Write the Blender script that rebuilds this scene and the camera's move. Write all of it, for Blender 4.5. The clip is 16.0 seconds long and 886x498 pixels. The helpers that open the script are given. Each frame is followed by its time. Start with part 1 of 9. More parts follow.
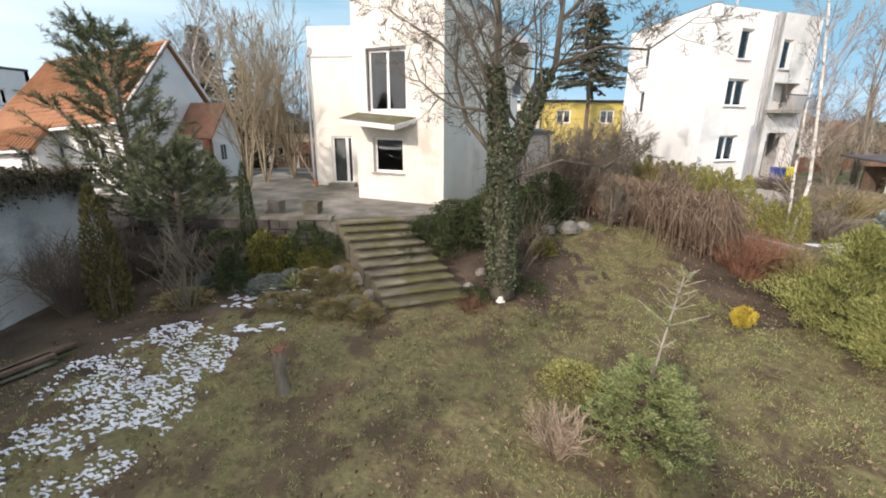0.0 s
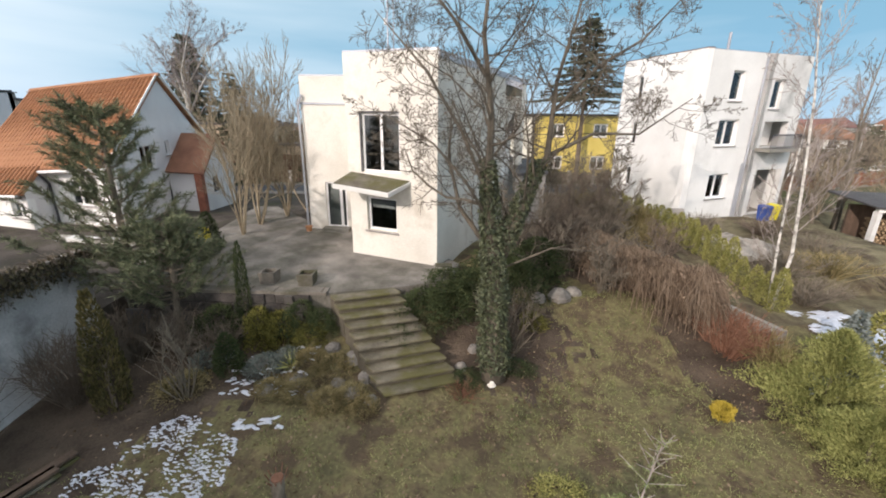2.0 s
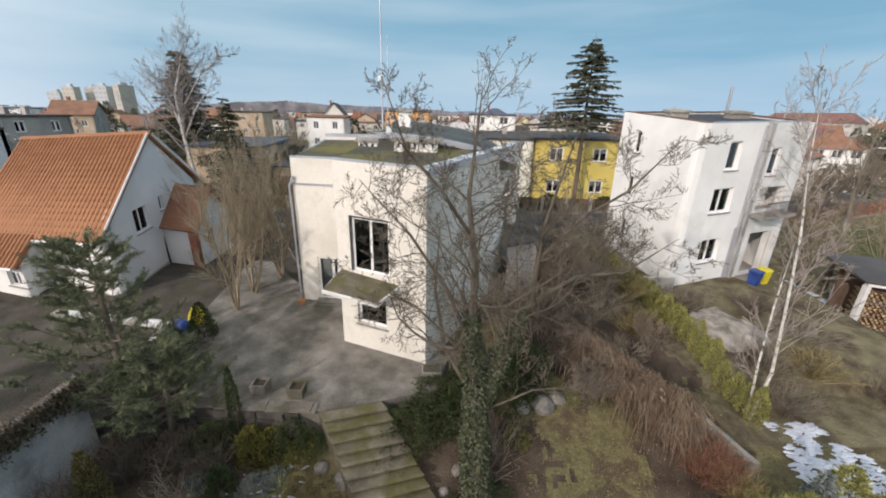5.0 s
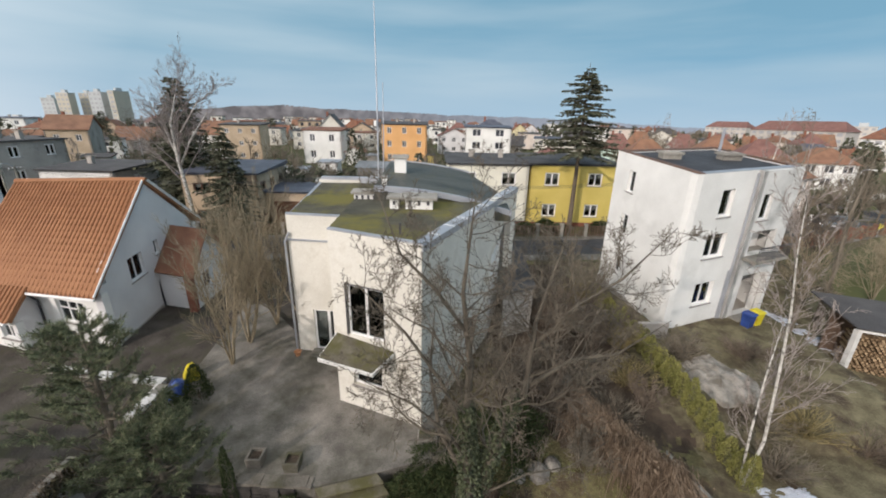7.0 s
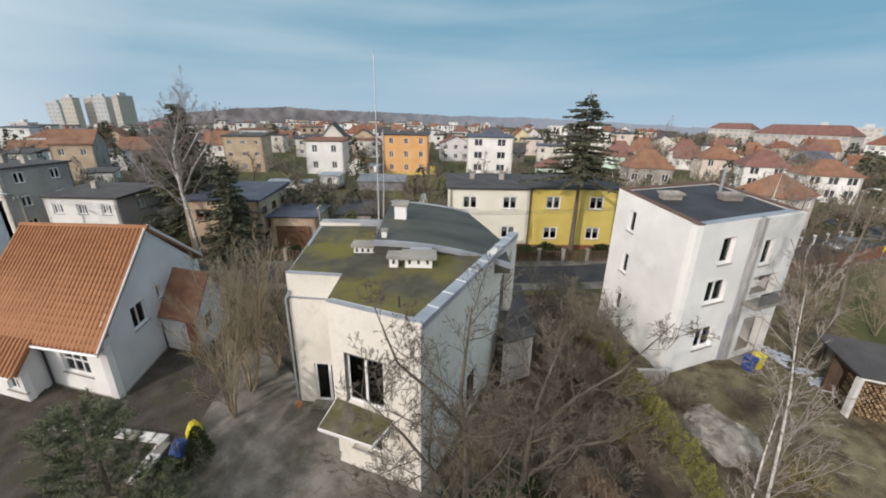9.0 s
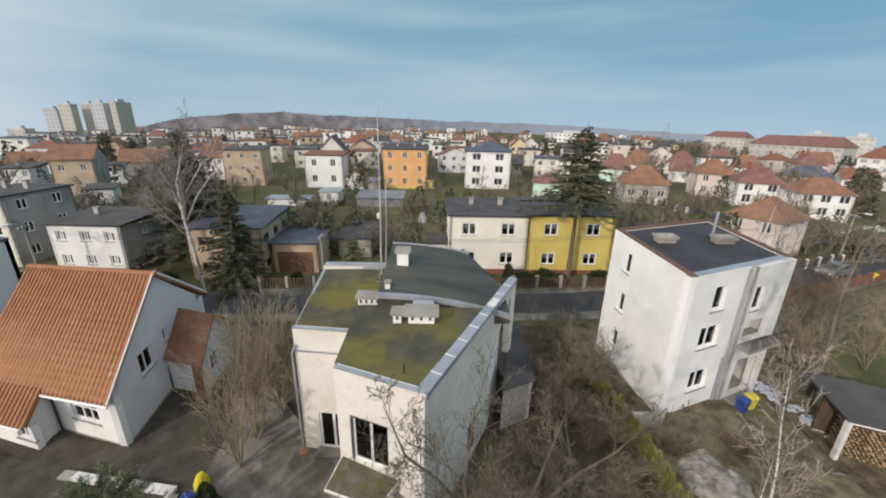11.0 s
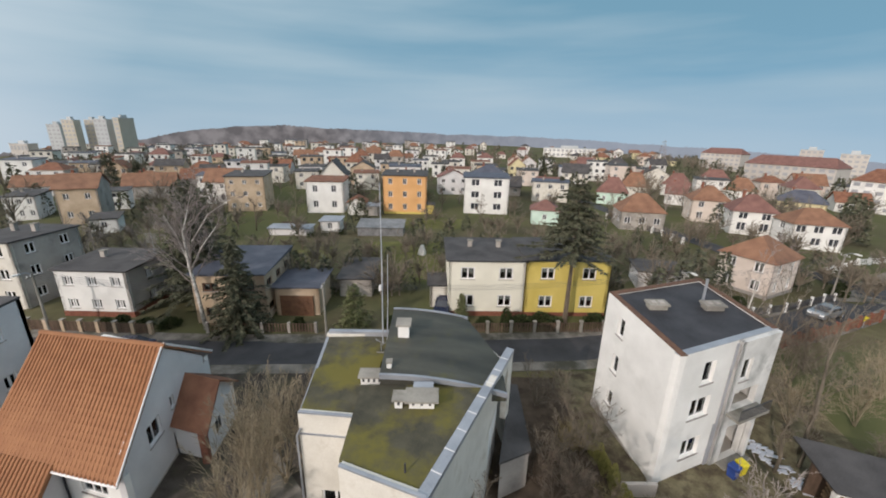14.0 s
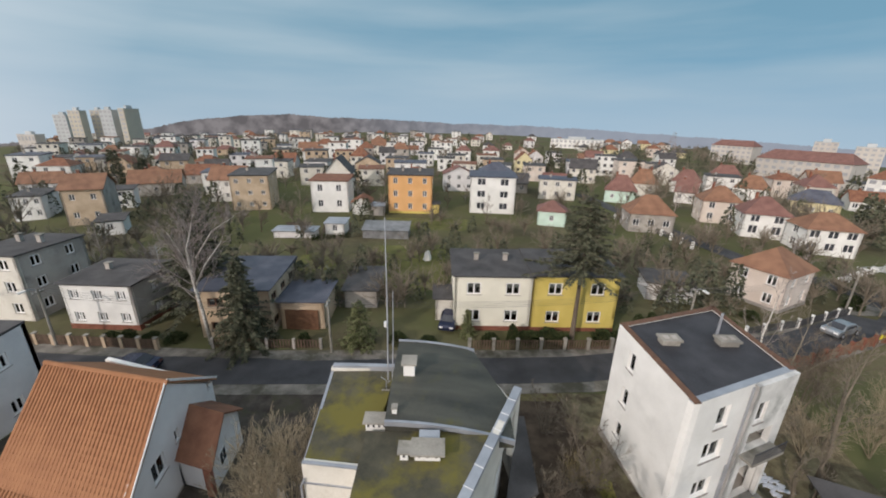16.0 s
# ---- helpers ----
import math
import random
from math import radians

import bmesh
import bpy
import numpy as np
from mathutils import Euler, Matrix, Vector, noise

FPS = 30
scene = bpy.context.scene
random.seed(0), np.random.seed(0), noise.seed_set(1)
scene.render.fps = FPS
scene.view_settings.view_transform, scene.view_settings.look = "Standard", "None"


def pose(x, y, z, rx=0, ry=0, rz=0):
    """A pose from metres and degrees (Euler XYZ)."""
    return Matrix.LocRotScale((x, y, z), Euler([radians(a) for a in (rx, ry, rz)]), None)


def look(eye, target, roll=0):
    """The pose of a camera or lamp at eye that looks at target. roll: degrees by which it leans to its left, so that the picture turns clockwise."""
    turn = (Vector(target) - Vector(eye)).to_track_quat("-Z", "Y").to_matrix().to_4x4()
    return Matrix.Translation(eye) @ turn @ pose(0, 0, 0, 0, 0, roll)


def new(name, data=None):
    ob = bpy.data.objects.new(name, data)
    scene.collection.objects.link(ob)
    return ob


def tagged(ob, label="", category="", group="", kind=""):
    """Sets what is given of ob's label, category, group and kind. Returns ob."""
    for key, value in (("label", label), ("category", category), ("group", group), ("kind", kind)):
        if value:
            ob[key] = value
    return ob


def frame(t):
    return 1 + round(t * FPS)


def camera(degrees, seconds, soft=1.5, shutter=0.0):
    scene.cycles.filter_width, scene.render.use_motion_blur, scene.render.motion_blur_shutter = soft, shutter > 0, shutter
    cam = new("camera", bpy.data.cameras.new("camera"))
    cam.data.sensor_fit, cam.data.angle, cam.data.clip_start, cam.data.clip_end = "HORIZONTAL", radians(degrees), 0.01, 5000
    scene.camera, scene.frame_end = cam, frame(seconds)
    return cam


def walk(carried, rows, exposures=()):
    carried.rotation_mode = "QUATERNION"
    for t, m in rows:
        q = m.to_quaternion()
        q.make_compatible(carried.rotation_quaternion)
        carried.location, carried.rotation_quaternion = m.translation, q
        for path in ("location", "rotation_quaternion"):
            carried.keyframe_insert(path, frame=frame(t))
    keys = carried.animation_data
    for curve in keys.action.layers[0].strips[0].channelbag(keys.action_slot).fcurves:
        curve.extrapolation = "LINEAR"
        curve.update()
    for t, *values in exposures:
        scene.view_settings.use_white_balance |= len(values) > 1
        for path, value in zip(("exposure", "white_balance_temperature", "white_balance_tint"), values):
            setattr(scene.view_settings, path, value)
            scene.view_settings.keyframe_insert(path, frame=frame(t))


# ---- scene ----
# ---- camera and walk ----
cam = camera(98.98, 16.0, soft=1.9)
PATH = [
    (0.0, 0.276, -1.828, 3.109, 0.628, -14.589, -0.337),
    (0.5, 0.283, -1.738, 3.722, 0.438, -14.835, -0.528),
    (1.0, 0.291, -1.659, 4.349, 0.236, -15.144, -0.617),
    (1.5, 0.304, -1.556, 5.050, 0.064, -15.904, -0.647),
    (2.0, 0.282, -1.326, 5.745, -0.214, -16.447, -0.621),
    (2.5, 0.285, -1.112, 6.316, -0.339, -16.973, -0.681),
    (3.0, 0.394, -0.967, 7.092, -0.187, -17.783, -0.906),
    (3.5, 0.514, -0.805, 7.876, 0.029, -18.576, -1.051),
    (4.0, 0.677, -0.589, 8.705, 0.451, -19.395, -1.216),
    (6.5, 0.568, 0.447, 11.627, -0.557, -19.127, -1.460),
    (7.0, 0.655, 0.572, 12.238, -0.395, -19.013, -1.287),
    (7.5, 0.723, 0.760, 12.853, -0.167, -19.125, -1.109),
    (8.0, 0.796, 0.987, 13.418, 0.017, -19.124, -1.035),
    (10.5, 0.573, 1.570, 16.490, -0.308, -19.055, -1.057),
    (11.0, 0.513, 1.583, 17.028, -0.387, -18.567, -1.159),
    (11.5, 0.474, 1.632, 17.626, -0.445, -18.200, -1.124),
    (12.0, 0.432, 1.653, 18.303, -0.503, -17.786, -1.173),
    (12.5, 0.431, 1.673, 18.875, -0.489, -17.420, -1.152),
    (13.0, 0.430, 1.700, 19.516, -0.528, -17.176, -1.144),
    (13.5, 0.416, 1.736, 20.087, -0.507, -17.000, -1.237),
    (14.0, 0.423, 1.872, 20.735, -0.482, -17.075, -1.252),
    (14.5, 0.472, 2.024, 21.338, -0.412, -17.361, -1.268),
    (15.0, 0.381, 2.456, 21.940, -0.107, -17.709, -1.297),
    (15.5, 0.359, 2.887, 22.519, 0.083, -18.248, -1.255),
    (16.0, 0.268, 3.298, 23.129, 0.321, -18.781, -1.295),
]
walk(cam, [(t, pose(x, y, z, 90 + pitch, roll, yaw)) for t, x, y, z, yaw, pitch, roll in PATH], exposures=[(0.0, 0.72, 6700, 18), (1.0, 0.63, 6700, 18), (2.0, 0.50, 6650, 18), (4.0, 0.29, 6600, 18), (6.5, 0.09, 6550, 15), (11.0, -0.01, 6590, 15), (16.0, -0.12, 6620, 16)])

# ---- world, sun ----
SUN_TO = Vector((-0.63, -0.77, 0.45)).normalized()  # the way to the sun: behind the walk's start, to its left, low
world = bpy.data.worlds.new("sky")
scene.world = world
world.use_nodes = True
wn, wl = world.node_tree.nodes, world.node_tree.links
wn.clear()
w_out = wn.new("ShaderNodeOutputWorld")
w_bg = wn.new("ShaderNodeBackground")
w_sky = wn.new("ShaderNodeTexSky")
w_sky.sky_type, w_sky.sun_disc = "NISHITA", False
w_sky.sun_elevation = math.asin(SUN_TO.z)
w_sky.sun_rotation = math.atan2(SUN_TO.x, SUN_TO.y)
w_sky.air_density, w_sky.dust_density, w_sky.ozone_density = 1.0, 0.4, 2.0
w_co = wn.new("ShaderNodeTexCoord")
w_map = wn.new("ShaderNodeMapping")
w_map.inputs["Scale"].default_value = (0.8, 1.0, 7.0)
w_map.inputs["Rotation"].default_value = (0.12, 0.30, 0.5)
w_no = wn.new("ShaderNodeTexNoise")
w_no.inputs["Scale"].default_value, w_no.inputs["Detail"].default_value, w_no.inputs["Roughness"].default_value = 1.7, 5.0, 0.46
w_ra = wn.new("ShaderNodeValToRGB")
w_ra.color_ramp.elements[0].position, w_ra.color_ramp.elements[0].color = 0.36, (0.0, 0.0, 0.0, 1)
w_ra.color_ramp.elements[1].position, w_ra.color_ramp.elements[1].color = 0.78, (0.80, 0.80, 0.80, 1)
w_mix = wn.new("ShaderNodeMix")
w_mix.data_type = "RGBA"
w_mix.inputs[7].default_value = (4.2, 5.6, 6.3, 1)  # thin high cloud
w_sep = wn.new("ShaderNodeSeparateXYZ")
w_hz = wn.new("ShaderNodeMapRange")
w_hz.inputs["From Min"].default_value, w_hz.inputs["From Max"].default_value = -0.08, 0.13
w_hz.inputs["To Min"].default_value, w_hz.inputs["To Max"].default_value = 0.95, 0.0
w_low = wn.new("ShaderNodeMapping")  # the sky's blue starts low over the horizon
w_low.inputs["Scale"].default_value, w_low.inputs["Location"].default_value = (1, 1, 2.2), (0, 0, 0.22)
wl.new(w_co.outputs["Generated"], w_low.inputs["Vector"])
wl.new(w_low.outputs["Vector"], w_sky.inputs["Vector"])
w_az = wn.new("ShaderNodeMath")  # more cloud towards one side
w_az.operation = "MULTIPLY_ADD"
w_az.inputs[1].default_value = -0.17
w_mix2 = wn.new("ShaderNodeMix")
w_mix2.data_type = "RGBA"
w_mix2.inputs[7].default_value = (4.0, 5.2, 6.1, 1)  # haze along the horizon
wl.new(w_co.outputs["Generated"], w_map.inputs["Vector"])
wl.new(w_map.outputs["Vector"], w_no.inputs["Vector"])
wl.new(w_no.outputs["Fac"], w_az.inputs[2])
wl.new(w_az.outputs[0], w_ra.inputs["Fac"])
wl.new(w_ra.outputs["Color"], w_mix.inputs[0])
w_veil = wn.new("ShaderNodeMix")  # a milky veil over the clear blue
w_veil.data_type = "RGBA"
w_veil.inputs[0].default_value = 0.72
w_veil.inputs[7].default_value = (2.05, 4.4, 5.7, 1)
wl.new(w_sky.outputs["Color"], w_veil.inputs[6])
wl.new(w_veil.outputs[2], w_mix.inputs[6])
w_dot = wn.new("ShaderNodeVectorMath")  # the veil is brighter towards the sun
w_dot.operation = "DOT_PRODUCT"
w_dot.inputs[1].default_value = SUN_TO
w_sun = wn.new("ShaderNodeMapRange")
w_sun.inputs["From Min"].default_value, w_sun.inputs["From Max"].default_value = -0.18, 1.0
w_glow = wn.new("ShaderNodeMix")
w_glow.data_type = "RGBA"
w_glow.inputs[7].default_value = (12.5, 12.4, 12.0, 1)
wl.new(w_co.outputs["Generated"], w_dot.inputs[0])
wl.new(w_dot.outputs["Value"], w_sun.inputs["Value"])
wl.new(w_sun.outputs["Result"], w_glow.inputs[0])
wl.new(w_co.outputs["Generated"], w_sep.inputs[0])
wl.new(w_sep.outputs["Z"], w_hz.inputs["Value"])
wl.new(w_sep.outputs["X"], w_az.inputs[0])
wl.new(w_hz.outputs["Result"], w_mix2.inputs[0])
wl.new(w_mix.outputs[2], w_mix2.inputs[6])
wl.new(w_mix2.outputs[2], w_glow.inputs[6])
wl.new(w_glow.outputs[2], w_bg.inputs["Color"])
wl.new(w_bg.outputs["Background"], w_out.inputs["Surface"])
w_bg.inputs["Strength"].default_value = 0.11
sun_data = bpy.data.lights.new("sun", "SUN")
sun_data.energy, sun_data.angle, sun_data.color = 2.15, radians(0.7), (1.0, 0.91, 0.80)
sun = new("sun", sun_data)
sun.matrix_world = look(SUN_TO * 60, (0, 0, 0))


# ---- mesh and material helpers ----
class Geo:
    """Vertices and faces of one mesh in the making."""

    def __init__(self):
        self.v, self.f = [], []

    def add(self, verts, faces):
        n = len(self.v)
        self.v += [tuple(p) for p in verts]
        self.f += [tuple(n + i for i in q) for q in faces]
        return self

    def box(self, x0, x1, y0, y1, z0, z1, m=None):
        vs = [Vector((x, y, z)) for z in (z0, z1) for y in (y0, y1) for x in (x0, x1)]
        if m is not None:
            vs = [m @ p for p in vs]
        return self.add(vs, [(0, 2, 3, 1), (4, 5, 7, 6), (0, 1, 5, 4), (2, 6, 7, 3), (0, 4, 6, 2), (1, 3, 7, 5)])

    def prism(self, poly, z0, z1):
        """A polygon, counterclockwise from above, drawn up from z0 to z1 (numbers or one per corner)."""
        n = len(poly)
        lo = z0 if isinstance(z0, (list, tuple)) else [z0] * n
        hi = z1 if isinstance(z1, (list, tuple)) else [z1] * n
        vs = [(p[0], p[1], a) for p, a in zip(poly, lo)] + [(p[0], p[1], a) for p, a in zip(poly, hi)]
        return self.add(vs, [tuple(reversed(range(n))), tuple(range(n, 2 * n))] + [(i, (i + 1) % n, n + (i + 1) % n, n + i) for i in range(n)])

    def slab(self, corners, thick):
        """A plate of the given upper corners (counterclockwise from above), thick downwards along its normal."""
        c = [Vector(p) for p in corners]
        nrm = (c[1] - c[0]).cross(c[2] - c[0]).normalized() * thick
        n = len(c)
        return self.add([p - nrm for p in c] + c, [tuple(reversed(range(n))), tuple(range(n, 2 * n))] + [(i, (i + 1) % n, n + (i + 1) % n, n + i) for i in range(n)])

    def tube(self, pts, radii, k=6, cap=True):
        pts = [Vector(p) for p in pts]
        rings, n0 = [], len(self.v)
        for i, p in enumerate(pts):
            d = (pts[min(i + 1, len(pts) - 1)] - pts[max(i - 1, 0)]).normalized()
            a = d.orthogonal().normalized() if i == 0 else (a - d * a.dot(d)).normalized()
            b = d.cross(a)
            for j in range(k):
                t = 2 * math.pi * j / k
                self.v.append(tuple(p + (a * math.cos(t) + b * math.sin(t)) * radii[i]))
        for i in range(len(pts) - 1):
            for j in range(k):
                self.f.append((n0 + i * k + j, n0 + i * k + (j + 1) % k, n0 + (i + 1) * k + (j + 1) % k, n0 + (i + 1) * k + j))
        if cap:
            self.f.append(tuple(n0 + j for j in reversed(range(k))))
            e = n0 + (len(pts) - 1) * k
            self.f.append(tuple(e + j for j in range(k)))
        return self

    def lathe(self, prof, k=12, m=None):
        """A turned body: (radius, z) pairs from bottom to top."""
        vs, fs = [], []
        for r, z in prof:
            for j in range(k):
                t = 2 * math.pi * j / k
                p = Vector((r * math.cos(t), r * math.sin(t), z))
                vs.append(m @ p if m is not None else p)
        for i in range(len(prof) - 1):
            for j in range(k):
                fs.append((i * k + j, i * k + (j + 1) % k, (i + 1) * k + (j + 1) % k, (i + 1) * k + j))
        fs += [tuple(reversed(range(k))), tuple((len(prof) - 1) * k + j for j in range(k))]
        return self.add(vs, fs)

    def mesh(self, name, mat=None, smooth=False):
        me = bpy.data.meshes.new(name)
        me.from_pydata(self.v, [], self.f)
        if mat:
            me.materials.append(mat)
        if smooth:
            me.shade_smooth()
        me.update()
        return me


WORLD = {}


def thing(name, at=(0, 0, 0), label="", category="", group="", kind="", geo=None, mat=None, smooth=False):
    """A top-level thing: an Empty at its base, or a mesh where geo is given."""
    ob = new(name, geo.mesh(name, mat, smooth) if geo else None)
    if geo is None:
        ob.location = at
        ob.empty_display_size = 0.3
        WORLD[ob.name] = Matrix.Translation(at)
    else:
        WORLD[ob.name] = Matrix.Identity(4)
    return tagged(ob, label, category, group, kind)


def part(name, geo, mat, parent, label="", smooth=False, kind=""):
    ob = new(name, geo if isinstance(geo, bpy.types.Mesh) else geo.mesh(name, mat, smooth))
    ob.parent = parent
    ob.matrix_parent_inverse = WORLD[parent.name].inverted()
    WORLD[ob.name] = Matrix.Identity(4)
    return tagged(ob, label=label, kind=kind)


def material(name, dark, light, scale=1.0, rough=0.8, bump=0.2, fine=14.0, metal=0.0, island=0.0, piece=0.0, stretch=(1, 1, 1), spec=0.5, third=None, cut=0.55, thscale=0.35):
    """A surface of two tones with grain at two scales; third: a stain colour in large patches; island, piece: spread of tone by piece."""
    mt = bpy.data.materials.new(name)
    mt.use_nodes = True
    n, l = mt.node_tree.nodes, mt.node_tree.links
    b = n["Principled BSDF"]
    co, mp = n.new("ShaderNodeTexCoord"), n.new("ShaderNodeMapping")
    mp.inputs["Scale"].default_value = stretch
    l.new(co.outputs["Object"], mp.inputs["Vector"])
    big, small = n.new("ShaderNodeTexNoise"), n.new("ShaderNodeTexNoise")
    big.inputs["Scale"].default_value, big.inputs["Detail"].default_value = scale, 5.0
    small.inputs["Scale"].default_value, small.inputs["Detail"].default_value = scale * fine, 4.0
    l.new(mp.outputs["Vector"], big.inputs["Vector"])
    l.new(mp.outputs["Vector"], small.inputs["Vector"])
    add = n.new("ShaderNodeMath")
    add.operation = "MULTIPLY_ADD"
    l.new(small.outputs["Fac"], add.inputs[0])
    add.inputs[1].default_value = 0.45
    l.new(big.outputs["Fac"], add.inputs[2])
    value = add.outputs[0]
    if island or piece:
        src = n.new("ShaderNodeNewGeometry").outputs["Random Per Island"] if island else n.new("ShaderNodeObjectInfo").outputs["Random"]
        var = n.new("ShaderNodeMath")
        var.operation = "MULTIPLY_ADD"
        l.new(src, var.inputs[0])
        var.inputs[1].default_value = island or piece
        l.new(value, var.inputs[2])
        sub = n.new("ShaderNodeMath")
        sub.operation = "SUBTRACT"
        l.new(var.outputs[0], sub.inputs[0])
        sub.inputs[1].default_value = (island or piece) / 2
        value = sub.outputs[0]
    ramp = n.new("ShaderNodeValToRGB")
    ramp.color_ramp.elements[0].position, ramp.color_ramp.elements[0].color = 0.52, (*dark, 1)
    ramp.color_ramp.elements[1].position, ramp.color_ramp.elements[1].color = 0.92, (*light, 1)
    l.new(value, ramp.inputs["Fac"])
    colour = ramp.outputs["Color"]
    if third:
        st, sr, mx = n.new("ShaderNodeTexNoise"), n.new("ShaderNodeValToRGB"), n.new("ShaderNodeMix")
        st.inputs["Scale"].default_value, st.inputs["Detail"].default_value, st.inputs["Roughness"].default_value = thscale, 8.0, 0.65
        l.new(co.outputs["Object"], st.inputs["Vector"])
        sr.color_ramp.elements[0].position, sr.color_ramp.elements[1].position = cut - 0.07, cut + 0.08
        l.new(st.outputs["Fac"], sr.inputs["Fac"])
        mx.data_type = "RGBA"
        l.new(sr.outputs["Color"], mx.inputs[0])
        l.new(colour, mx.inputs[6])
        mx.inputs[7].default_value = (*third, 1)
        colour = mx.outputs[2]
    l.new(colour, b.inputs["Base Color"])
    b.inputs["Roughness"].default_value, b.inputs["Metallic"].default_value = rough, metal
    b.inputs["Specular IOR Level"].default_value = spec
    if bump:
        bu = n.new("ShaderNodeBump")
        bu.inputs["Strength"].default_value, bu.inputs["Distance"].default_value = bump, 0.05
        l.new(small.outputs["Fac"], bu.inputs["Height"])
        l.new(bu.outputs["Normal"], b.inputs["Normal"])
    return mt


def glass_material():
    mt = bpy.data.materials.new("window_glass")
    mt.use_nodes = True
    n, l = mt.node_tree.nodes, mt.node_tree.links
    n.remove(n["Principled BSDF"])
    tr, gl, mx, fr = n.new("ShaderNodeBsdfTransparent"), n.new("ShaderNodeBsdfGlossy"), n.new("ShaderNodeMixShader"), n.new("ShaderNodeFresnel")
    tr.inputs["Color"].default_value = (0.55, 0.58, 0.58, 1)
    gl.inputs["Roughness"].default_value, gl.inputs["Color"].default_value = 0.03, (0.9, 0.93, 0.95, 1)
    fr.inputs["IOR"].default_value = 1.6
    l.new(fr.outputs[0], mx.inputs[0])
    l.new(tr.outputs[0], mx.inputs[1])
    l.new(gl.outputs[0], mx.inputs[2])
    l.new(mx.outputs[0], n["Material Output"].inputs["Surface"])
    return mt


GLASS = glass_material()
# whitish render greyed and mottled to paint in tree shade
RENDER_SHADED = material("shade_greyed_render", (0.33, 0.325, 0.325), (0.56, 0.555, 0.55), 0.9, 0.95, 0.4, 18, third=(0.23, 0.225, 0.22), cut=0.56, thscale=0.8)
RENDER_CREAM = material("cream_render", (0.60, 0.575, 0.515), (0.79, 0.77, 0.71), 0.6, 0.9, 0.25, 30, third=(0.56, 0.525, 0.455), cut=0.58, thscale=0.6)
RENDER_IVORY = material("ivory_render", (0.70, 0.68, 0.58), (0.82, 0.80, 0.69), 0.5, 0.9, 0.15, 40)
RENDER_WHITE = material("white_render", (0.70, 0.70, 0.68), (0.83, 0.83, 0.81), 0.5, 0.9, 0.2, 40, third=(0.66, 0.66, 0.64), cut=0.62)
RENDER_DIRTY = material("weathered_white_render", (0.52, 0.52, 0.51), (0.74, 0.74, 0.72), 0.8, 0.92, 0.3, 30, third=(0.36, 0.37, 0.36), cut=0.60)
# grey houses; also shade painted on the tiled house's white walls
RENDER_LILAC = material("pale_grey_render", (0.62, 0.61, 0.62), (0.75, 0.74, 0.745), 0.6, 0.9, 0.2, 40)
RENDER_YELLOW = material("yellow_render", (0.60, 0.47, 0.115), (0.72, 0.58, 0.175), 0.5, 0.9, 0.15, 40)
RENDER_PALE_YELLOW = material("pale_yellow_render", (0.62, 0.55, 0.33), (0.74, 0.67, 0.43), 0.5, 0.9, 0.15, 40)
RENDER_ORANGE = material("orange_render", (0.66, 0.36, 0.15), (0.76, 0.44, 0.20), 0.4, 0.9, 0.1, 30)
RENDER_BEIGE = material("beige_render", (0.42, 0.32, 0.22), (0.58, 0.46, 0.34), 0.5, 0.92, 0.2, 30)
RENDER_PINK = material("pinkish_render", (0.60, 0.52, 0.46), (0.72, 0.64, 0.58), 0.5, 0.9, 0.1, 30)
RENDER_GREY = material("grey_render", (0.31, 0.285, 0.26), (0.45, 0.42, 0.385), 0.4, 0.95, 0.2, 30, third=(0.2, 0.19, 0.18), cut=0.6)
RENDER_MINT = material("mint_render", (0.5, 0.66, 0.58), (0.62, 0.78, 0.70), 0.5, 0.9, 0.1, 30)
ROOF_ORANGE = material("orange_roof_tile", (0.250, 0.104, 0.043), (0.322, 0.143, 0.062), 1.2, 0.75, 0.25, 22, island=0.25)
ROOF_PIECE = material("orange_pantile", (0.250, 0.104, 0.043), (0.322, 0.143, 0.062), 1.2, 0.75, 0.2, 14, piece=0.35)
# red and rust tones muted to stand in for haze over the town
ROOF_RED = material("red_roof_tile", (0.15, 0.072, 0.060), (0.235, 0.118, 0.098), 0.7, 0.8, 0.3, 20)
ROOF_RUST = material("rust_roof_tile", (0.178, 0.088, 0.054), (0.278, 0.146, 0.088), 0.7, 0.8, 0.3, 20)
ROOF_BROWN = material("brown_roof_tile", (0.15, 0.06, 0.035), (0.26, 0.12, 0.07), 0.9, 0.8, 0.3, 20)
ROOF_DARK = material("dark_bitumen_roof", (0.042, 0.039, 0.040), (0.092, 0.087, 0.088), 0.6, 0.8, 0.3, 25, third=(0.085, 0.080, 0.080), cut=0.62)
ROOF_BLACK = material("black_bitumen_roof", (0.026, 0.026, 0.031), (0.060, 0.060, 0.068), 0.6, 0.75, 0.3, 25)
ROOF_BLUE = material("dark_blue_roof", (0.055, 0.06, 0.085), (0.11, 0.115, 0.145), 0.7, 0.6, 0.2, 25)
MOSS_ROOF = material("mossy_bitumen_roof", (0.042, 0.041, 0.030), (0.105, 0.098, 0.066), 0.9, 0.95, 0.5, 25, third=(0.150, 0.132, 0.030), cut=0.52, thscale=0.38)
MOSS_DARK = material("damp_mossy_vault_roof", (0.036, 0.036, 0.030), (0.090, 0.088, 0.070), 0.7, 0.55, 0.4, 25, third=(0.105, 0.098, 0.036), cut=0.60, thscale=0.5, stretch=(0.35, 1.5, 1))
METAL_SHEET = material("galvanised_sheet", (0.30, 0.32, 0.36), (0.46, 0.48, 0.52), 0.7, 0.45, 0.05, 30, metal=0.35)
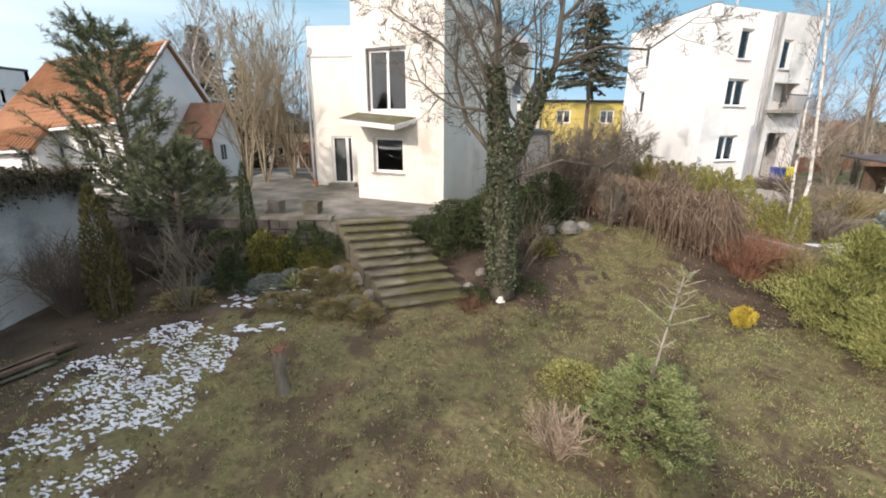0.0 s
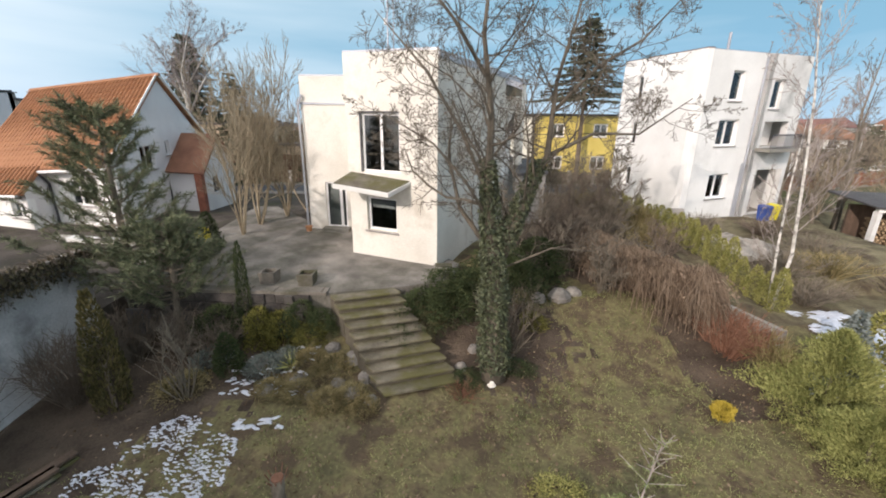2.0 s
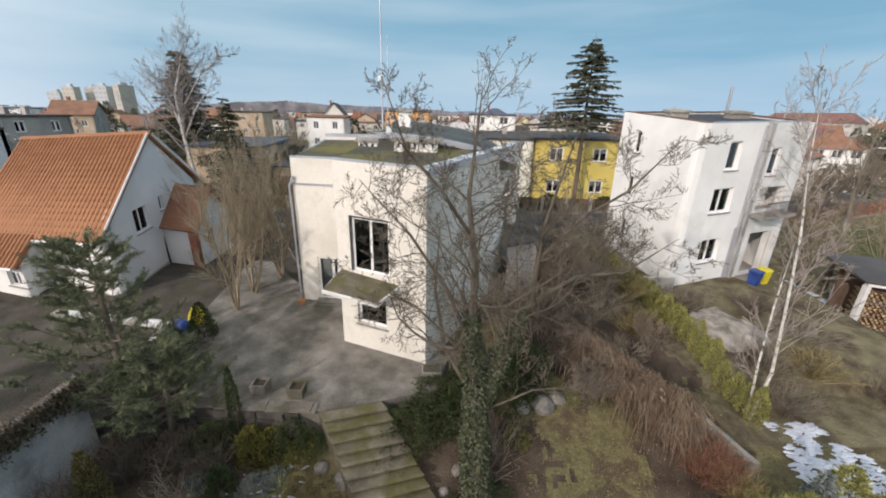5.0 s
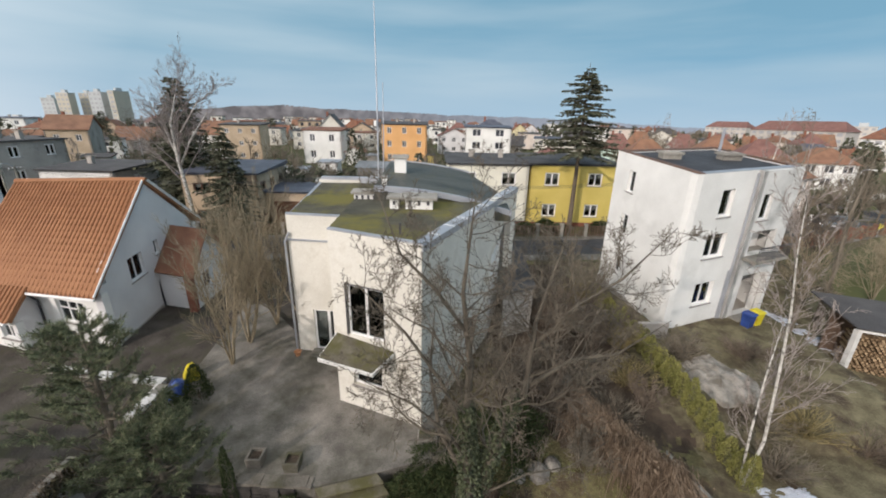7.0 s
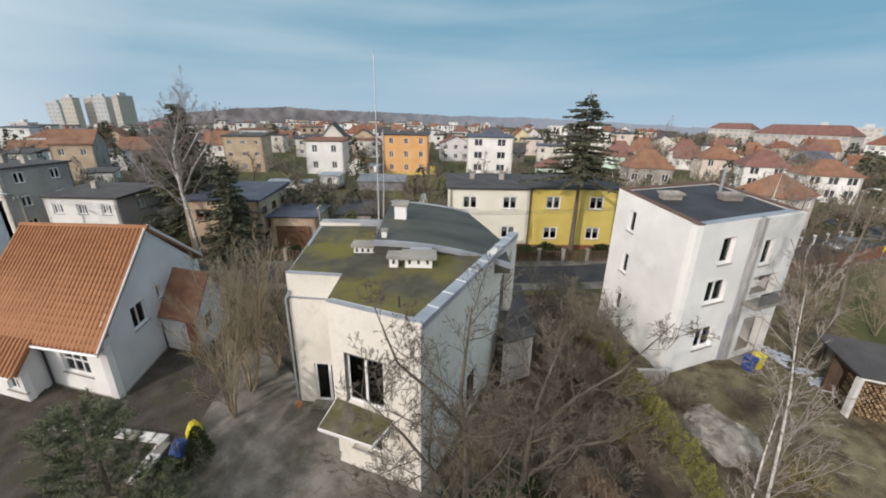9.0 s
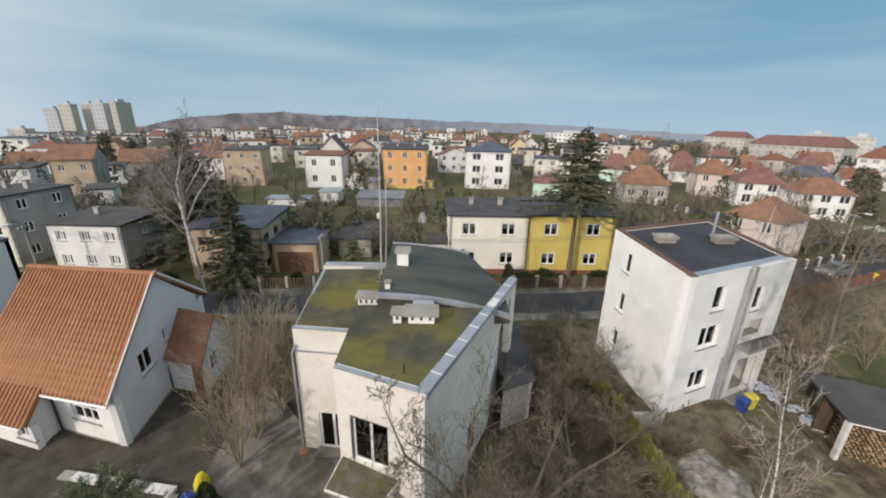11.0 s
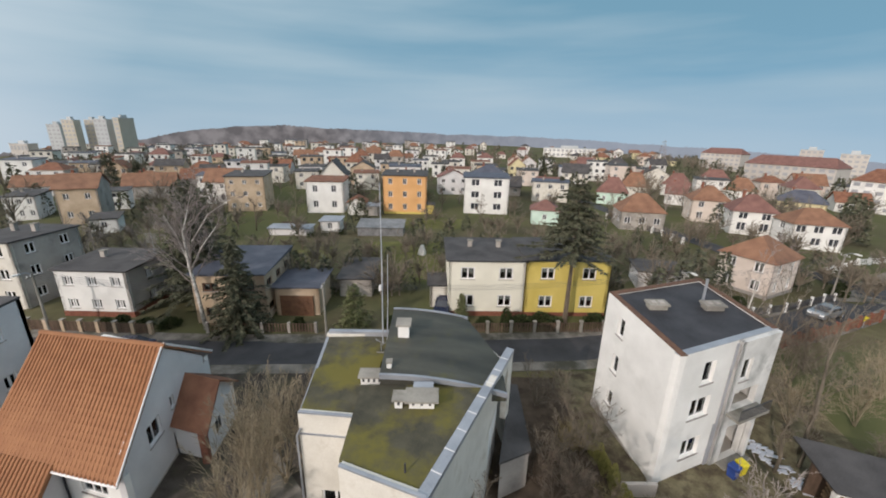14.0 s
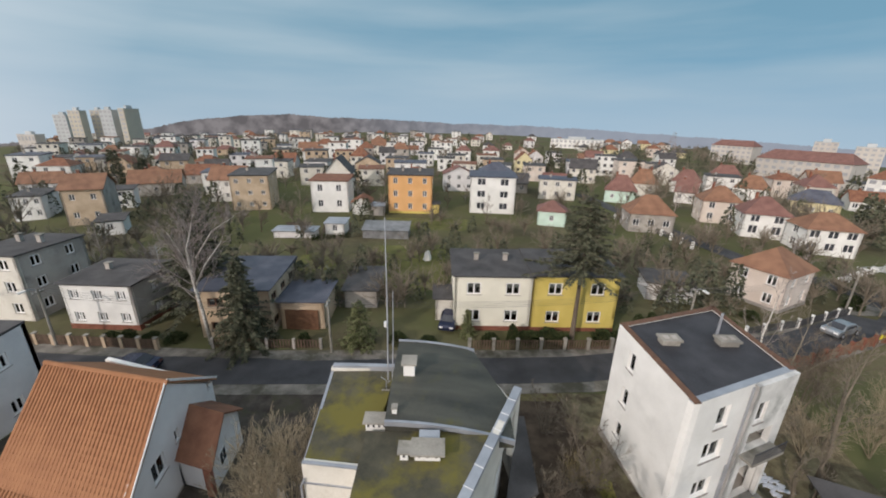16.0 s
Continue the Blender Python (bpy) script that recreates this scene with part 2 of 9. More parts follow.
WHITE_FRAME = material("white_window_frame", (0.72, 0.72, 0.72), (0.85, 0.85, 0.85), 2.0, 0.45, 0.02)
BROWN_FRAME = material("brown_window_frame", (0.10, 0.05, 0.03), (0.18, 0.09, 0.05), 3.0, 0.6, 0.05)
DARK_TRIM = material("dark_painted_metal", (0.03, 0.03, 0.035), (0.07, 0.07, 0.08), 3.0, 0.5, 0.05)
SILL = material("grey_stone_sill", (0.22, 0.20, 0.19), (0.36, 0.34, 0.32), 3.0, 0.7, 0.15)
CURTAIN = material("white_net_curtain", (0.62, 0.62, 0.60), (0.8, 0.8, 0.78), 3.0, 0.9, 0.1, stretch=(6, 6, 0.3))
CONCRETE_DARK = material("dark_weathered_concrete", (0.085, 0.076, 0.064), (0.20, 0.18, 0.152), 1.1, 0.95, 0.6, 18, third=(0.07, 0.068, 0.036), cut=0.54, thscale=0.9)
CONCRETE = material("weathered_concrete", (0.20, 0.19, 0.17), (0.38, 0.36, 0.32), 0.7, 0.95, 0.5, 22, third=(0.13, 0.125, 0.10), cut=0.56)
PAVING = material("patio_concrete", (0.105, 0.096, 0.084), (0.27, 0.25, 0.222), 0.9, 0.95, 0.5, 22, third=(0.072, 0.069, 0.050), cut=0.53)
STEP_STONE = material("mossy_concrete_step", (0.082, 0.072, 0.051), (0.20, 0.178, 0.134), 1.6, 0.95, 0.5, 20, third=(0.092, 0.086, 0.032), cut=0.495, thscale=0.9)
ASPHALT = material("asphalt", (0.030, 0.031, 0.036), (0.065, 0.066, 0.072), 0.5, 0.85, 0.4, 60)
LAWN = material("winter_lawn", (0.088, 0.078, 0.044), (0.245, 0.222, 0.105), 1.1, 1.0, 1.0, 9, third=(0.085, 0.064, 0.043), cut=0.50, thscale=1.1, spec=0.1)
SOIL = material("brown_soil", (0.046, 0.035, 0.027), (0.106, 0.082, 0.062), 1.2, 1.0, 0.7, 14, spec=0.1)
FIELD = material("far_winter_ground", (0.075, 0.066, 0.042), (0.15, 0.135, 0.08), 0.05, 1.0, 0.4, 20, third=(0.098, 0.106, 0.048), cut=0.49, thscale=0.03, spec=0.1)
# dark yard soil, its tone lowered further for the shade on it
YARD = material("damp_yard_ground", (0.046, 0.039, 0.034), (0.105, 0.092, 0.080), 0.9, 1.0, 0.6, 16, third=(0.07, 0.068, 0.045), cut=0.56, thscale=0.6, spec=0.1)
ROUGH_GRASS = material("rough_winter_grass", (0.095, 0.082, 0.052), (0.21, 0.185, 0.115), 1.2, 1.0, 0.9, 10, third=(0.075, 0.058, 0.042), cut=0.55, thscale=0.8, spec=0.1)
SNOW = material("old_snow", (0.44, 0.47, 0.54), (0.64, 0.67, 0.74), 3.0, 0.6, 0.3, 12)
BRICK = material("dark_red_brick", (0.16, 0.055, 0.035), (0.28, 0.11, 0.07), 4.0, 0.9, 0.4, 10)
FENCE_WOOD = material("brown_fence_wood", (0.07, 0.046, 0.032), (0.15, 0.10, 0.07), 3.0, 0.85, 0.3, 8, stretch=(1, 1, 0.2))
WOOD_END = material("cut_firewood", (0.17, 0.11, 0.06), (0.43, 0.31, 0.19), 6.0, 0.9, 0.4, 10, piece=0.5)
BARK = material("grey_brown_bark", (0.095, 0.080, 0.060), (0.235, 0.20, 0.155), 3.0, 0.95, 0.7, 10, stretch=(1, 1, 0.25))
BARK_PALE = material("pale_grey_twig_bark", (0.19, 0.16, 0.145), (0.36, 0.315, 0.29), 3.0, 0.9, 0.4, 8, stretch=(1, 1, 0.25))
BARK_WARM = material("yellowish_twig_bark", (0.185, 0.15, 0.098), (0.36, 0.30, 0.21), 3.0, 0.9, 0.4, 8, stretch=(1, 1, 0.25))
BARK_DARK = material("dark_bark", (0.085, 0.066, 0.050), (0.19, 0.15, 0.115), 3.0, 0.95, 0.7, 10, stretch=(1, 1, 0.25))
BIRCH_BARK = material("birch_bark", (0.40, 0.38, 0.34), (0.74, 0.72, 0.68), 2.5, 0.8, 0.3, 6, stretch=(0.6, 0.6, 2.0), third=(0.06, 0.052, 0.045), cut=0.58, thscale=6.0)
NEEDLE_SPRUCE = material("dark_spruce_needles", (0.046, 0.052, 0.034), (0.125, 0.13, 0.085), 2.0, 0.8, 0.0, island=0.5, spec=0.2)
NEEDLE_PINE = material("pine_needles", (0.066, 0.082, 0.046), (0.205, 0.225, 0.130), 2.0, 0.75, 0.0, island=0.6, spec=0.2)
NEEDLE_YOUNG = material("young_fir_needles", (0.115, 0.145, 0.05), (0.275, 0.31, 0.14), 2.5, 0.75, 0.0, island=0.6, spec=0.2)
NEEDLE_FIR = material("grey_green_fir_needles", (0.065, 0.080, 0.032), (0.175, 0.19, 0.09), 2.5, 0.75, 0.0, island=0.6, spec=0.2)
THUJA = material("yellow_green_thuja", (0.15, 0.157, 0.046), (0.345, 0.325, 0.115), 2.5, 0.85, 0.0, island=0.6, spec=0.2)
THUJA_DARK = material("dark_thuja", (0.022, 0.036, 0.014), (0.065, 0.080, 0.032), 2.5, 0.85, 0.0, island=0.6, spec=0.2)
JUNIPER = material("juniper_sprays", (0.140, 0.158, 0.050), (0.335, 0.340, 0.125), 1.5, 0.85, 0.0, island=0.6, spec=0.2)
GOLD_LEAF = material("golden_cypress_sprays", (0.32, 0.25, 0.03), (0.50, 0.39, 0.07), 3.0, 0.85, 0.0, island=0.5, spec=0.2)
IVY = material("ivy_leaves", (0.026, 0.036, 0.016), (0.085, 0.098, 0.048), 3.0, 0.65, 0.0, island=0.7)
CREEPER = material("dry_creeper", (0.125, 0.092, 0.066), (0.27, 0.205, 0.15), 2.0, 0.95, 0.0, island=0.6, spec=0.1)
RED_SHRUB = material("reddish_dry_shrub", (0.14, 0.070, 0.046), (0.25, 0.135, 0.092), 2.0, 0.95, 0.0, island=0.6, spec=0.1)
DRY_TWIG = material("pale_dry_twigs", (0.21, 0.158, 0.115), (0.39, 0.315, 0.24), 3.0, 0.9, 0.0, island=0.5, spec=0.1)
DRY_PLANT = material("dry_perennials", (0.12, 0.10, 0.045), (0.28, 0.23, 0.12), 2.0, 0.95, 0.0, island=0.6, spec=0.1)
GRASS_BLADE = material("winter_grass_blades", (0.105, 0.125, 0.042), (0.31, 0.32, 0.145), 0.7, 0.9, 0.0, island=0.7, spec=0.15)
DEAD_LEAF = material("dead_leaves", (0.085, 0.055, 0.032), (0.25, 0.185, 0.125), 3.0, 0.9, 0.0, island=0.9, spec=0.1)
# stone tone lowered to paint in the shade below the patio
SHADED_ROCK = material("dark_wall_stone", (0.032, 0.028, 0.025), (0.085, 0.076, 0.068), 2.5, 0.95, 0.6, 8, piece=0.3)
ROCK = material("garden_rock", (0.11, 0.10, 0.09), (0.27, 0.25, 0.22), 2.5, 0.95, 0.6, 8)
TERRACOTTA = material("terracotta", (0.36, 0.17, 0.08), (0.52, 0.27, 0.14), 3.0, 0.85, 0.2)
PLASTIC_BLUE = material("blue_plastic", (0.02, 0.05, 0.22), (0.04, 0.09, 0.32), 2.0, 0.4, 0.0)
PLASTIC_YELLOW = material("yellow_plastic", (0.62, 0.52, 0.02), (0.75, 0.64, 0.04), 2.0, 0.4, 0.0)
CAR_SILVER = material("silver_car_paint", (0.36, 0.38, 0.40), (0.46, 0.48, 0.50), 2.0, 0.25, 0.0, metal=0.6)
CAR_BLUE = material("dark_blue_car_paint", (0.015, 0.02, 0.05), (0.03, 0.04, 0.08), 2.0, 0.25, 0.0, metal=0.3)
RUBBER = material("black_rubber", (0.012, 0.012, 0.012), (0.03, 0.03, 0.03), 4.0, 0.8, 0.05)
TOWER_GREY = material("tower_block_panels", (0.42, 0.45, 0.46), (0.52, 0.54, 0.55), 0.03, 0.9, 0.0, 6)
TOWER_YELLOW = material("yellow_tower_panels", (0.44, 0.41, 0.345), (0.53, 0.49, 0.405), 0.03, 0.9, 0.0, 6)
BLOCK_CREAM = material("cream_block_render", (0.46, 0.43, 0.40), (0.58, 0.55, 0.51), 0.05, 0.9, 0.0, 6)
WIN_DARK = material("dark_far_window", (0.03, 0.033, 0.04), (0.07, 0.075, 0.09), 0.5, 0.2, 0.0)
# far windows lightened: haze is painted into their colour
WIN_HAZED = material("hazed_block_window", (0.30, 0.31, 0.33), (0.38, 0.39, 0.42), 0.5, 0.4, 0.0)

# ---- the ground ----
GROUND_Y = [-400, -10, 2, 4, 8, 9.5, 10.5, 14, 20, 28, 34, 40, 65, 100, 680, 1000, 5000]
GROUND_Z = [-1.5, -1.5, -1.5, -1.3, -0.75, 0.0, 0.6, 1.0, 0.9, 0.0, -0.4, -0.6, -2.5, -5.4, -50.3, -95, -1200]


def ground_z(x, y):
    """Height of the ground: a low garden, a bank, a street level, and land that falls away gently."""
    if y > 45 or abs(x) > 60:
        r = math.hypot(x, y)
        return float(np.interp(max(y, r * (0.72 + 0.28 * min(1.0, max(0.0, (r - 130) / 370)))), GROUND_Y, GROUND_Z))
    z = float(np.interp(y, GROUND_Y, GROUND_Z))
    if -9.9 < x < -4.0 and 7.6 < y < 10.2:
        z = min(z, -0.8 + 0.18 * (y - 7.6))
    if x < -10.2 and y < 14:
        z = max(z, 0.55)
    if x > 20.6 and 9 < y < 28:
        z = z + (-0.62 - z) * min(1.0, (x - 20.6) / 1.3) * min(1.0, (28 - y) / 5)
    if x > 9 and y < 12:
        z = z + (0.25 - z) * min(1.0, (x - 9) / 3)
    return z


def ground():
    xs = np.unique(np.concatenate([np.linspace(-45, 60, 211), np.linspace(-9, 12, 141), -45 - np.geomspace(1, 4900, 26), 60 + np.geomspace(1, 4900, 26)]))
    ys = np.unique(np.concatenate([np.linspace(-10, 46, 169), np.linspace(2, 13, 67), 46 + np.geomspace(1, 4900, 34), -10 - np.geomspace(1, 300, 12)]))
    g = Geo()
    vs, fs = [], []
    for y in ys:
        for x in xs:
            z = ground_z(x, y)
            if -12 < x < 15 and -6 < y < 10:
                z += 0.07 * noise.noise((x * 0.5, y * 0.5, 0)) + 0.03 * noise.noise((x * 2.1, y * 2.1, 5))
            vs.append((x, y, z - (0.0 if abs(x) < 45 else 0.05)))
    w = len(xs)
    for j in range(len(ys) - 1):
        for i in range(w - 1):
            fs.append((j * w + i, j * w + i + 1, (j + 1) * w + i + 1, (j + 1) * w + i))
    g.add(vs, fs)
    me = g.mesh("ground", LAWN, True)
    me.materials.append(FIELD)
    me.materials.append(SOIL)
    me.materials.append(YARD)
    me.materials.append(ROUGH_GRASS)

    def zone(x, y):
        if y > 30 or abs(x) > 30 or y < -12:
            return 1
        e = 0.9 * noise.noise((x * 0.7, y * 0.7, 3)) + 0.5 * noise.noise((x * 2.0, y * 2.0, 8)) + 0.6 * noise.noise((x * 5.0, y * 5.0, 1))
        lane = 3.2 + e < x < 12.4 + e and 11.4 + e < y < 29
        bank = (x + e < -4.6 and y + e > 6.6 or x + e < -6.6) and y < 10.5
        bed = math.hypot(x - 2.3, (y - 8.9) * 1.3) < 1.9 + e or (7.4 + e * 0.5 < x < 9.6 + e and 6.8 < y < 11)
        wild = x > 10.5 + e and 9.5 < y < 30
        if wild:
            return 4
        yard = x < -9.9 and y > 9 or -12 < x < -6 and y > 16
        if yard:
            return 3
        return 2 if lane or bank or bed else 0
    idx = np.array([zone((vs[q[0]][0] + vs[q[2]][0]) / 2, (vs[q[0]][1] + vs[q[2]][1]) / 2) for q in fs], dtype=np.int32)
    me.polygons.foreach_set("material_index", idx)
    return tagged(new("ground", me), "winter ground of patchy yellowed lawn and brown soil", "ground", kind="structure")


ground()


def strip(name, line, half, lift, mat, label, category):
    """A road or path along a line, its edges as true steps above the ground."""
    g = Geo()
    pts = []
    for (a, b) in zip(line, line[1:]):
        n = max(2, int(math.dist(a, b) / 2.5))
        pts += [(a[0] + (b[0] - a[0]) * i / n, a[1] + (b[1] - a[1]) * i / n) for i in range(n)]
    pts.append(line[-1])
    L, R = [], []
    for i, p in enumerate(pts):
        a, b = pts[max(i - 1, 0)], pts[min(i + 1, len(pts) - 1)]
        d = Vector((b[0] - a[0], b[1] - a[1])).normalized()
        L.append((p[0] - d.y * half, p[1] + d.x * half))
        R.append((p[0] + d.y * half, p[1] - d.x * half))
    vs = [(x, y, ground_z(x, y) + lift) for x, y in L] + [(x, y, ground_z(x, y) + lift) for x, y in R]
    vs += [(x, y, z - 0.6) for x, y, z in vs]
    n = len(pts)
    fs = []
    for i in range(n - 1):
        fs += [(i, n + i, n + i + 1, i + 1), (i, i + 1, 2 * n + i + 1, 2 * n + i), (n + i + 1, n + i, 3 * n + i, 3 * n + i + 1)]
    g.add(vs, fs)
    return thing(name, label=label, category=category, kind="structure", geo=g, mat=mat)


STREET = [(-75, 33.5), (-45, 32.6), (-20, 31.9), (7, 32.9), (13, 33.3), (26, 35.4), (38.5, 38.3), (48, 42), (75, 56)]
strip("pavement", STREET, 3.1, 0.03, PAVING, "grey concrete pavement along both sides of the street", "pavement")
strip("road", STREET, 1.85, 0.06, ASPHALT, "dark grey asphalt street", "road")
strip("side_road", [(44, 125), (46, 105), (48.8, 84.7), (52, 64), (60, 50)], 2.0, 0.05, ASPHALT, "narrow asphalt side street between gardens", "road")

# ---- walls and windows ----


def panel_grid(g, m, s_lo, s_hi, z0, z1, y0, y1, holes=()):
    """One joined plate in the plane of m, from depth y0 to y1, with holes (s0, s1, low, high) cut right through it."""
    ss = sorted({s_lo, s_hi, *[v for h in holes for v in h[:2]]})
    zz = sorted({z0, z1, *[v for h in holes for v in h[2:4]]})
    ns, nz = len(ss) - 1, len(zz) - 1
    solid = {(i, k): not any(h[0] < (ss[i] + ss[i + 1]) / 2 < h[1] and h[2] < (zz[k] + zz[k + 1]) / 2 < h[3] for h in holes) for i in range(ns) for k in range(nz)}
    index, vs, fs = {}, [], []

    def at(i, k, side):
        if (i, k, side) not in index:
            index[i, k, side] = len(vs)
            vs.append(m @ Vector((ss[i], (y0, y1)[side], zz[k])))
        return index[i, k, side]
    for (i, k), full in solid.items():
        if not full:
            continue
        fs.append((at(i, k, 0), at(i + 1, k, 0), at(i + 1, k + 1, 0), at(i, k + 1, 0)))
        fs.append((at(i, k + 1, 1), at(i + 1, k + 1, 1), at(i + 1, k, 1), at(i, k, 1)))
        if not solid.get((i - 1, k)):
            fs.append((at(i, k, 0), at(i, k + 1, 0), at(i, k + 1, 1), at(i, k, 1)))
        if not solid.get((i + 1, k)):
            fs.append((at(i + 1, k, 1), at(i + 1, k + 1, 1), at(i + 1, k + 1, 0), at(i + 1, k, 0)))
        if not solid.get((i, k - 1)):
            fs.append((at(i, k, 1), at(i + 1, k, 1), at(i + 1, k, 0), at(i, k, 0)))
        if not solid.get((i, k + 1)):
            fs.append((at(i, k + 1, 0), at(i + 1, k + 1, 0), at(i + 1, k + 1, 1), at(i, k + 1, 1)))
    return g.add(vs, fs)


def wall_panel(g, a, b, z0, z1, thick, holes=()):
    """A wall from a to b (outside on its right), with holes (s0, s1, low, high) cut right through it."""
    a, b = Vector(a[:2]), Vector(b[:2])
    d = (b - a).normalized()
    m = Matrix(((d.x, -d.y, 0, a.x), (d.y, d.x, 0, a.y), (0, 0, 1, 0), (0, 0, 0, 1)))
    panel_grid(g, m, 0.0, (b - a).length, z0, z1, 0.0, thick, holes)
    return m


def window_in(parent, m, s0, s1, z0, z1, bars=1, cross=0, frame_mat=None, sill=True, recess=0.12, frame=0.07, curtain=0.0, name="window", sill_mat=None):
    """A window in the hole of a wall: frame with mullions, pane, sill, and a net curtain where one shows."""
    fm = frame_mat or WHITE_FRAME
    y0, y1 = recess, recess + 0.07
    edges = [s0 + frame + (s1 - s0 - 2 * frame) * i / (bars + 1) for i in range(bars + 2)]
    k = frame * 0.6
    lights = []
    for i in range(bars + 1):
        lo, hi = edges[i] + (k if i else 0), edges[i + 1] - (k if i < bars else 0)
        if cross:
            zc = z0 + (z1 - z0) * cross
            lights += [(lo, hi, z0 + frame, zc - 0.03), (lo, hi, zc + 0.03, z1 - frame)]
        else:
            lights.append((lo, hi, z0 + frame, z1 - frame))
    g = panel_grid(Geo(), m, s0, s1, z0, z1, y0, y1, lights)
    w = part(name, g, fm, parent)
    for lo, hi, a, b in lights:
        pane = part("pane", Geo().box(lo, hi, y0 + 0.03, y0 + 0.04, a, b, m), GLASS, w)
        pane.visible_shadow = False
    if sill:
        part("sill", Geo().box(s0 - 0.08, s1 + 0.08, -0.06, y0, z0 - 0.06, z0 - 0.003, m), sill_mat or SILL, w)
    if curtain:
        part("curtain", Geo().box(s0 + frame, s1 - frame, y1 + 0.05, y1 + 0.06, z1 - frame - (z1 - z0) * curtain, z1 - frame, m), CURTAIN, w)
    return w

CHEVRON = [(0, 1, 7, 6), (1, 2, 8, 7), (2, 3, 9, 8), (3, 4, 10, 9), (4, 5, 11, 10), (5, 0, 6, 11), (0, 5, 4, 1), (1, 4, 3, 2), (6, 7, 10, 11), (7, 8, 9, 10)]

# ---- the main house: white cube with a slanting side wall and mossy roofs ----
def direction(a, b):
    d = Vector((b[0] - a[0], b[1] - a[1]))
    return d.normalized(), d.length


def main_house():
    h = thing("house", (-1.5, 17, 1.2), "cream rendered modern house with mossy flat roofs and slanting wall", "house")
    base = 0.9
    P1, P2, P3, P4, P5 = (0.15, 11.95), (-3.2, 13.2), (-3.2, 16.15), (-5.9, 16.4), (-6.3, 22.9)
    P6, P7, P8, P9 = (-2.4, 23.1), (2.6, 24.3), (4.2, 21.0), (3.3, 18.0)
    # front block
    g = Geo()
    d, L = direction(P2, P1)
    mf = wall_panel(g, P2, P1, base, 8.42, 0.3, [(0.62, 2.16, 4.42, 6.48), (0.72, 1.98, 2.22, 3.5)])
    part("wall", g, RENDER_CREAM, h)
    w = window_in(h, mf, 0.62, 2.16, 4.42, 6.48, 1, sill=False, recess=0.1, frame=0.08, name="balcony_window")
    part("reveal", Geo().box(0.56, 0.62, -0.012, 0.1, 4.42, 6.54, mf).box(0.62, 2.16, -0.012, 0.1, 6.485, 6.54, mf), DARK_TRIM, w)
    window_in(h, mf, 0.72, 1.98, 2.22, 3.5, 0, sill=True, recess=0.14, frame=0.09, curtain=0.28)
    g = Geo()
    wall_panel(g, P3, P2, base, 7.95, 0.3)
    part("wall", g, RENDER_CREAM, h)
    # wing with the garden door
    g = Geo()
    mw = wall_panel(g, P4, P3, base, 7.86, 0.3, [(0.82, 1.82, 1.24, 3.38)])
    part("wall", g, RENDER_CREAM, h)
    dr = window_in(h, mw, 0.82, 1.82, 1.24, 3.38, 0, sill=False, recess=0.08, frame=0.09, name="glass_door", curtain=0.97)
    part("door_leaf", Geo().box(1.48, 1.60, 0.04, 0.1, 1.3, 3.3, mw), WHITE_FRAME, dr)
    part("ledge", Geo().box(-0.08, 2.66, -0.05, -0.002, 6.72, 6.80, mw), METAL_SHEET, h, "thin metal ledge across the render")
    g = Geo()
    ml = wall_panel(g, P5, P4, base, 7.7, 0.3, [(1.5, 2.6, 4.6, 5.9)])
    part("wall", g, RENDER_CREAM, h)
    window_in(h, ml, 1.5, 2.6, 4.6, 5.9, 1)
    for a, b, z in ((P6, P5, 7.9), (P7, P6, 7.9), (P8, P7, 7.6)):
        g = Geo()
        wall_panel(g, a, b, base, z, 0.3)
        part("wall", g, RENDER_CREAM, h)
    # slanting side wall
    E = (4.95, 21.2)
    g = Geo()
    ms = wall_panel(g, P1, P9, base, 8.2, 0.34, [(4.1, 5.2, 1.2, 3.3)])
    part("wall", g, RENDER_CREAM, h, "pale rendered side wall in shade")
    window_in(h, ms, 4.1, 5.2, 1.2, 3.3, 0, sill=False, frame_mat=BROWN_FRAME, name="side_door", curtain=0.5)
    g = Geo()
    wall_panel(g, P9, P8, base, 7.3, 0.3, [(0.8, 2.2, 5.2, 6.8)])
    part("wall", g, RENDER_WHITE, h)
    # fin that carries on past the corner, with a three-cornered opening
    d, L = direction(P9, E)
    m = Matrix(((d.x, -d.y, 0, P9[0]), (d.y, d.x, 0, P9[1]), (0, 0, 1, 0), (0, 0, 0, 1)))
    fin = [(0, 8.2), (0, 5.5), (0.25, 5.5), (2.75, 7.45), (2.9, 5.5), (3.0, 3.6), (L, 3.6), (L, 8.05)]
    quads = [(0, 1, 2, 3), (0, 3, 6, 7), (3, 4, 5, 6)]
    vs = [m @ Vector((s, -0.002, z)) for s, z in fin] + [m @ Vector((s, 0.34, z)) for s, z in fin]
    fs = [tuple(q) for q in quads] + [tuple(8 + i for i in reversed(q)) for q in quads] + [(i, 8 + i, 8 + (i + 1) % 8, (i + 1) % 8) for i in range(8)]
    part("fin", Geo().add(vs, fs), RENDER_CREAM, h, "white fin wall with a three-cornered opening")
    part("skylight", Geo().add([m @ Vector((s, y, z)) for y in (0.36, 0.40) for s, z in ((0.2, 5.45), (2.75, 7.4), (2.9, 5.45))], [(0, 2, 1), (3, 4, 5), (0, 1, 4, 3), (1, 2, 5, 4), (2, 0, 3, 5)]), WIN_DARK, h)
    # copings
    d, L = direction(P1, E)
    m = Matrix(((d.x, -d.y, 0, P1[0]), (d.y, d.x, 0, P1[1]), (0, 0, 1, 0), (0, 0, 0, 1)))
    n = 9
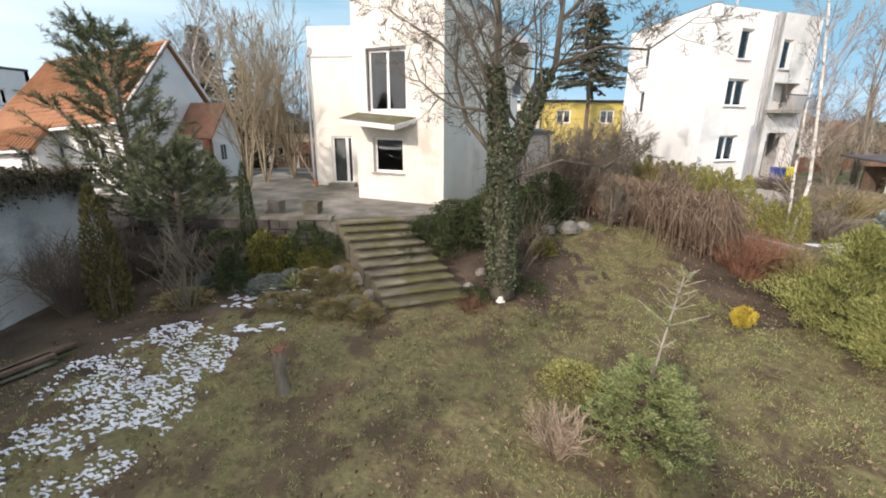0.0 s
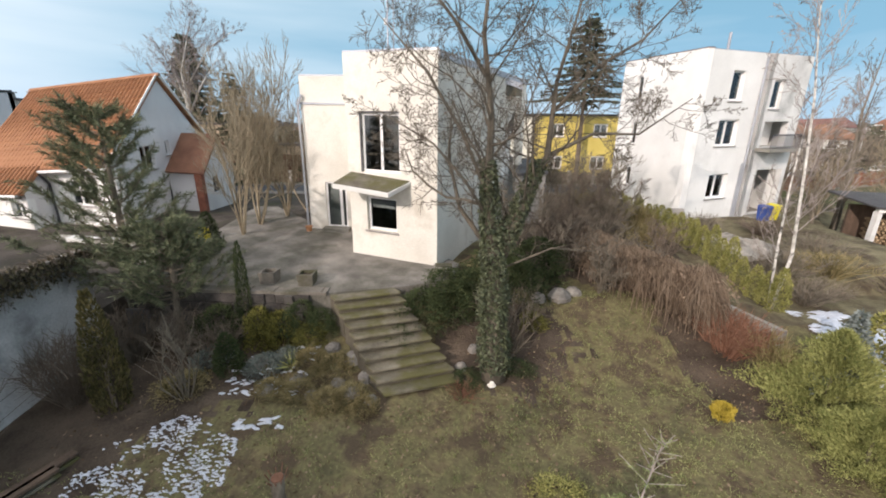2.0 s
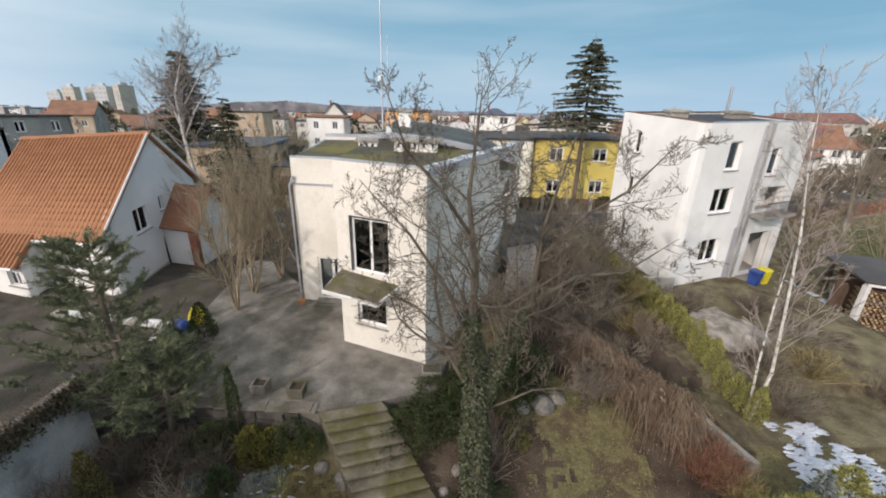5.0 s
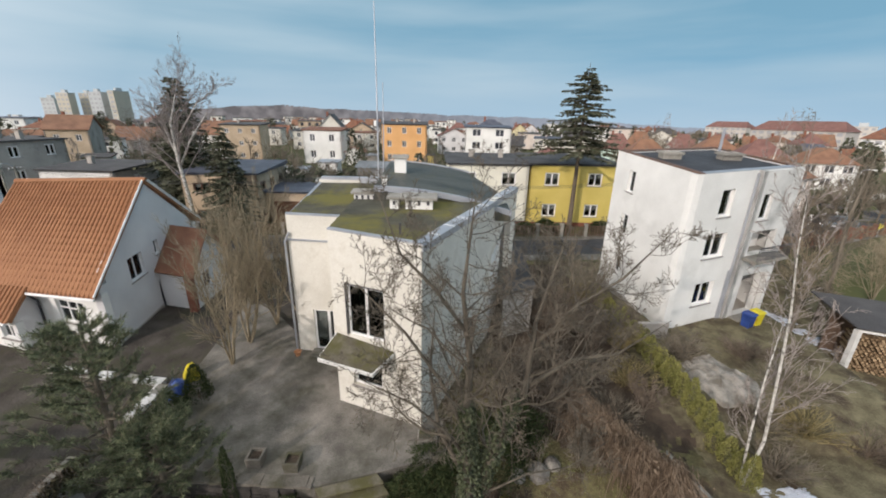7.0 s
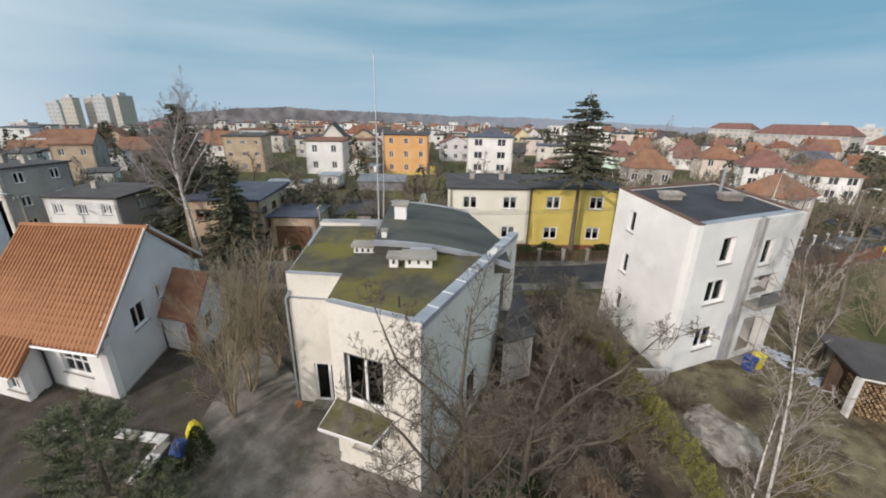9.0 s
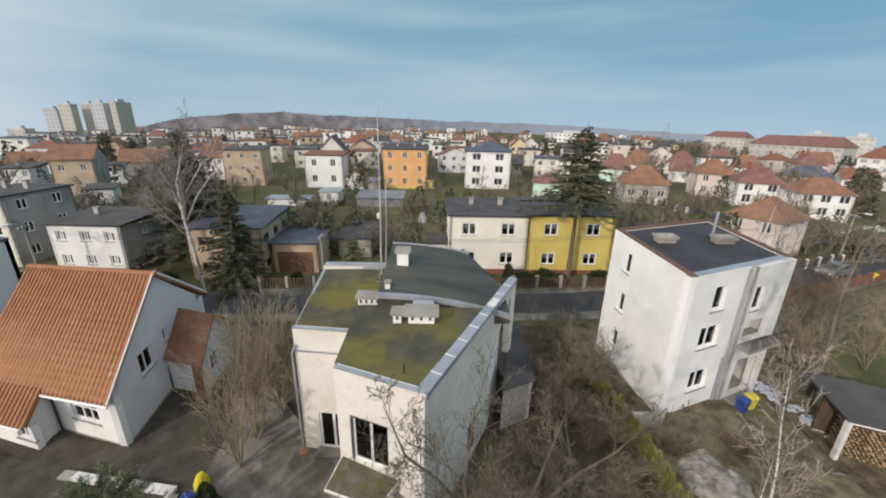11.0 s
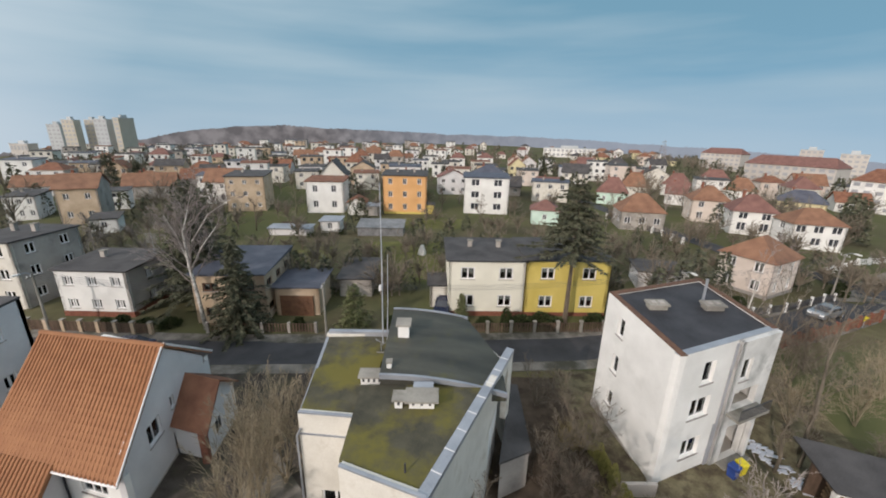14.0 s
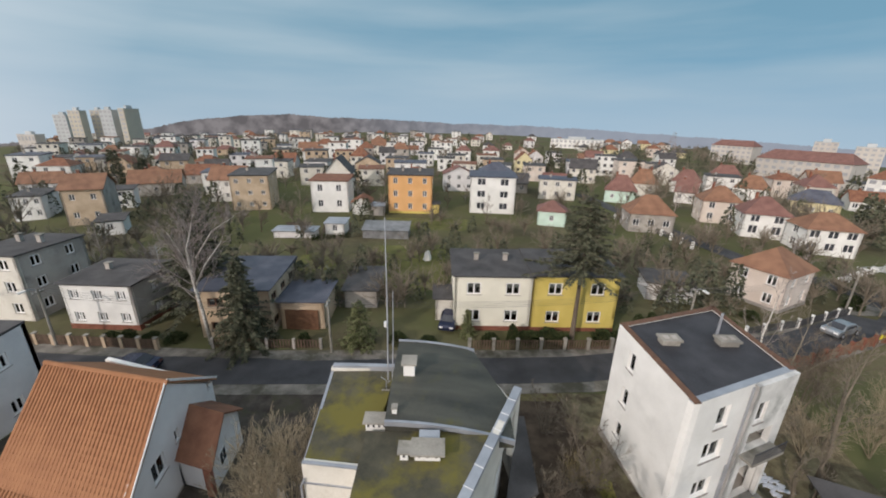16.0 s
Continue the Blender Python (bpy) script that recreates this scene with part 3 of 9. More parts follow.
    for i in range(n):
        s0, s1 = L * i / n + 0.015, L * (i + 1) / n - 0.015
        z0, z1 = 8.43 - 0.36 * s0 / L, 8.43 - 0.36 * s1 / L
        vs = [m @ Vector(p) for p in ((s0, -0.05, z0), (s1, -0.05, z1), (s1, 0.40, z1), (s0, 0.40, z0), (s0, -0.05, z0 - 0.24), (s1, -0.05, z1 - 0.24), (s1, 0.40, z1 - 0.24), (s0, 0.40, z0 - 0.24))]
        part("coping", Geo().add(vs, [(0, 1, 2, 3), (7, 6, 5, 4), (0, 4, 5, 1), (1, 5, 6, 2), (2, 6, 7, 3), (3, 7, 4, 0)]), METAL_SHEET, h)
        m2 = m @ Matrix.Translation((L * i / n, 0, z0 + 0.004))
        part("coping_joint", Geo().box(-0.02, 0.02, -0.055, 0.405, -0.03, 0.012, m2), WHITE_FRAME, h)
    for a, b, z in ((P2, P1, 8.42), (P4, P3, 7.86), (P5, P4, 7.7)):
        g = Geo()
        wall_panel(g, a, b, z, z + 0.07, 0.15)
        part("coping", g, METAL_SHEET, h)
    # roofs
    g = Geo().prism([(-3.26, 13.58), (-0.1, 12.4), (2.9, 18.2), (-3.26, 18.0)], 7.96, [8.36, 8.34, 8.1, 8.14])
    part("roof", g, MOSS_ROOF, h, "mossy dark roof over the front rooms")
    g = Geo().prism([(-5.86, 16.6), (-2.9, 16.4), (-2.4, 22.8), (-6.24, 22.7)], 7.2, [7.80, 7.80, 7.74, 7.74])
    part("roof", g, MOSS_ROOF, h, "mossy dark roof over the wing")
    part("parapet", Geo().box(-6.2, -2.3, 22.72, 23.0, 7.2, 8.05), METAL_SHEET, h, "grey metal clad parapet")
    g = Geo()
    n = 12
    top = [(-2.35 + 6.45 * i / n, 8.72 - 1.05 * (i / n) ** 2) for i in range(n + 1)]
    back = [24.3 - max(0, x - 2.4) * 2.0 for x, z in top]
    vs = [(x, 18.05, z) for x, z in top] + [(x, k, z) for (x, z), k in zip(top, back)] + [(x, 18.05, 7.2) for x, z in top] + [(x, k, 7.2) for (x, z), k in zip(top, back)]
    q = n + 1
    fs = []
    for i in range(n):
        fs += [(i, i + 1, q + i + 1, q + i), (2 * q + i, i * 1 + 2 * q + 1, i + 1, i)[::1], (q + i, q + i + 1, 3 * q + i + 1, 3 * q + i), (3 * q + i, 3 * q + i + 1, 2 * q + i + 1, 2 * q + i)]
    fs += [(0, q, 3 * q, 2 * q), (n, 2 * q + n, 3 * q + n, q + n)]
    g.add(vs, fs)
    part("roof", g, MOSS_DARK, h, "arched mossy roof over the stair hall")
    for y0, lab in ((17.94, "white fascia under the arched roof"), (24.3, "grey metal edge of the arched roof")):
        t = 0.2 if y0 < 20 else 0.42
        run = [c for c in top if y0 < 20 or c[0] < 2.6]
        q = len(run)
        vs = [(x, y, z + e) for y, e in ((y0, 0.06), (y0 + 0.14, 0.06), (y0 + 0.14, -t), (y0, -t)) for x, z in run]
        fs = [(k * q + i, k * q + i + 1, (k + 1) % 4 * q + i + 1, (k + 1) % 4 * q + i) for k in range(4) for i in range(q - 1)]
        g = Geo().add(vs, fs + [(0, q, 2 * q, 3 * q), (q - 1, 4 * q - 1, 3 * q - 1, 2 * q - 1)])
        part("fascia", g, METAL_SHEET, h, lab)
    # chimneys with rows of vents under slab caps
    def chimney(x, y, z, w, dp, ht, vents, cap=0.12):
        c = part("chimney", Geo().box(x, x + w, y, y + dp, z - 0.3, z + ht), RENDER_WHITE, h, "low white chimney with a mossy slab cap")
        part("cap", Geo().box(x - cap, x + w + cap, y - cap, y + dp + cap, z + ht + 0.003, z + ht + 0.10), CONCRETE, c)
        for i in range(vents):
            s = x + w * (i + 0.5) / vents
            part("vent", Geo().box(s - 0.055, s + 0.055, y - 0.012, y + 0.02, z + ht - 0.26, z + ht - 0.08), DARK_TRIM, c)
    chimney(-3.35, 18.3, 7.7, 1.35, 0.5, 0.62, 5)
    chimney(-0.75, 16.4, 8.02, 1.15, 0.55, 0.62, 3, 0.2)
    chimney(-1.42, 16.4, 8.02, 0.36, 0.45, 0.62, 1)
    chimney(-2.05, 18.5, 8.5, 0.24, 0.24, 0.5, 0, 0.04)
    chimney(-1.75, 21.2, 8.6, 0.62, 0.6, 0.85, 0)
    part("duct", Geo().box(-0.62, 0.35, 17.0, 17.7, 8.04, 8.62), METAL_SHEET, h, "grey metal ventilation box")
    part("vent_pipe", Geo().tube([(-0.65, 13.1, 8.1), (-0.65, 13.1, 8.75)], [0.04, 0.04], 8), DARK_TRIM, h)
    # canopy over the garden window
    d, L = direction(P2, P1)
    c = part("canopy", Geo().slab([(-3.52, 11.95, 4.15), (-1.5, 11.42, 3.95), (-0.80, 12.30, 4.18), (-3.15, 13.2, 4.35)], 0.16), RENDER_WHITE, h, "white slab canopy with moss on top")
    part("moss", Geo().slab([(-3.48, 11.98, 4.185), (-1.52, 11.46, 3.985), (-0.84, 12.28, 4.215), (-3.1, 13.15, 4.385)], 0.03), STEP_STONE, c)
    part("downpipe", Geo().tube([(-5.98, 16.25, 1.0), (-5.98, 16.25, 6.7), (-5.8, 16.3, 7.1)], [0.05] * 3, 8), METAL_SHEET, h)
    # low side annex with a mossy roof
    a = Geo().prism([(4.0, 17.8), (5.7, 18.6), (5.9, 23.6), (4.6, 23.6), (4.9, 21.3)], 0.6, 3.45)
    part("annex", a, RENDER_GREY, h, "low grey annex beside the house")
    part("annex_roof", Geo().prism([(3.9, 17.7), (5.8, 18.5), (6.0, 23.7), (4.55, 23.7), (4.85, 21.2)], 3.455, 3.6), ROOF_DARK, h)
    part("doorstep", Geo().box(0.7, 1.95, -0.45, -0.005, 1.0, 1.3, mw), CONCRETE, h)
    return h


main_house()


def mast(name, foot, top, r, label, box=None):
    t = thing(name, foot, label, "mast")
    part("pole", Geo().tube([foot, tuple((Vector(foot) + Vector(top)) / 2 + Vector((0.03, 0, 0))), top], [r, r * 0.85, r * 0.5], 8), METAL_SHEET, t)
    part("foot_plate", Geo().box(foot[0] - 0.14, foot[0] + 0.14, foot[1] - 0.14, foot[1] + 0.14, foot[2] - 0.12, foot[2] + 0.03), METAL_SHEET, t)
    if box:
        p = Vector(foot).lerp(Vector(top), box)
        part("antenna_box", Geo().box(p.x - 0.16, p.x - 0.03, p.y - 0.1, p.y + 0.1, p.z - 0.15, p.z + 0.15), WHITE_FRAME, t)
    return t


mast("antenna_mast", (-2.75, 22.0, 7.7), (-2.95, 23.6, 17.2), 0.045, "tall thin grey antenna mast standing on the roof", 0.36)
mast("antenna_mast", (-2.5, 22.0, 7.7), (-2.45, 22.6, 13.2), 0.035, "thin grey aerial pole standing on the roof")
bracket = thing("aerial_bracket", (-2.75, 21.4, 7.7), "small grey metal aerial bracket on the roof", "bracket")
part("foot", Geo().box(-3.0, -2.55, 21.1, 21.5, 7.62, 7.74), CONCRETE, bracket)
part("arm", Geo().tube([(-2.75, 21.3, 7.7), (-2.75, 21.3, 8.3), (-3.05, 21.3, 8.5)], [0.025] * 3, 6), METAL_SHEET, bracket)
part("arm", Geo().tube([(-2.75, 21.3, 8.1), (-2.5, 21.2, 8.35)], [0.02] * 2, 6), METAL_SHEET, bracket)


# ---- the white three-storey house ----
def white_house():
    h = thing("house", (16, 23, 0.8), "white rendered three-storey house with a flat black roof", "house")
    C, R, BR, BL = (13.05, 18.75), (20.45, 21.5), (20.1, 28.2), (12.25, 25.7)
    base, top = 0.1, 9.45
    d, L = direction(C, R)
    g = Geo()
    # main front, then the bay beside it stands a little proud
    holes = [(2.12, 3.05, 7.12, 8.56), (1.78, 3.32, 4.86, 6.2), (1.86, 3.34, 2.04, 3.38)]
    M = (C[0] + d.x * 4.5, C[1] + d.y * 4.5)
    m = wall_panel(g, C, M, base, top, 0.35, holes)
    part("wall", g, RENDER_WHITE, h)
    for (s0, s1, z0, z1), bars in zip(holes, (0, 1, 1)):
        window_in(h, m, s0, s1, z0, z1, bars, frame=0.09, recess=0.16)
    g = Geo()
    n = Vector((d.y, -d.x)) * 0.25
    Mb, Rb = (M[0] + n.x, M[1] + n.y), (R[0] + n.x, R[1] + n.y)
    holes = [(0.55, 1.35, 6.75, 8.2), (0.5, 2.6, 4.75, 6.1), (0.75, 2.5, 0.95, 3.5)]
    mb = wall_panel(g, Mb, Rb, base, top - 0.02, 0.35, holes)
    wall_panel(g, M, Mb, base, top - 0.02, 0.3)
    part("wall", g, RENDER_DIRTY, h, "stained white bay with balcony and entrance")
    window_in(h, mb, *holes[0], 0, frame=0.08)
    g = Geo().box(0.4, 2.75, 0.9, 1.0, 4.6, 6.3, mb).box(0.4, 2.75, 0.36, 1.0, 6.12, 6.25, mb)
    part("balcony_back", g, RENDER_WHITE, h)
    window_in(h, mb @ Matrix.Translation((0, 0.7, 0)), 0.7, 1.7, 4.75, 6.0, 1, sill=False, frame=0.07)
    b = part("balcony", Geo().box(0.2, 2.9, -0.75, 0.9, 4.55, 4.72, mb), CONCRETE, h, "concrete balcony slab")
    rail = Geo()
    rail.box(0.2, 2.9, -0.75, -0.71, 5.42, 5.48, mb)
    for i in range(19):
        s = 0.22 + 2.66 * i / 18
        rail.box(s - 0.012, s + 0.012, -0.74, -0.715, 4.72, 5.42, mb)
    part("railing", rail, DARK_TRIM, b)
    part("porch_back", Geo().box(0.6, 2.6, 1.0, 1.1, 0.9, 3.6, mb), RENDER_DIRTY, h)
    part("front_door", Geo().box(1.5, 2.4, 0.93, 0.995, 0.95, 3.0, mb), BROWN_FRAME, h)
    part("step", Geo().box(0.5, 2.9, -0.6, -0.005, 0.4, 0.95, mb), CONCRETE, h)
    part("porch_post", Geo().box(2.5, 2.75, -0.3, -0.05, 0.95, 3.5, mb), RENDER_DIRTY, h)
    part("downpipe", Geo().tube([m @ Vector((4.4, -0.07, 0.4)), m @ Vector((4.4, -0.07, 9.3))], [0.06, 0.06], 8), METAL_SHEET, h)
    part("downpipe", Geo().tube([m @ Vector((4.2, -0.07, 0.4)), m @ Vector((4.2, -0.07, 3.9))], [0.05, 0.05], 8), METAL_SHEET, h)
    # sunlit long side
    g = Geo()
    d2, L2 = direction(BL, C)
    holes = [(1.55, 2.2, 7.25, 8.55), (1.55, 2.2, 4.55, 5.85), (1.55, 2.2, 1.95, 3.15)]
    m2 = wall_panel(g, BL, C, base, top + 0.02, 0.35, holes)
    part("wall", g, RENDER_WHITE, h)
    for hole in holes:
        window_in(h, m2, *hole, 0, frame=0.07, recess=0.14)
    for a, b in ((R, BR), (BR, BL)):
        g = Geo()
        wall_panel(g, a, b, base, top, 0.3)
        part("wall", g, RENDER_WHITE, h)
    part("plinth", Geo().prism([(13.0, 18.68), (20.5, 21.45), (20.2, 28.3), (12.18, 25.75)], 0.0, 0.85), RENDER_GREY, h)
    part("roof", Geo().prism([(13.3, 19.1), (20.2, 21.75), (19.9, 28.0), (12.5, 25.5)], 8.8, 9.34), ROOF_BLACK, h)
    for a, b2, z in ((BL, C, top + 0.02), (BR, BL, top), (R, BR, top)):
        g = Geo()
        wall_panel(g, a, b2, z, z + 0.05, 0.37)
        part("coping", g, BROWN_FRAME, h)
    g = Geo()
    wall_panel(g, C, R, top + 0.001, top + 0.03, 0.37)
    part("coping", g, METAL_SHEET, h)
    for x, y, w in ((14.0, 23.6, 1.1), (17.6, 23.6, 1.15)):
        c = part("chimney", Geo().box(x, x + w, y, y + 0.6, 9.1, 9.62), CONCRETE, h, "pale concrete chimney block")
        part("cap", Geo().box(x - 0.1, x + w + 0.1, y - 0.1, y + 0.7, 9.623, 9.75), CONCRETE, c)
        for i in range(2):
            part("flue", Geo().box(x + 0.15 + i * 0.5, x + 0.45 + i * 0.5, y + 0.12, y + 0.45, 9.752, 9.80), RENDER_GREY, c)
    part("roof_pipe", Geo().tube([(17.9, 24.5, 9.2), (17.9, 24.5, 11.1)], [0.09, 0.08], 8), METAL_SHEET, h)


white_house()


# ---- the house with the orange tiled roof ----
def tile_house():
    h = thing("house", (-19, 20, 0.5), "white house with a steep orange pantile roof", "house")
    u = Vector((-9.1, 2.3)).normalized()          # along the ridge, from the gable
    v = Vector((-0.10, 0.995))                    # along the gable, towards the back
    O = Vector((-14.85, 16.5))                    # front corner of the gable

    def at(a, b, z):
        p = O + u * a + v * b
        return Vector((p.x, p.y, z - 0.085 * max(0.0, a) * min(1.0, max(0.0, (z - 0.2) / 4))))
    run, ridge, eave = 4.6, 8.1, 4.3
    depth = 9.0
    slope = (ridge - eave) / run
    back_eave = ridge - slope * (depth - run + 0.1)
    # gable wall, in five-cornered form, with its windows as true holes
    G0, G1 = at(0, 0, 0), at(0, depth, 0)
    g = Geo()
    holes = [(1.6, 2.75, 3.35, 4.6), (3.85, 4.25, 3.9, 4.7)]
    A0, A1 = at(0, 0.5, 0), at(0, depth - 0.7, 0)
    m = wall_panel(g, (A0.x, A0.y), (A1.x, A1.y), 0.2, 4.72, 0.3, holes)
    wall_panel(g, (G0.x, G0.y), (A0.x, A0.y), 0.2, 4.2, 0.3)
    wall_panel(g, (A1.x, A1.y), (G1.x, G1.y), 0.2, 4.0, 0.3)
    prof = [(0.0, 4.72), (depth - 1.2, 4.72), (run - 0.5, ridge - 0.2)]
    vs = [m @ Vector((s, y, z)) for y in (0, 0.3) for s, z in prof]
    g.add(vs, [(0, 1, 2), (5, 4, 3), (0, 3, 4, 1), (1, 4, 5, 2), (2, 5, 3, 0)])
    # greyer than the sunlit front: shade put into the gable's colour
    part("wall", g, RENDER_LILAC, h, "white gable wall, its shade painted in as pale grey")
    window_in(h, m, *holes[0], 1, frame=0.06)
    window_in(h, m, *holes[1], 0, frame=0.05)
    part("plinth", Geo().box(-0.5, depth - 0.5, -0.04, -0.002, 0.2, 1.0, m), RENDER_GREY, h)
    # front wall and the annex that steps forward
    A = 4.35
    g = Geo()
    F0, F1 = at(A, 0, 0), at(0, 0, 0)
    hole = (1.2, 3.0, 1.95, 3.15)
    mf = wall_panel(g, (F0.x, F0.y), (F1.x, F1.y), 0.2, eave - 0.5, 0.3, [hole])
    part("wall", g, RENDER_WHITE, h)
    window_in(h, mf, *hole, 2, frame=0.06, cross=0.6)
    part("plinth", Geo().box(0, A, -0.04, -0.002, 0.2, 1.0, mf), RENDER_GREY, h)
    part("cellar_window", Geo().box(2.6, 3.2, -0.055, -0.042, 0.62, 0.85, mf), WIN_DARK, h)
    g = Geo()
    g.prism([at(A, -1.35, 0)[:2], at(A, 0, 0)[:2], at(A + 0.3, 0, 0)[:2], at(A + 0.3, -1.35, 0)[:2]], 0.2, [2.86, 3.8, 3.78, 2.84])
    # annex side, away from the sun, is greyed for shade too
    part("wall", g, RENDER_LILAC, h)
    g = Geo()
    K0, K1 = at(9.4, -1.35, 0), at(A, -1.35, 0)
    hole = (3.9, 5.0, 1.5, 2.25)
    mk = wall_panel(g, (K0.x, K0.y), (K1.x, K1.y), 0.2, 2.42, 0.3, [hole])
    part("wall", g, RENDER_WHITE, h)
    window_in(h, mk, *hole, 2, frame=0.06)
    g = Geo()
    B0, B1 = at(9.4, depth, 0), at(9.4, -1.35, 0)
    wall_panel(g, (B0.x, B0.y), (B1.x, B1.y), 0.2, 2.4, 0.3)
    part("wall", g, RENDER_WHITE, h)
    g = Geo()
    C0 = at(0, depth, 0)
    wall_panel(g, (C0.x, C0.y), (B0.x, B0.y), 0.2, back_eave - 0.1, 0.3)
    part("wall", g, RENDER_WHITE, h)
    # roof boards, then rows of pantiles laid on them
    ov = 0.16
    zf, zb = eave - 0.45 * slope + 0.12, back_eave - 0.1
    sec = [(-0.45, zf), (run, ridge), (depth + 0.4, zb), (depth + 0.4, zb - 0.14), (run, ridge - 0.16), (-0.45, zf - 0.14)]
    roof = part("roof", Geo().add([at(a, b, z) for a in (9.6, -ov) for b, z in sec], CHEVRON), ROOF_ORANGE, h, "steep roof of orange pantiles")
    g = Geo().slab([at(9.6, -1.7, eave - 1.7 * slope + 0.12), at(A - 0.2, -1.7, eave - 1.7 * slope + 0.12), at(A - 0.2, -0.46, zf), at(9.6, -0.46, zf)], 0.12)
    part("lower_roof", g, ROOF_ORANGE, roof)
    g = Geo()
    g.slab([at(-ov + 0.02, -0.52, eave - 0.5 * slope + 0.10), at(-ov + 0.02, run, ridge + 0.02), at(-ov - 0.03, run, ridge + 0.02), at(-ov - 0.03, -0.52, eave - 0.5 * slope + 0.10)], 0.08)
    g.slab([at(-ov + 0.02, run, ridge + 0.02), at(-ov + 0.02, depth + 0.4, back_eave - 0.1), at(-ov - 0.03, depth + 0.4, back_eave - 0.1), at(-ov - 0.03, run, ridge + 0.02)], 0.13)
    part("bargeboard", g, WHITE_FRAME, roof)
    gut = Geo().tube([at(-ov, -0.55, eave - 0.5 * slope), at(A, -0.55, eave - 0.5 * slope)], [0.07, 0.07], 8)
    gut.tube([at(A, -1.78, eave - 1.7 * slope + 0.02), at(9.6, -1.78, eave - 1.7 * slope + 0.02)], [0.07, 0.07], 8)
    part("gutter", gut, WHITE_FRAME, roof)
    part("downpipe", Geo().tube([at(A - 0.1, -0.5, eave - 0.6 * slope), at(A - 0.15, -0.1, 3.2), at(A - 0.15, -0.1, 0.3)], [0.05] * 3, 8), DARK_TRIM, h)
    part("downpipe", Geo().tube([at(0.1, 4.1, 3.2), at(-0.1, 4.1, 0.4)], [0.05] * 2, 8), DARK_TRIM, h)
    # ridge tiles
    for i in range(24):
        a = -0.3 + i * 0.41
        t = Geo()
        prof = [(-0.17, -0.07), (-0.11, 0.03), (0, 0.075), (0.11, 0.03), (0.17, -0.07)]
        vs = [at(a + e, run + y, ridge + z + 0.03) for e in (0, 0.44) for y, z in prof]
        t.add(vs, [(i2, i2 + 1, i2 + 6, i2 + 5) for i2 in range(4)] + [(0, 5, 9, 4), (4, 3, 2, 1, 0), (5, 6, 7, 8, 9)])
        part("ridge_tile", t, ROOF_ORANGE, roof)
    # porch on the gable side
    # the white porch takes the same shade-greyed render
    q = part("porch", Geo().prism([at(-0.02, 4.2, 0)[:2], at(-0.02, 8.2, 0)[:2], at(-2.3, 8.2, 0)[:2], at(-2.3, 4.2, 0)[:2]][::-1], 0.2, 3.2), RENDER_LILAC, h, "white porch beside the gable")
    g = Geo().add([at(a, b, z) for a in (-0.05, -2.29) for b, z in ((4.2, 3.2), (8.2, 3.2), (6.2, 4.85))], [(0, 1, 2), (5, 4, 3), (0, 3, 4, 1), (1, 4, 5, 2), (2, 5, 3, 0)])
    part("porch_gable", g, RENDER_LILAC, q)
    g = Geo()
    g.slab([at(0.0, 3.85, 3.08), at(-2.6, 3.85, 3.08), at(-2.6, 6.2, 5.0), at(0.0, 6.2, 5.0)], 0.1)
    g.slab([at(0.0, 6.2, 5.0), at(-2.6, 6.2, 5.0), at(-2.6, 8.55, 3.08), at(0.0, 8.55, 3.08)], 0.1)
    part("porch_roof", g, ROOF_BROWN, q, "weathered brown tiled porch roof")
    m = Matrix(((v.x, u.x, 0, at(-2.3, 4.2, 0).x), (v.y, u.y, 0, at(-2.3, 4.2, 0).y), (0, 0, 1, 0), (0, 0, 0, 1)))
    w = part("porch_window", Geo().box(1.0, 1.8, -0.03, -0.004, 1.7, 2.7, m), WHITE_FRAME, q)
    part("pane", Geo().box(1.07, 1.37, -0.04, -0.031, 1.77, 2.63, m).box(1.43, 1.73, -0.04, -0.031, 1.77, 2.63, m), WIN_DARK, w)
    p = at(-2.2, 4.15, 0)
    part("pillar", Geo().box(p.x - 0.2, p.x + 0.2, p.y - 0.25, p.y + 0.05, 0.2, 3.05), BRICK, q, "red brick pillar")
    # brick-paved strip round the foot of the walls
    part("paved_strip", Geo().prism([at(A, -0.05, 0)[:2], at(A, -1.0, 0)[:2], at(-1.0, -1.0, 0)[:2], at(-0.05, -0.05, 0)[:2]], 0.3, 0.66), BRICK, h, "strip of dark red brick paving")
    part("paved_strip", Geo().prism([at(-0.05, -0.05, 0)[:2], at(-1.0, -1.0, 0)[:2], at(-1.0, 4.1, 0)[:2], at(-0.05, 4.1, 0)[:2]], 0.3, 0.655), BRICK, h, "strip of dark red brick paving")
    # terrace rail
    r = Geo()
    for z in (1.1, 1.35, 1.6):
        r.tube([at(5.2, -2.8, z), at(9.5, -2.8, z)], [0.025, 0.025], 6)
    for i in range(5):
        r.tube([at(5.2 + i * 1.05, -2.8, 0.5), at(5.2 + i * 1.05, -2.8, 1.65)], [0.03, 0.03], 6)
    part("terrace_rail", r, DARK_TRIM, h)
    part("terrace", Geo().prism([at(5.0, -3.0, 0)[:2], at(5.0, -1.36, 0)[:2], at(9.8, -1.36, 0)[:2], at(9.8, -3.0, 0)[:2]], 0.3, 0.75), BRICK, h)
    return h, roof, at, run, ridge, eave, slope, A


TILE = tile_house()


# ---- simple houses of the street and the town ----

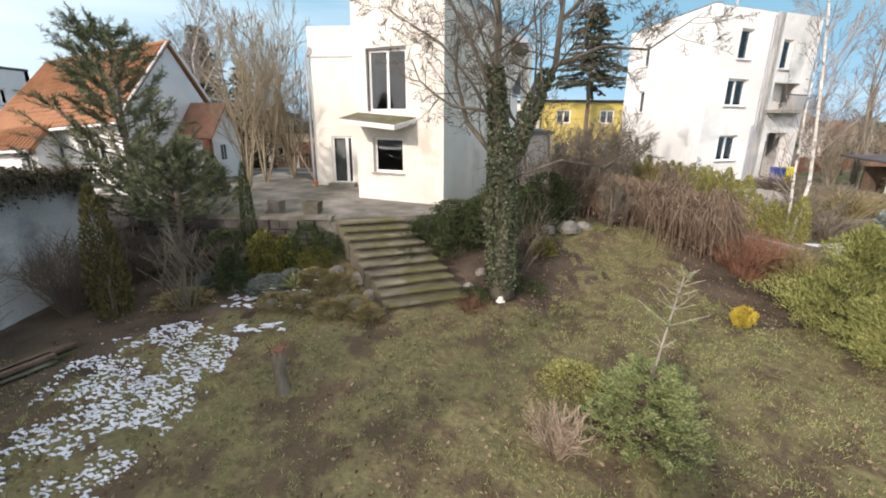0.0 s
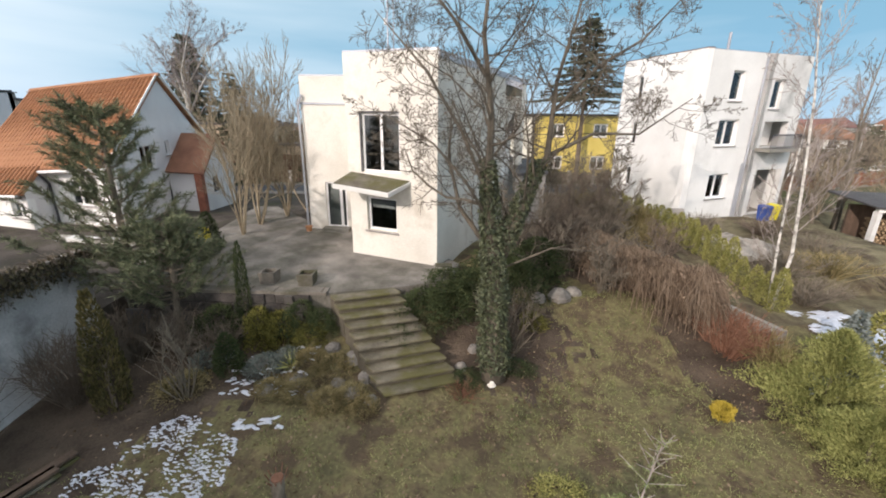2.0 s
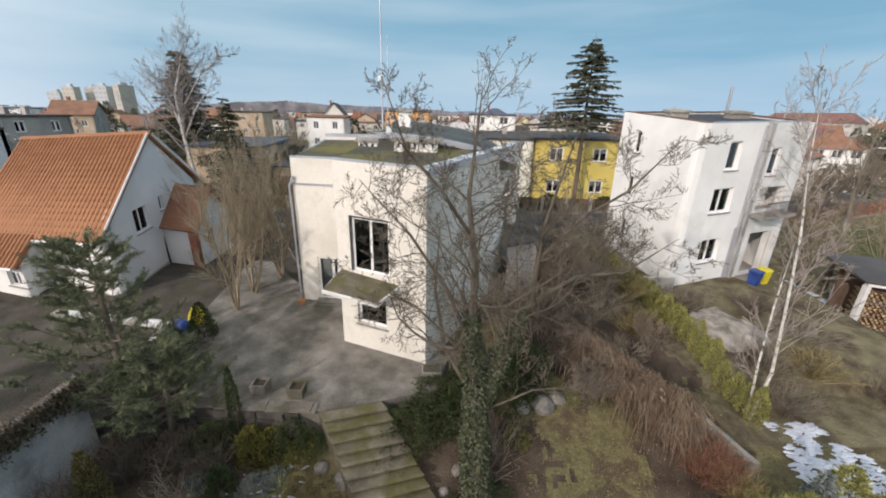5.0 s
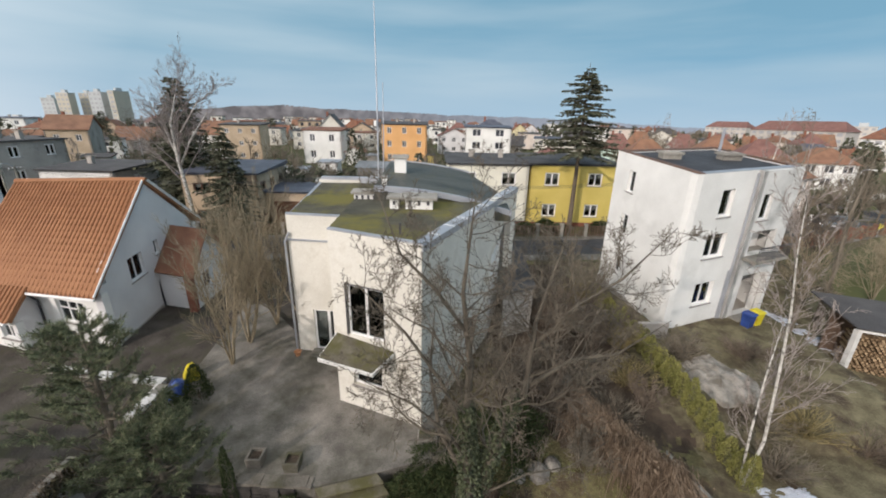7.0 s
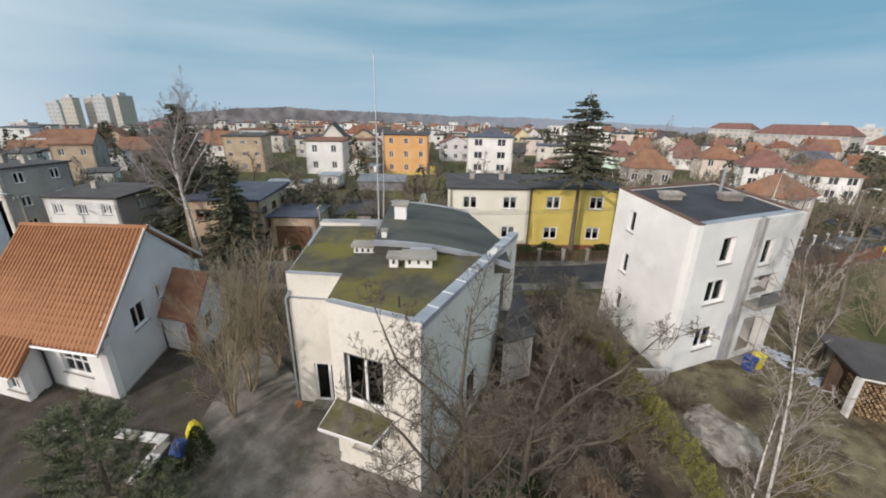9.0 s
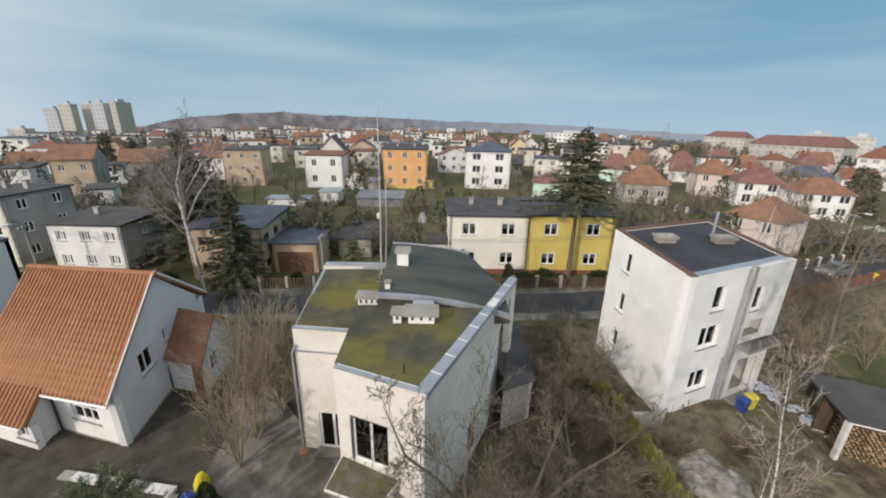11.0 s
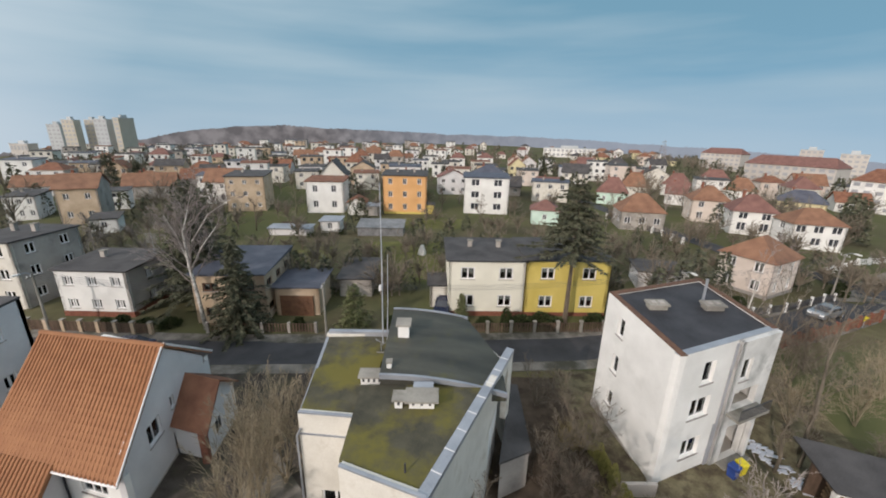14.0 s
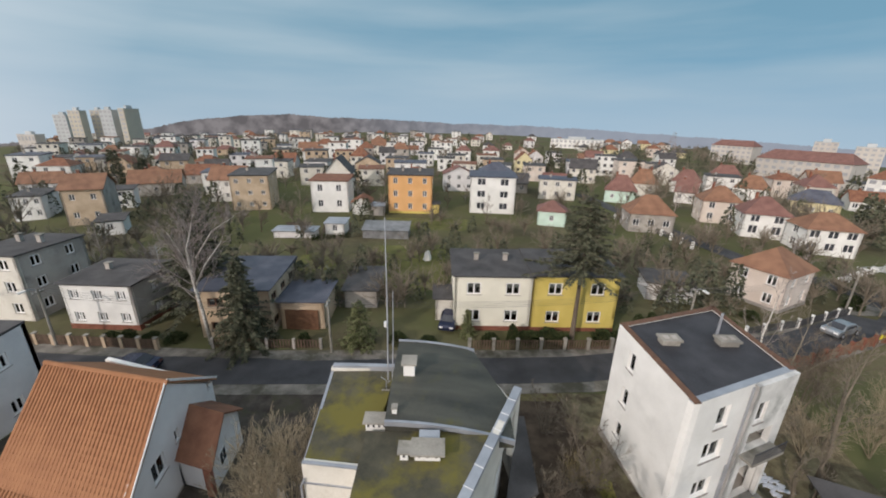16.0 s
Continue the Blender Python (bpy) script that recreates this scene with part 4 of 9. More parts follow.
def box_house(x, y, rot, w, d, h, roof, rise, wall, tile, cols=2, rows=2, side=0, label="", win=(0.9, 1.2), base=None, frame=None, chim=1, plinth=None, over=0.35, eaves=None, bars=1, detail=True, sidewall=None, z0=None, plain=False):
    """A house on a w by d plan, the middle of its front at x, y; roof: flat, hip, gable (ridge along the front) or end (gable to the front)."""
    z = ground_z(x, y) if z0 is None else z0
    kind = next((k for k in ("garage", "shed", "porch", "outbuilding", "cold frame") if k in label), "house")
    t = thing(kind.replace(" ", "_"), (x, y, z), label, kind)
    m = Matrix.Translation((x, y, z)) @ Matrix.Rotation(radians(rot), 4, "Z") @ Matrix.Translation((-w / 2, 0, 0))
    hw, storey = win, h / rows
    fr = frame or WHITE_FRAME

    def face(mm, width, n, stuff):
        g, holes = Geo(), []
        for r in range(rows):
            for c in range(n):
                s = width * (c + 0.5) / n
                zz = storey * r + storey * 0.36
                holes.append((s - hw[0] / 2, s + hw[0] / 2, zz, min(zz + hw[1], h - 0.15)))
        mm2 = mm
        a, b = mm2 @ Vector((0, 0, 0)), mm2 @ Vector((width, 0, 0))
        k = wall_panel(g, a, b, z - 1.5, z + h, 0.3, [(p, q2, z + lo, z + hi) for p, q2, lo, hi in holes])
        part("wall", g, stuff, t)
        for p, q2, lo, hi in holes:
            if detail:
                window_in(t, k, p, q2, z + lo, z + hi, bars, frame=0.13, frame_mat=fr, recess=0.1, curtain=0.35)
            else:
                wn2 = part("window", Geo().box(p, q2, 0.14, 0.18, z + lo, z + hi, k), WIN_DARK, t)
                mid = (p + q2) / 2
                if plain:
                    continue
                part("frame", panel_grid(Geo(), k, p, q2, z + lo, z + hi, 0.10, 0.138, [(p + 0.1, mid - 0.06, z + lo + 0.08, z + hi - 0.08), (mid + 0.06, q2 - 0.1, z + lo + 0.08, z + hi - 0.08)]), fr, wn2)
    R = lambda p, a: m @ Matrix.Translation(p) @ Matrix.Rotation(radians(a), 4, "Z")
    face(R((0, 0, 0), 0), w, cols, wall)
    face(R((w, 0, 0), 90), d, side, sidewall or wall)
    face(R((w, d, 0), 180), w, 0, wall)
    face(R((0, d, 0), 270), d, side, sidewall or wall)
    if plinth:
        part("plinth", Geo().box(-0.04, w + 0.04, -0.04, d + 0.04, -1.5, 0.55, m), plinth, t)
    o = over
    if roof == "flat":
        part("roof", Geo().box(-o * 0.6, w + o * 0.6, -o * 0.6, d + o * 0.6, h + 0.003, h + 0.18, m), tile, t)
        if rise:
            part("roof", Geo().add([m @ Vector(p) for p in ((-o, -o, h + 0.19), (w + o, -o, h + 0.19), (w + o, d + o, h + 0.19), (-o, d + o, h + 0.19), (w + o, d + o, h + 0.19 + rise), (-o, d + o, h + 0.19 + rise))], [(0, 3, 2, 1), (0, 1, 4, 5), (2, 3, 5, 4), (1, 2, 4), (0, 5, 3)]), tile, t)
    elif roof == "hip":
        e = min(w, d) / 2 * 0.9
        c = [(-o, -o, h), (w + o, -o, h), (w + o, d + o, h), (-o, d + o, h)]
        r2 = [(e, d / 2, h + rise), (w - e, d / 2, h + rise)] if w >= d else [(w / 2, e, h + rise), (w / 2, d - e, h + rise)]
        vs = [m @ Vector(p) for p in c + r2]
        fs = [(0, 1, 5, 4), (1, 2, 5), (2, 3, 4, 5), (3, 0, 4), (3, 2, 1, 0)] if w >= d else [(0, 1, 4), (1, 2, 5, 4), (2, 3, 5), (3, 0, 4, 5), (3, 2, 1, 0)]
        part("roof", Geo().add(vs, fs), tile, t)
    elif roof == "gable":
        for xx in (0.02, w - 0.28):
            gb = Geo().add([m @ Vector((xx + e, yy, zz)) for e in (0, 0.26) for yy, zz in ((0.02, h), (d - 0.02, h), (d / 2, h + rise - 0.1))], [(0, 1, 2), (5, 4, 3), (0, 3, 4, 1), (1, 4, 5, 2), (2, 5, 3, 0)])
            part("gable", gb, sidewall or wall, t)
        k = rise / (d / 2)
        sec = [(-o, h - o * k + 0.1), (d / 2, h + rise + 0.1), (d + o, h - o * k + 0.1), (d + o, h - o * k - 0.06), (d / 2, h + rise - 0.06), (-o, h - o * k - 0.06)]
        gr = Geo().add([m @ Vector((xx, yy, zz)) for xx in (-o, w + o) for yy, zz in sec], CHEVRON)
        part("roof", gr, tile, t)
    else:
        for yy in (0.02, d - 0.28):
            gb = Geo().add([m @ Vector((xx, yy + e, zz)) for e in (0, 0.26) for xx, zz in ((0.02, h), (w - 0.02, h), (w / 2, h + rise - 0.1))], [(0, 1, 2), (5, 4, 3), (0, 3, 4, 1), (1, 4, 5, 2), (2, 5, 3, 0)])
            part("gable", gb, wall, t)
        k = rise / (w / 2)
        sec = [(-o, h - o * k + 0.1), (w / 2, h + rise + 0.1), (w + o, h - o * k + 0.1), (w + o, h - o * k - 0.06), (w / 2, h + rise - 0.06), (-o, h - o * k - 0.06)]
        gr = Geo().add([m @ Vector((xx, yy, zz)) for yy in (-o, d + o) for xx, zz in sec], CHEVRON)
        part("roof", gr, tile, t)
    for i in range(chim):
        cx, cy = w * (0.28 + 0.4 * i), d * 0.55
        zc = h + (rise * 0.75 if roof != "flat" else 0.3)
        c = part("chimney", Geo().box(cx, cx + 0.48, cy, cy + 0.45, zc - 0.8, h + max(rise, 0.3) + 0.65, m), RENDER_GREY if roof == "flat" else BRICK, t)
        part("cap", Geo().box(cx - 0.06, cx + 0.61, cy - 0.06, cy + 0.56, h + max(rise, 0.3) + 0.702, h + max(rise, 0.3) + 0.8, m), CONCRETE, c)
    return t

# street beyond the road
box_house(5.75, 39.55, 1.0, 8.2, 6.9, 6.3, "flat", 0.45, RENDER_IVORY, ROOF_DARK, 2, 2, 1, "cream half of a semi-detached house with a low dark roof", (1.5, 1.35), chim=2, plinth=BRICK, z0=-0.6)
box_house(14.55, 39.75, 1.0, 9.0, 6.9, 6.5, "flat", 0.45, RENDER_YELLOW, ROOF_DARK, 2, 2, 1, "bright yellow half of a semi-detached house", (1.5, 1.35), chim=0, plinth=BRICK, z0=-0.7)
box_house(0.6, 41.5, 1.0, 1.9, 3.0, 2.6, "flat", 0.2, RENDER_CREAM, ROOF_DARK, 0, 1, 0, "small cream entrance porch beside the semi-detached house", chim=0)
box_house(-34.8, 38.1, -1, 7.3, 6.0, 5.0, "flat", 0.35, RENDER_WHITE, ROOF_DARK, 3, 2, 1, "white two-storey house with a dark flat roof", (1.0, 1.05), chim=1, plinth=BRICK, sidewall=RENDER_GREY, bars=2, z0=-0.5)
box_house(-20.5, 37.3, 4, 7.0, 8.4, 5.3, "flat", 0.35, RENDER_BEIGE, ROOF_BLUE, 2, 2, 3, "beige two-storey house with a dark bluish roof", (1.5, 0.9), chim=1, frame=BROWN_FRAME, z0=-0.6)
box_house(-14.4, 39.0, 2, 4.6, 5.0, 3.5, "flat", 0.1, RENDER_BEIGE, ROOF_BLUE, 0, 1, 0, "beige garage with a flat bluish roof", chim=0, z0=-0.9)
box_house(-46.4, 39.4, -2, 6.0, 7.5, 7.4, "flat", 0.0, RENDER_CREAM, ROOF_DARK, 2, 3, 2, "tall house with a cream front and a grey blind side", (1.1, 1.2), sidewall=RENDER_GREY, chim=2, z0=-0.6)
box_house(-33.9, 19.0, 0, 7.5, 8.6, 7.2, "flat", 0.0, RENDER_LILAC, ROOF_DARK, 2, 2, 2, "pale grey two-storey house beside the tiled house", (0.9, 1.1), chim=0, over=0.04, z0=0.0)
box_house(44.5, 46.4, 27, 6.8, 6.2, 4.8, "hip", 2.6, RENDER_PINK, ROOF_RUST, 2, 2, 2, "pinkish two-storey house with a rust-red hipped roof", (1.1, 1.4), chim=0, plinth=SILL, z0=-1.2)
garage_door = thing("garage_door", (-14.4, 38.9, -0.9), "dark brown wooden garage door", "garage door")
part("leaf", Geo().box(-16.2, -12.7, 38.86, 38.96, -0.85, 1.75), BROWN_FRAME, garage_door)

# the town: nearer rows
box_house(-26.8, 92.5, 4, 8.7, 8, 7.4, "flat", 0.5, RENDER_WHITE, ROOF_BROWN, 2, 2, 1, "white cube house with a brown flat roof", (1.2, 1.6), detail=False, chim=0)
box_house(-29.5, 110, 8, 7.5, 11, 7.0, "end", 4.2, RENDER_CREAM, ROOF_DARK, 1, 2, 0, "cream house with a steep dark gabled roof", (1.6, 1.4), detail=False)
box_house(-19.0, 90.6, 4, 4.2, 5, 3.0, "end", 1.1, RENDER_WHITE, ROOF_BROWN, 0, 1, 0, "small white garage with a low gabled roof", detail=False, chim=0)
box_house(-15.2, 90.0, 4, 3.2, 4, 2.2, "flat", 0.1, RENDER_GREY, METAL_SHEET, 0, 1, 0, "small grey shed with a metal roof", detail=False, chim=0)
box_house(-7.7, 93.1, 1, 10.4, 8, 9.1, "flat", 0.6, RENDER_ORANGE, ROOF_DARK, 3, 3, 1, "orange three-storey house with a dark flat roof", (1.0, 1.4), detail=False, chim=2, plinth=RENDER_YELLOW)
box_house(12.2, 95.0, -4, 11.0, 9, 8.8, "flat", 0.4, RENDER_WHITE, ROOF_BLUE, 2, 3, 1, "white three-storey house with a dark roof edge", (2.0, 1.6), detail=False, chim=0)
box_house(14.6, 108, -4, 9.0, 8, 8.4, "hip", 2.4, RENDER_WHITE, ROOF_BLUE, 2, 2, 1, "house with a dark blue hipped roof", detail=False)
box_house(24.0, 84.0, -14, 6.0, 6, 3.2, "hip", 2.0, RENDER_MINT, ROOF_RED, 1, 1, 1, "small mint bungalow with a red roof", detail=False, chim=0)
box_house(51.3, 112.3, -24, 8.3, 6.5, 3.4, "hip", 4.4, RENDER_MINT, ROOF_RED, 2, 1, 1, "mint house with a red hipped roof", detail=False, chim=1)
box_house(64.0, 124.7, -24, 8.6, 6.5, 3.7, "hip", 4.6, RENDER_CREAM, ROOF_RUST, 2, 1, 1, "cream house with a rust-red hipped roof", detail=False, chim=2)
box_house(43.9, 80.4, -12, 8.8, 7.2, 3.9, "hip", 3.6, RENDER_GREY, ROOF_RUST, 3, 1, 2, "grey house with a broad rust-brown hipped roof", (1.3, 1.4), detail=False, chim=0)
box_house(65.1, 90.2, -20, 7.9, 7.2, 5.1, "hip", 3.3, RENDER_PINK, ROOF_RUST, 2, 2, 2, "tan house with a rust-red hipped roof", (1.2, 1.5), detail=False)
box_house(66.0, 78.2, -22, 7.9, 7.2, 4.8, "hip", 3.3, RENDER_WHITE, ROOF_RED, 2, 2, 2, "white house with a red-brown hipped roof", (1.6, 1.7), detail=False)
box_house(71.4, 114.3, -32, 5.4, 6.5, 3.4, "gable", 3.1, RENDER_WHITE, ROOF_RED, 2, 1, 1, "white house with a red gabled roof", detail=False)
box_house(95.8, 100.0, -44, 10.4, 7.2, 3.7, "hip", 3.0, RENDER_PALE_YELLOW, ROOF_BLUE, 3, 1, 2, "pale yellow bungalow with a dark blue hipped roof", detail=False)
box_house(70.0, 68.3, -15, 8.3, 6.5, 4.6, "hip", 2.7, RENDER_WHITE, ROOF_RUST, 3, 2, 1, "white house with a rust-red hipped roof and a glazed upper floor", (1.6, 1.4), detail=False, chim=0)
box_house(82, 132, -34, 8.6, 6.5, 3.7, "hip", 3.9, RENDER_WHITE, ROOF_RED, 2, 1, 1, "white house with a red hipped roof", detail=False)
box_house(95, 120, -40, 8.6, 6.5, 3.7, "hip", 3.9, RENDER_WHITE, ROOF_RUST, 2, 1, 1, "white house with a rust-red hipped roof", detail=False)
box_house(111.3, 155.0, -36, 10.8, 7.2, 3.2, "hip", 4.1, RENDER_CREAM, ROOF_RED, 3, 1, 1, "cream house with a red hipped roof", detail=False)
box_house(-71.1, 77.1, 25, 6.6, 8, 7.2, "gable", 2.4, RENDER_BEIGE, ROOF_RUST, 2, 2, 0, "brownish house with a worn orange roof", detail=False, sidewall=RENDER_GREY)
box_house(-60.9, 70.2, 30, 4.0, 6, 2.5, "flat", 0.2, RENDER_WHITE, ROOF_DARK, 1, 1, 0, "low white outbuilding with a dark flat roof", detail=False, chim=0)
box_house(-76.0, 92.0, 30, 4.6, 6, 4.2, "flat", 0.2, RENDER_WHITE, ROOF_DARK, 1, 2, 0, "small white cube house", (1.6, 1.0), detail=False, chim=0, sidewall=RENDER_LILAC)
box_house(-86.5, 80.4, 25, 5.0, 8, 4.9, "flat", 0.4, RENDER_WHITE, ROOF_DARK, 3, 2, 0, "white house with a dark flat roof", (0.8, 1.2), detail=False, sidewall=RENDER_LILAC)
box_house(-45.7, 92.7, 14, 8.5, 12, 8.2, "flat", 0.3, RENDER_BEIGE, ROOF_DARK, 3, 3, 1, "beige three-storey house with a flat roof", (0.9, 1.0), detail=False)
box_house(-56.5, 102.0, 8, 8.5, 8, 5.8, "gable", 3.0, RENDER_WHITE, ROOF_RUST, 3, 2, 0, "white house with a worn orange roof", (0.9, 1.2), detail=False)
box_house(-79.0, 107.0, 24, 12.0, 7, 3.7, "gable", 3.0, RENDER_GREY, ROOF_RUST, 3, 1, 0, "grey house with a worn red roof", detail=False)
box_house(-112.0, 108.0, 26, 9.0, 7, 3.2, "gable", 2.6, RENDER_LILAC, ROOF_RUST, 3, 1, 0, "pale house with a worn orange roof", detail=False)
greenhouse = thing("greenhouse", (-10.5, 71.7, -3.1), "low grey greenhouse with a bluish roof", "greenhouse")
GREENHOUSE = material("dull_greenhouse_panes", (0.12, 0.125, 0.13), (0.25, 0.255, 0.265), 0.8, 0.5, 0.1, 10)
part("wall", Geo().box(-14.8, -6.2, 71.7, 75.5, -3.6, -1.4), GREENHOUSE, greenhouse)
part("roof", Geo().slab([(-15.0, 71.4, -1.35), (-6.0, 71.4, -1.35), (-6.0, 75.9, -0.55), (-15.0, 75.9, -0.55)], 0.08), GREENHOUSE, greenhouse)
box_house(-20.5, 73.5, 2, 3.6, 4, 2.2, "flat", 0.1, RENDER_WHITE, METAL_SHEET, 1, 1, 0, "small white garden shed", detail=False, chim=0)
box_house(-27.5, 71.0, 2, 7.5, 3, 1.2, "flat", 0.1, RENDER_LILAC, METAL_SHEET, 0, 1, 0, "long low grey cold frame", detail=False, chim=0)
box_house(29.5, 47.5, -14, 5.5, 4.5, 2.3, "flat", 0.2, RENDER_LILAC, ROOF_DARK, 0, 1, 0, "low white garage with a dark flat roof", detail=False, chim=0)
box_house(-9.3, 44.0, 2, 3.8, 7, 2.2, "flat", 0.15, RENDER_GREY, ROOF_DARK, 0, 1, 0, "low dark outbuilding with a flat roof", detail=False, chim=0)


# the town: rows further off, of mixed kinds
def town():
    rng = random.Random(7)
    west = [RENDER_WHITE, RENDER_WHITE, RENDER_WHITE, RENDER_CREAM, RENDER_CREAM, RENDER_LILAC, RENDER_BEIGE, RENDER_GREY]
    east = [RENDER_WHITE, RENDER_WHITE, RENDER_CREAM, RENDER_CREAM, RENDER_PINK, RENDER_PALE_YELLOW, RENDER_LILAC]
    names = {RENDER_WHITE: "white", RENDER_CREAM: "cream", RENDER_LILAC: "pale grey", RENDER_BEIGE: "beige", RENDER_PINK: "pinkish", RENDER_PALE_YELLOW: "pale yellow", RENDER_GREY: "grey"}
    tints = {ROOF_RED: "red", ROOF_RUST: "rust-red", ROOF_DARK: "dark", ROOF_BROWN: "brown", ROOF_BLUE: "dark blue"}
    taken = [(o.location.x, o.location.y) for o in scene.objects if o.type == "EMPTY" and o.name.startswith("house")]
    for ring in range(13):
        y = 112 + ring * 15 + ring ** 2 * 1.3
        x = -1.0 * y - 20
        while x < y * 1.05:
            x += rng.uniform(11, 19) * (1 + ring * 0.05)
            px, py = x, y + rng.uniform(-5, 5)
            if any(math.hypot(px - a, py - b) < 11 for a, b in taken) or (x > y * 0.62 and ring > 1):
                continue
            if x > 20 and ring > 5 and rng.random() < 0.6:
                continue
            taken.append((px, py))
            left = x < 25
            flat = rng.random() < (0.55 if left else 0.22)
            wall = rng.choice(west if left else east)
            tile = rng.choice([ROOF_DARK, ROOF_DARK, ROOF_BROWN, ROOF_BLUE]) if flat else rng.choice([ROOF_RED, ROOF_RUST, ROOF_RUST, ROOF_BROWN, ROOF_BROWN, ROOF_DARK, ROOF_DARK])
            kind = "flat" if flat else rng.choice(["hip", "hip", "gable", "end"])
            rows = rng.choice([2, 2, 3]) if flat else rng.choice([1, 2, 2])
            turn = -math.degrees(math.atan2(px, py)) * rng.uniform(0.3, 0.8) + rng.uniform(-6, 6)
            box_house(px, py, turn, rng.uniform(7, 10.5), rng.uniform(6, 8.5), rows * 2.75 + rng.uniform(0, 0.6), kind, 0.3 if flat else rng.uniform(2.0, 3.4), wall, tile, 2 if ring > 4 else rng.choice([2, 3]), rows, 0, f"{names[wall]} town house with a {tints[tile]} {'flat' if flat else 'pitched'} roof", (1.2, 1.3), detail=False, chim=1 if ring < 6 else 0, plain=ring > 2)


town()


# tower blocks and long blocks of flats on the skyline
def tower(x, y, rot, w, d, h, mat, floors, cols, label, roof=None, sink=4, top=None):
    z = ground_z(x, y)
    h = h if top is None else top - z
    t = thing("apartment_building", (x, y, z), label, "apartment building")
    m = Matrix.Translation((x, y, z)) @ Matrix.Rotation(radians(rot), 4, "Z")
    part("wall", Geo().box(-w / 2, w / 2, 0, d, -sink, h, m), mat, t)
    if roof:
        c = [(-w / 2 - 0.4, -0.4, h + 0.01), (w / 2 + 0.4, -0.4, h + 0.01), (w / 2 + 0.4, d + 0.4, h + 0.01), (-w / 2 - 0.4, d + 0.4, h + 0.01), (-w / 2 + 3, d / 2, h + 3.8), (w / 2 - 3, d / 2, h + 3.8)]
        part("roof", Geo().add([m @ Vector(p) for p in c], [(0, 1, 5, 4), (1, 2, 5), (2, 3, 4, 5), (3, 0, 4), (3, 2, 1, 0)]), roof, t)
    else:
        part("roof", Geo().box(-w / 2 - 0.2, w / 2 + 0.2, -0.2, d + 0.2, h + 0.01, h + 0.5, m).box(-w / 6, w / 6, d * 0.3, d * 0.7, h + 0.5, h + 2.5, m), TOWER_GREY, t)
    fh, cw = h / floors, w / cols
    for k in range(floors):
        for c in range(cols):
            s = -w / 2 + (c + 0.5) * cw
            part("window", Geo().box(s - cw * 0.28, s + cw * 0.28, -0.06, 0.02, k * fh + fh * 0.35, k * fh + fh * 0.82, m), WIN_HAZED, t)
    return t


tower(-298.8, 312.0, 0, 10.2, 7, 0, TOWER_GREY, 9, 3, "pale grey tower block on the skyline", top=-3.6)
tower(-275.8, 300.0, 0, 8.9, 6, 0, TOWER_YELLOW, 9, 3, "pale yellowish tower block on the skyline", top=0.9)
tower(-270.5, 312.0, 0, 7.0, 7, 0, TOWER_YELLOW, 9, 2, "yellow tower block on the skyline", top=0.4)
tower(-251.9, 300.0, 0, 9.3, 6, 0, TOWER_GREY, 9, 3, "grey tower block on the skyline", top=1.9)
tower(-240.0, 300.0, 0, 4.2, 15, 0, TOWER_YELLOW, 9, 1, "narrow yellowish tower block with a long grey side", top=3.2)
tower(-321.0, 304.0, 0, 13.6, 8, 0, BLOCK_CREAM, 2, 5, "low pale hall beside the tower blocks", top=-17.6)
tower(197.8, 273.9, -62, 25.7, 12, 11.0, BLOCK_CREAM, 4, 8, "cream block of flats with a dull red roof", ROOF_RED)
tower(145.3, 161.4, -66, 31.8, 11.5, 9.9, BLOCK_CREAM, 4, 11, "long cream block of flats with a dull red roof", ROOF_RED)
tower(277.4, 289.6, -44, 13.0, 12, 18.6, BLOCK_CREAM, 6, 4, "tall cream block of flats")
tower(258.1, 240.7, -46, 12.6, 12, 17.0, BLOCK_CREAM, 6, 4, "tall cream block of flats")
tower(135.1, 111.1, -66, 22.0, 11, 9.3, RENDER_WHITE, 4, 8, "white block of flats with a dull red roof", ROOF_BROWN)
tower(117.1, 351.9, -18, 44.7, 12, 7.5, RENDER_WHITE, 2, 12, "long low white hall on the skyline")


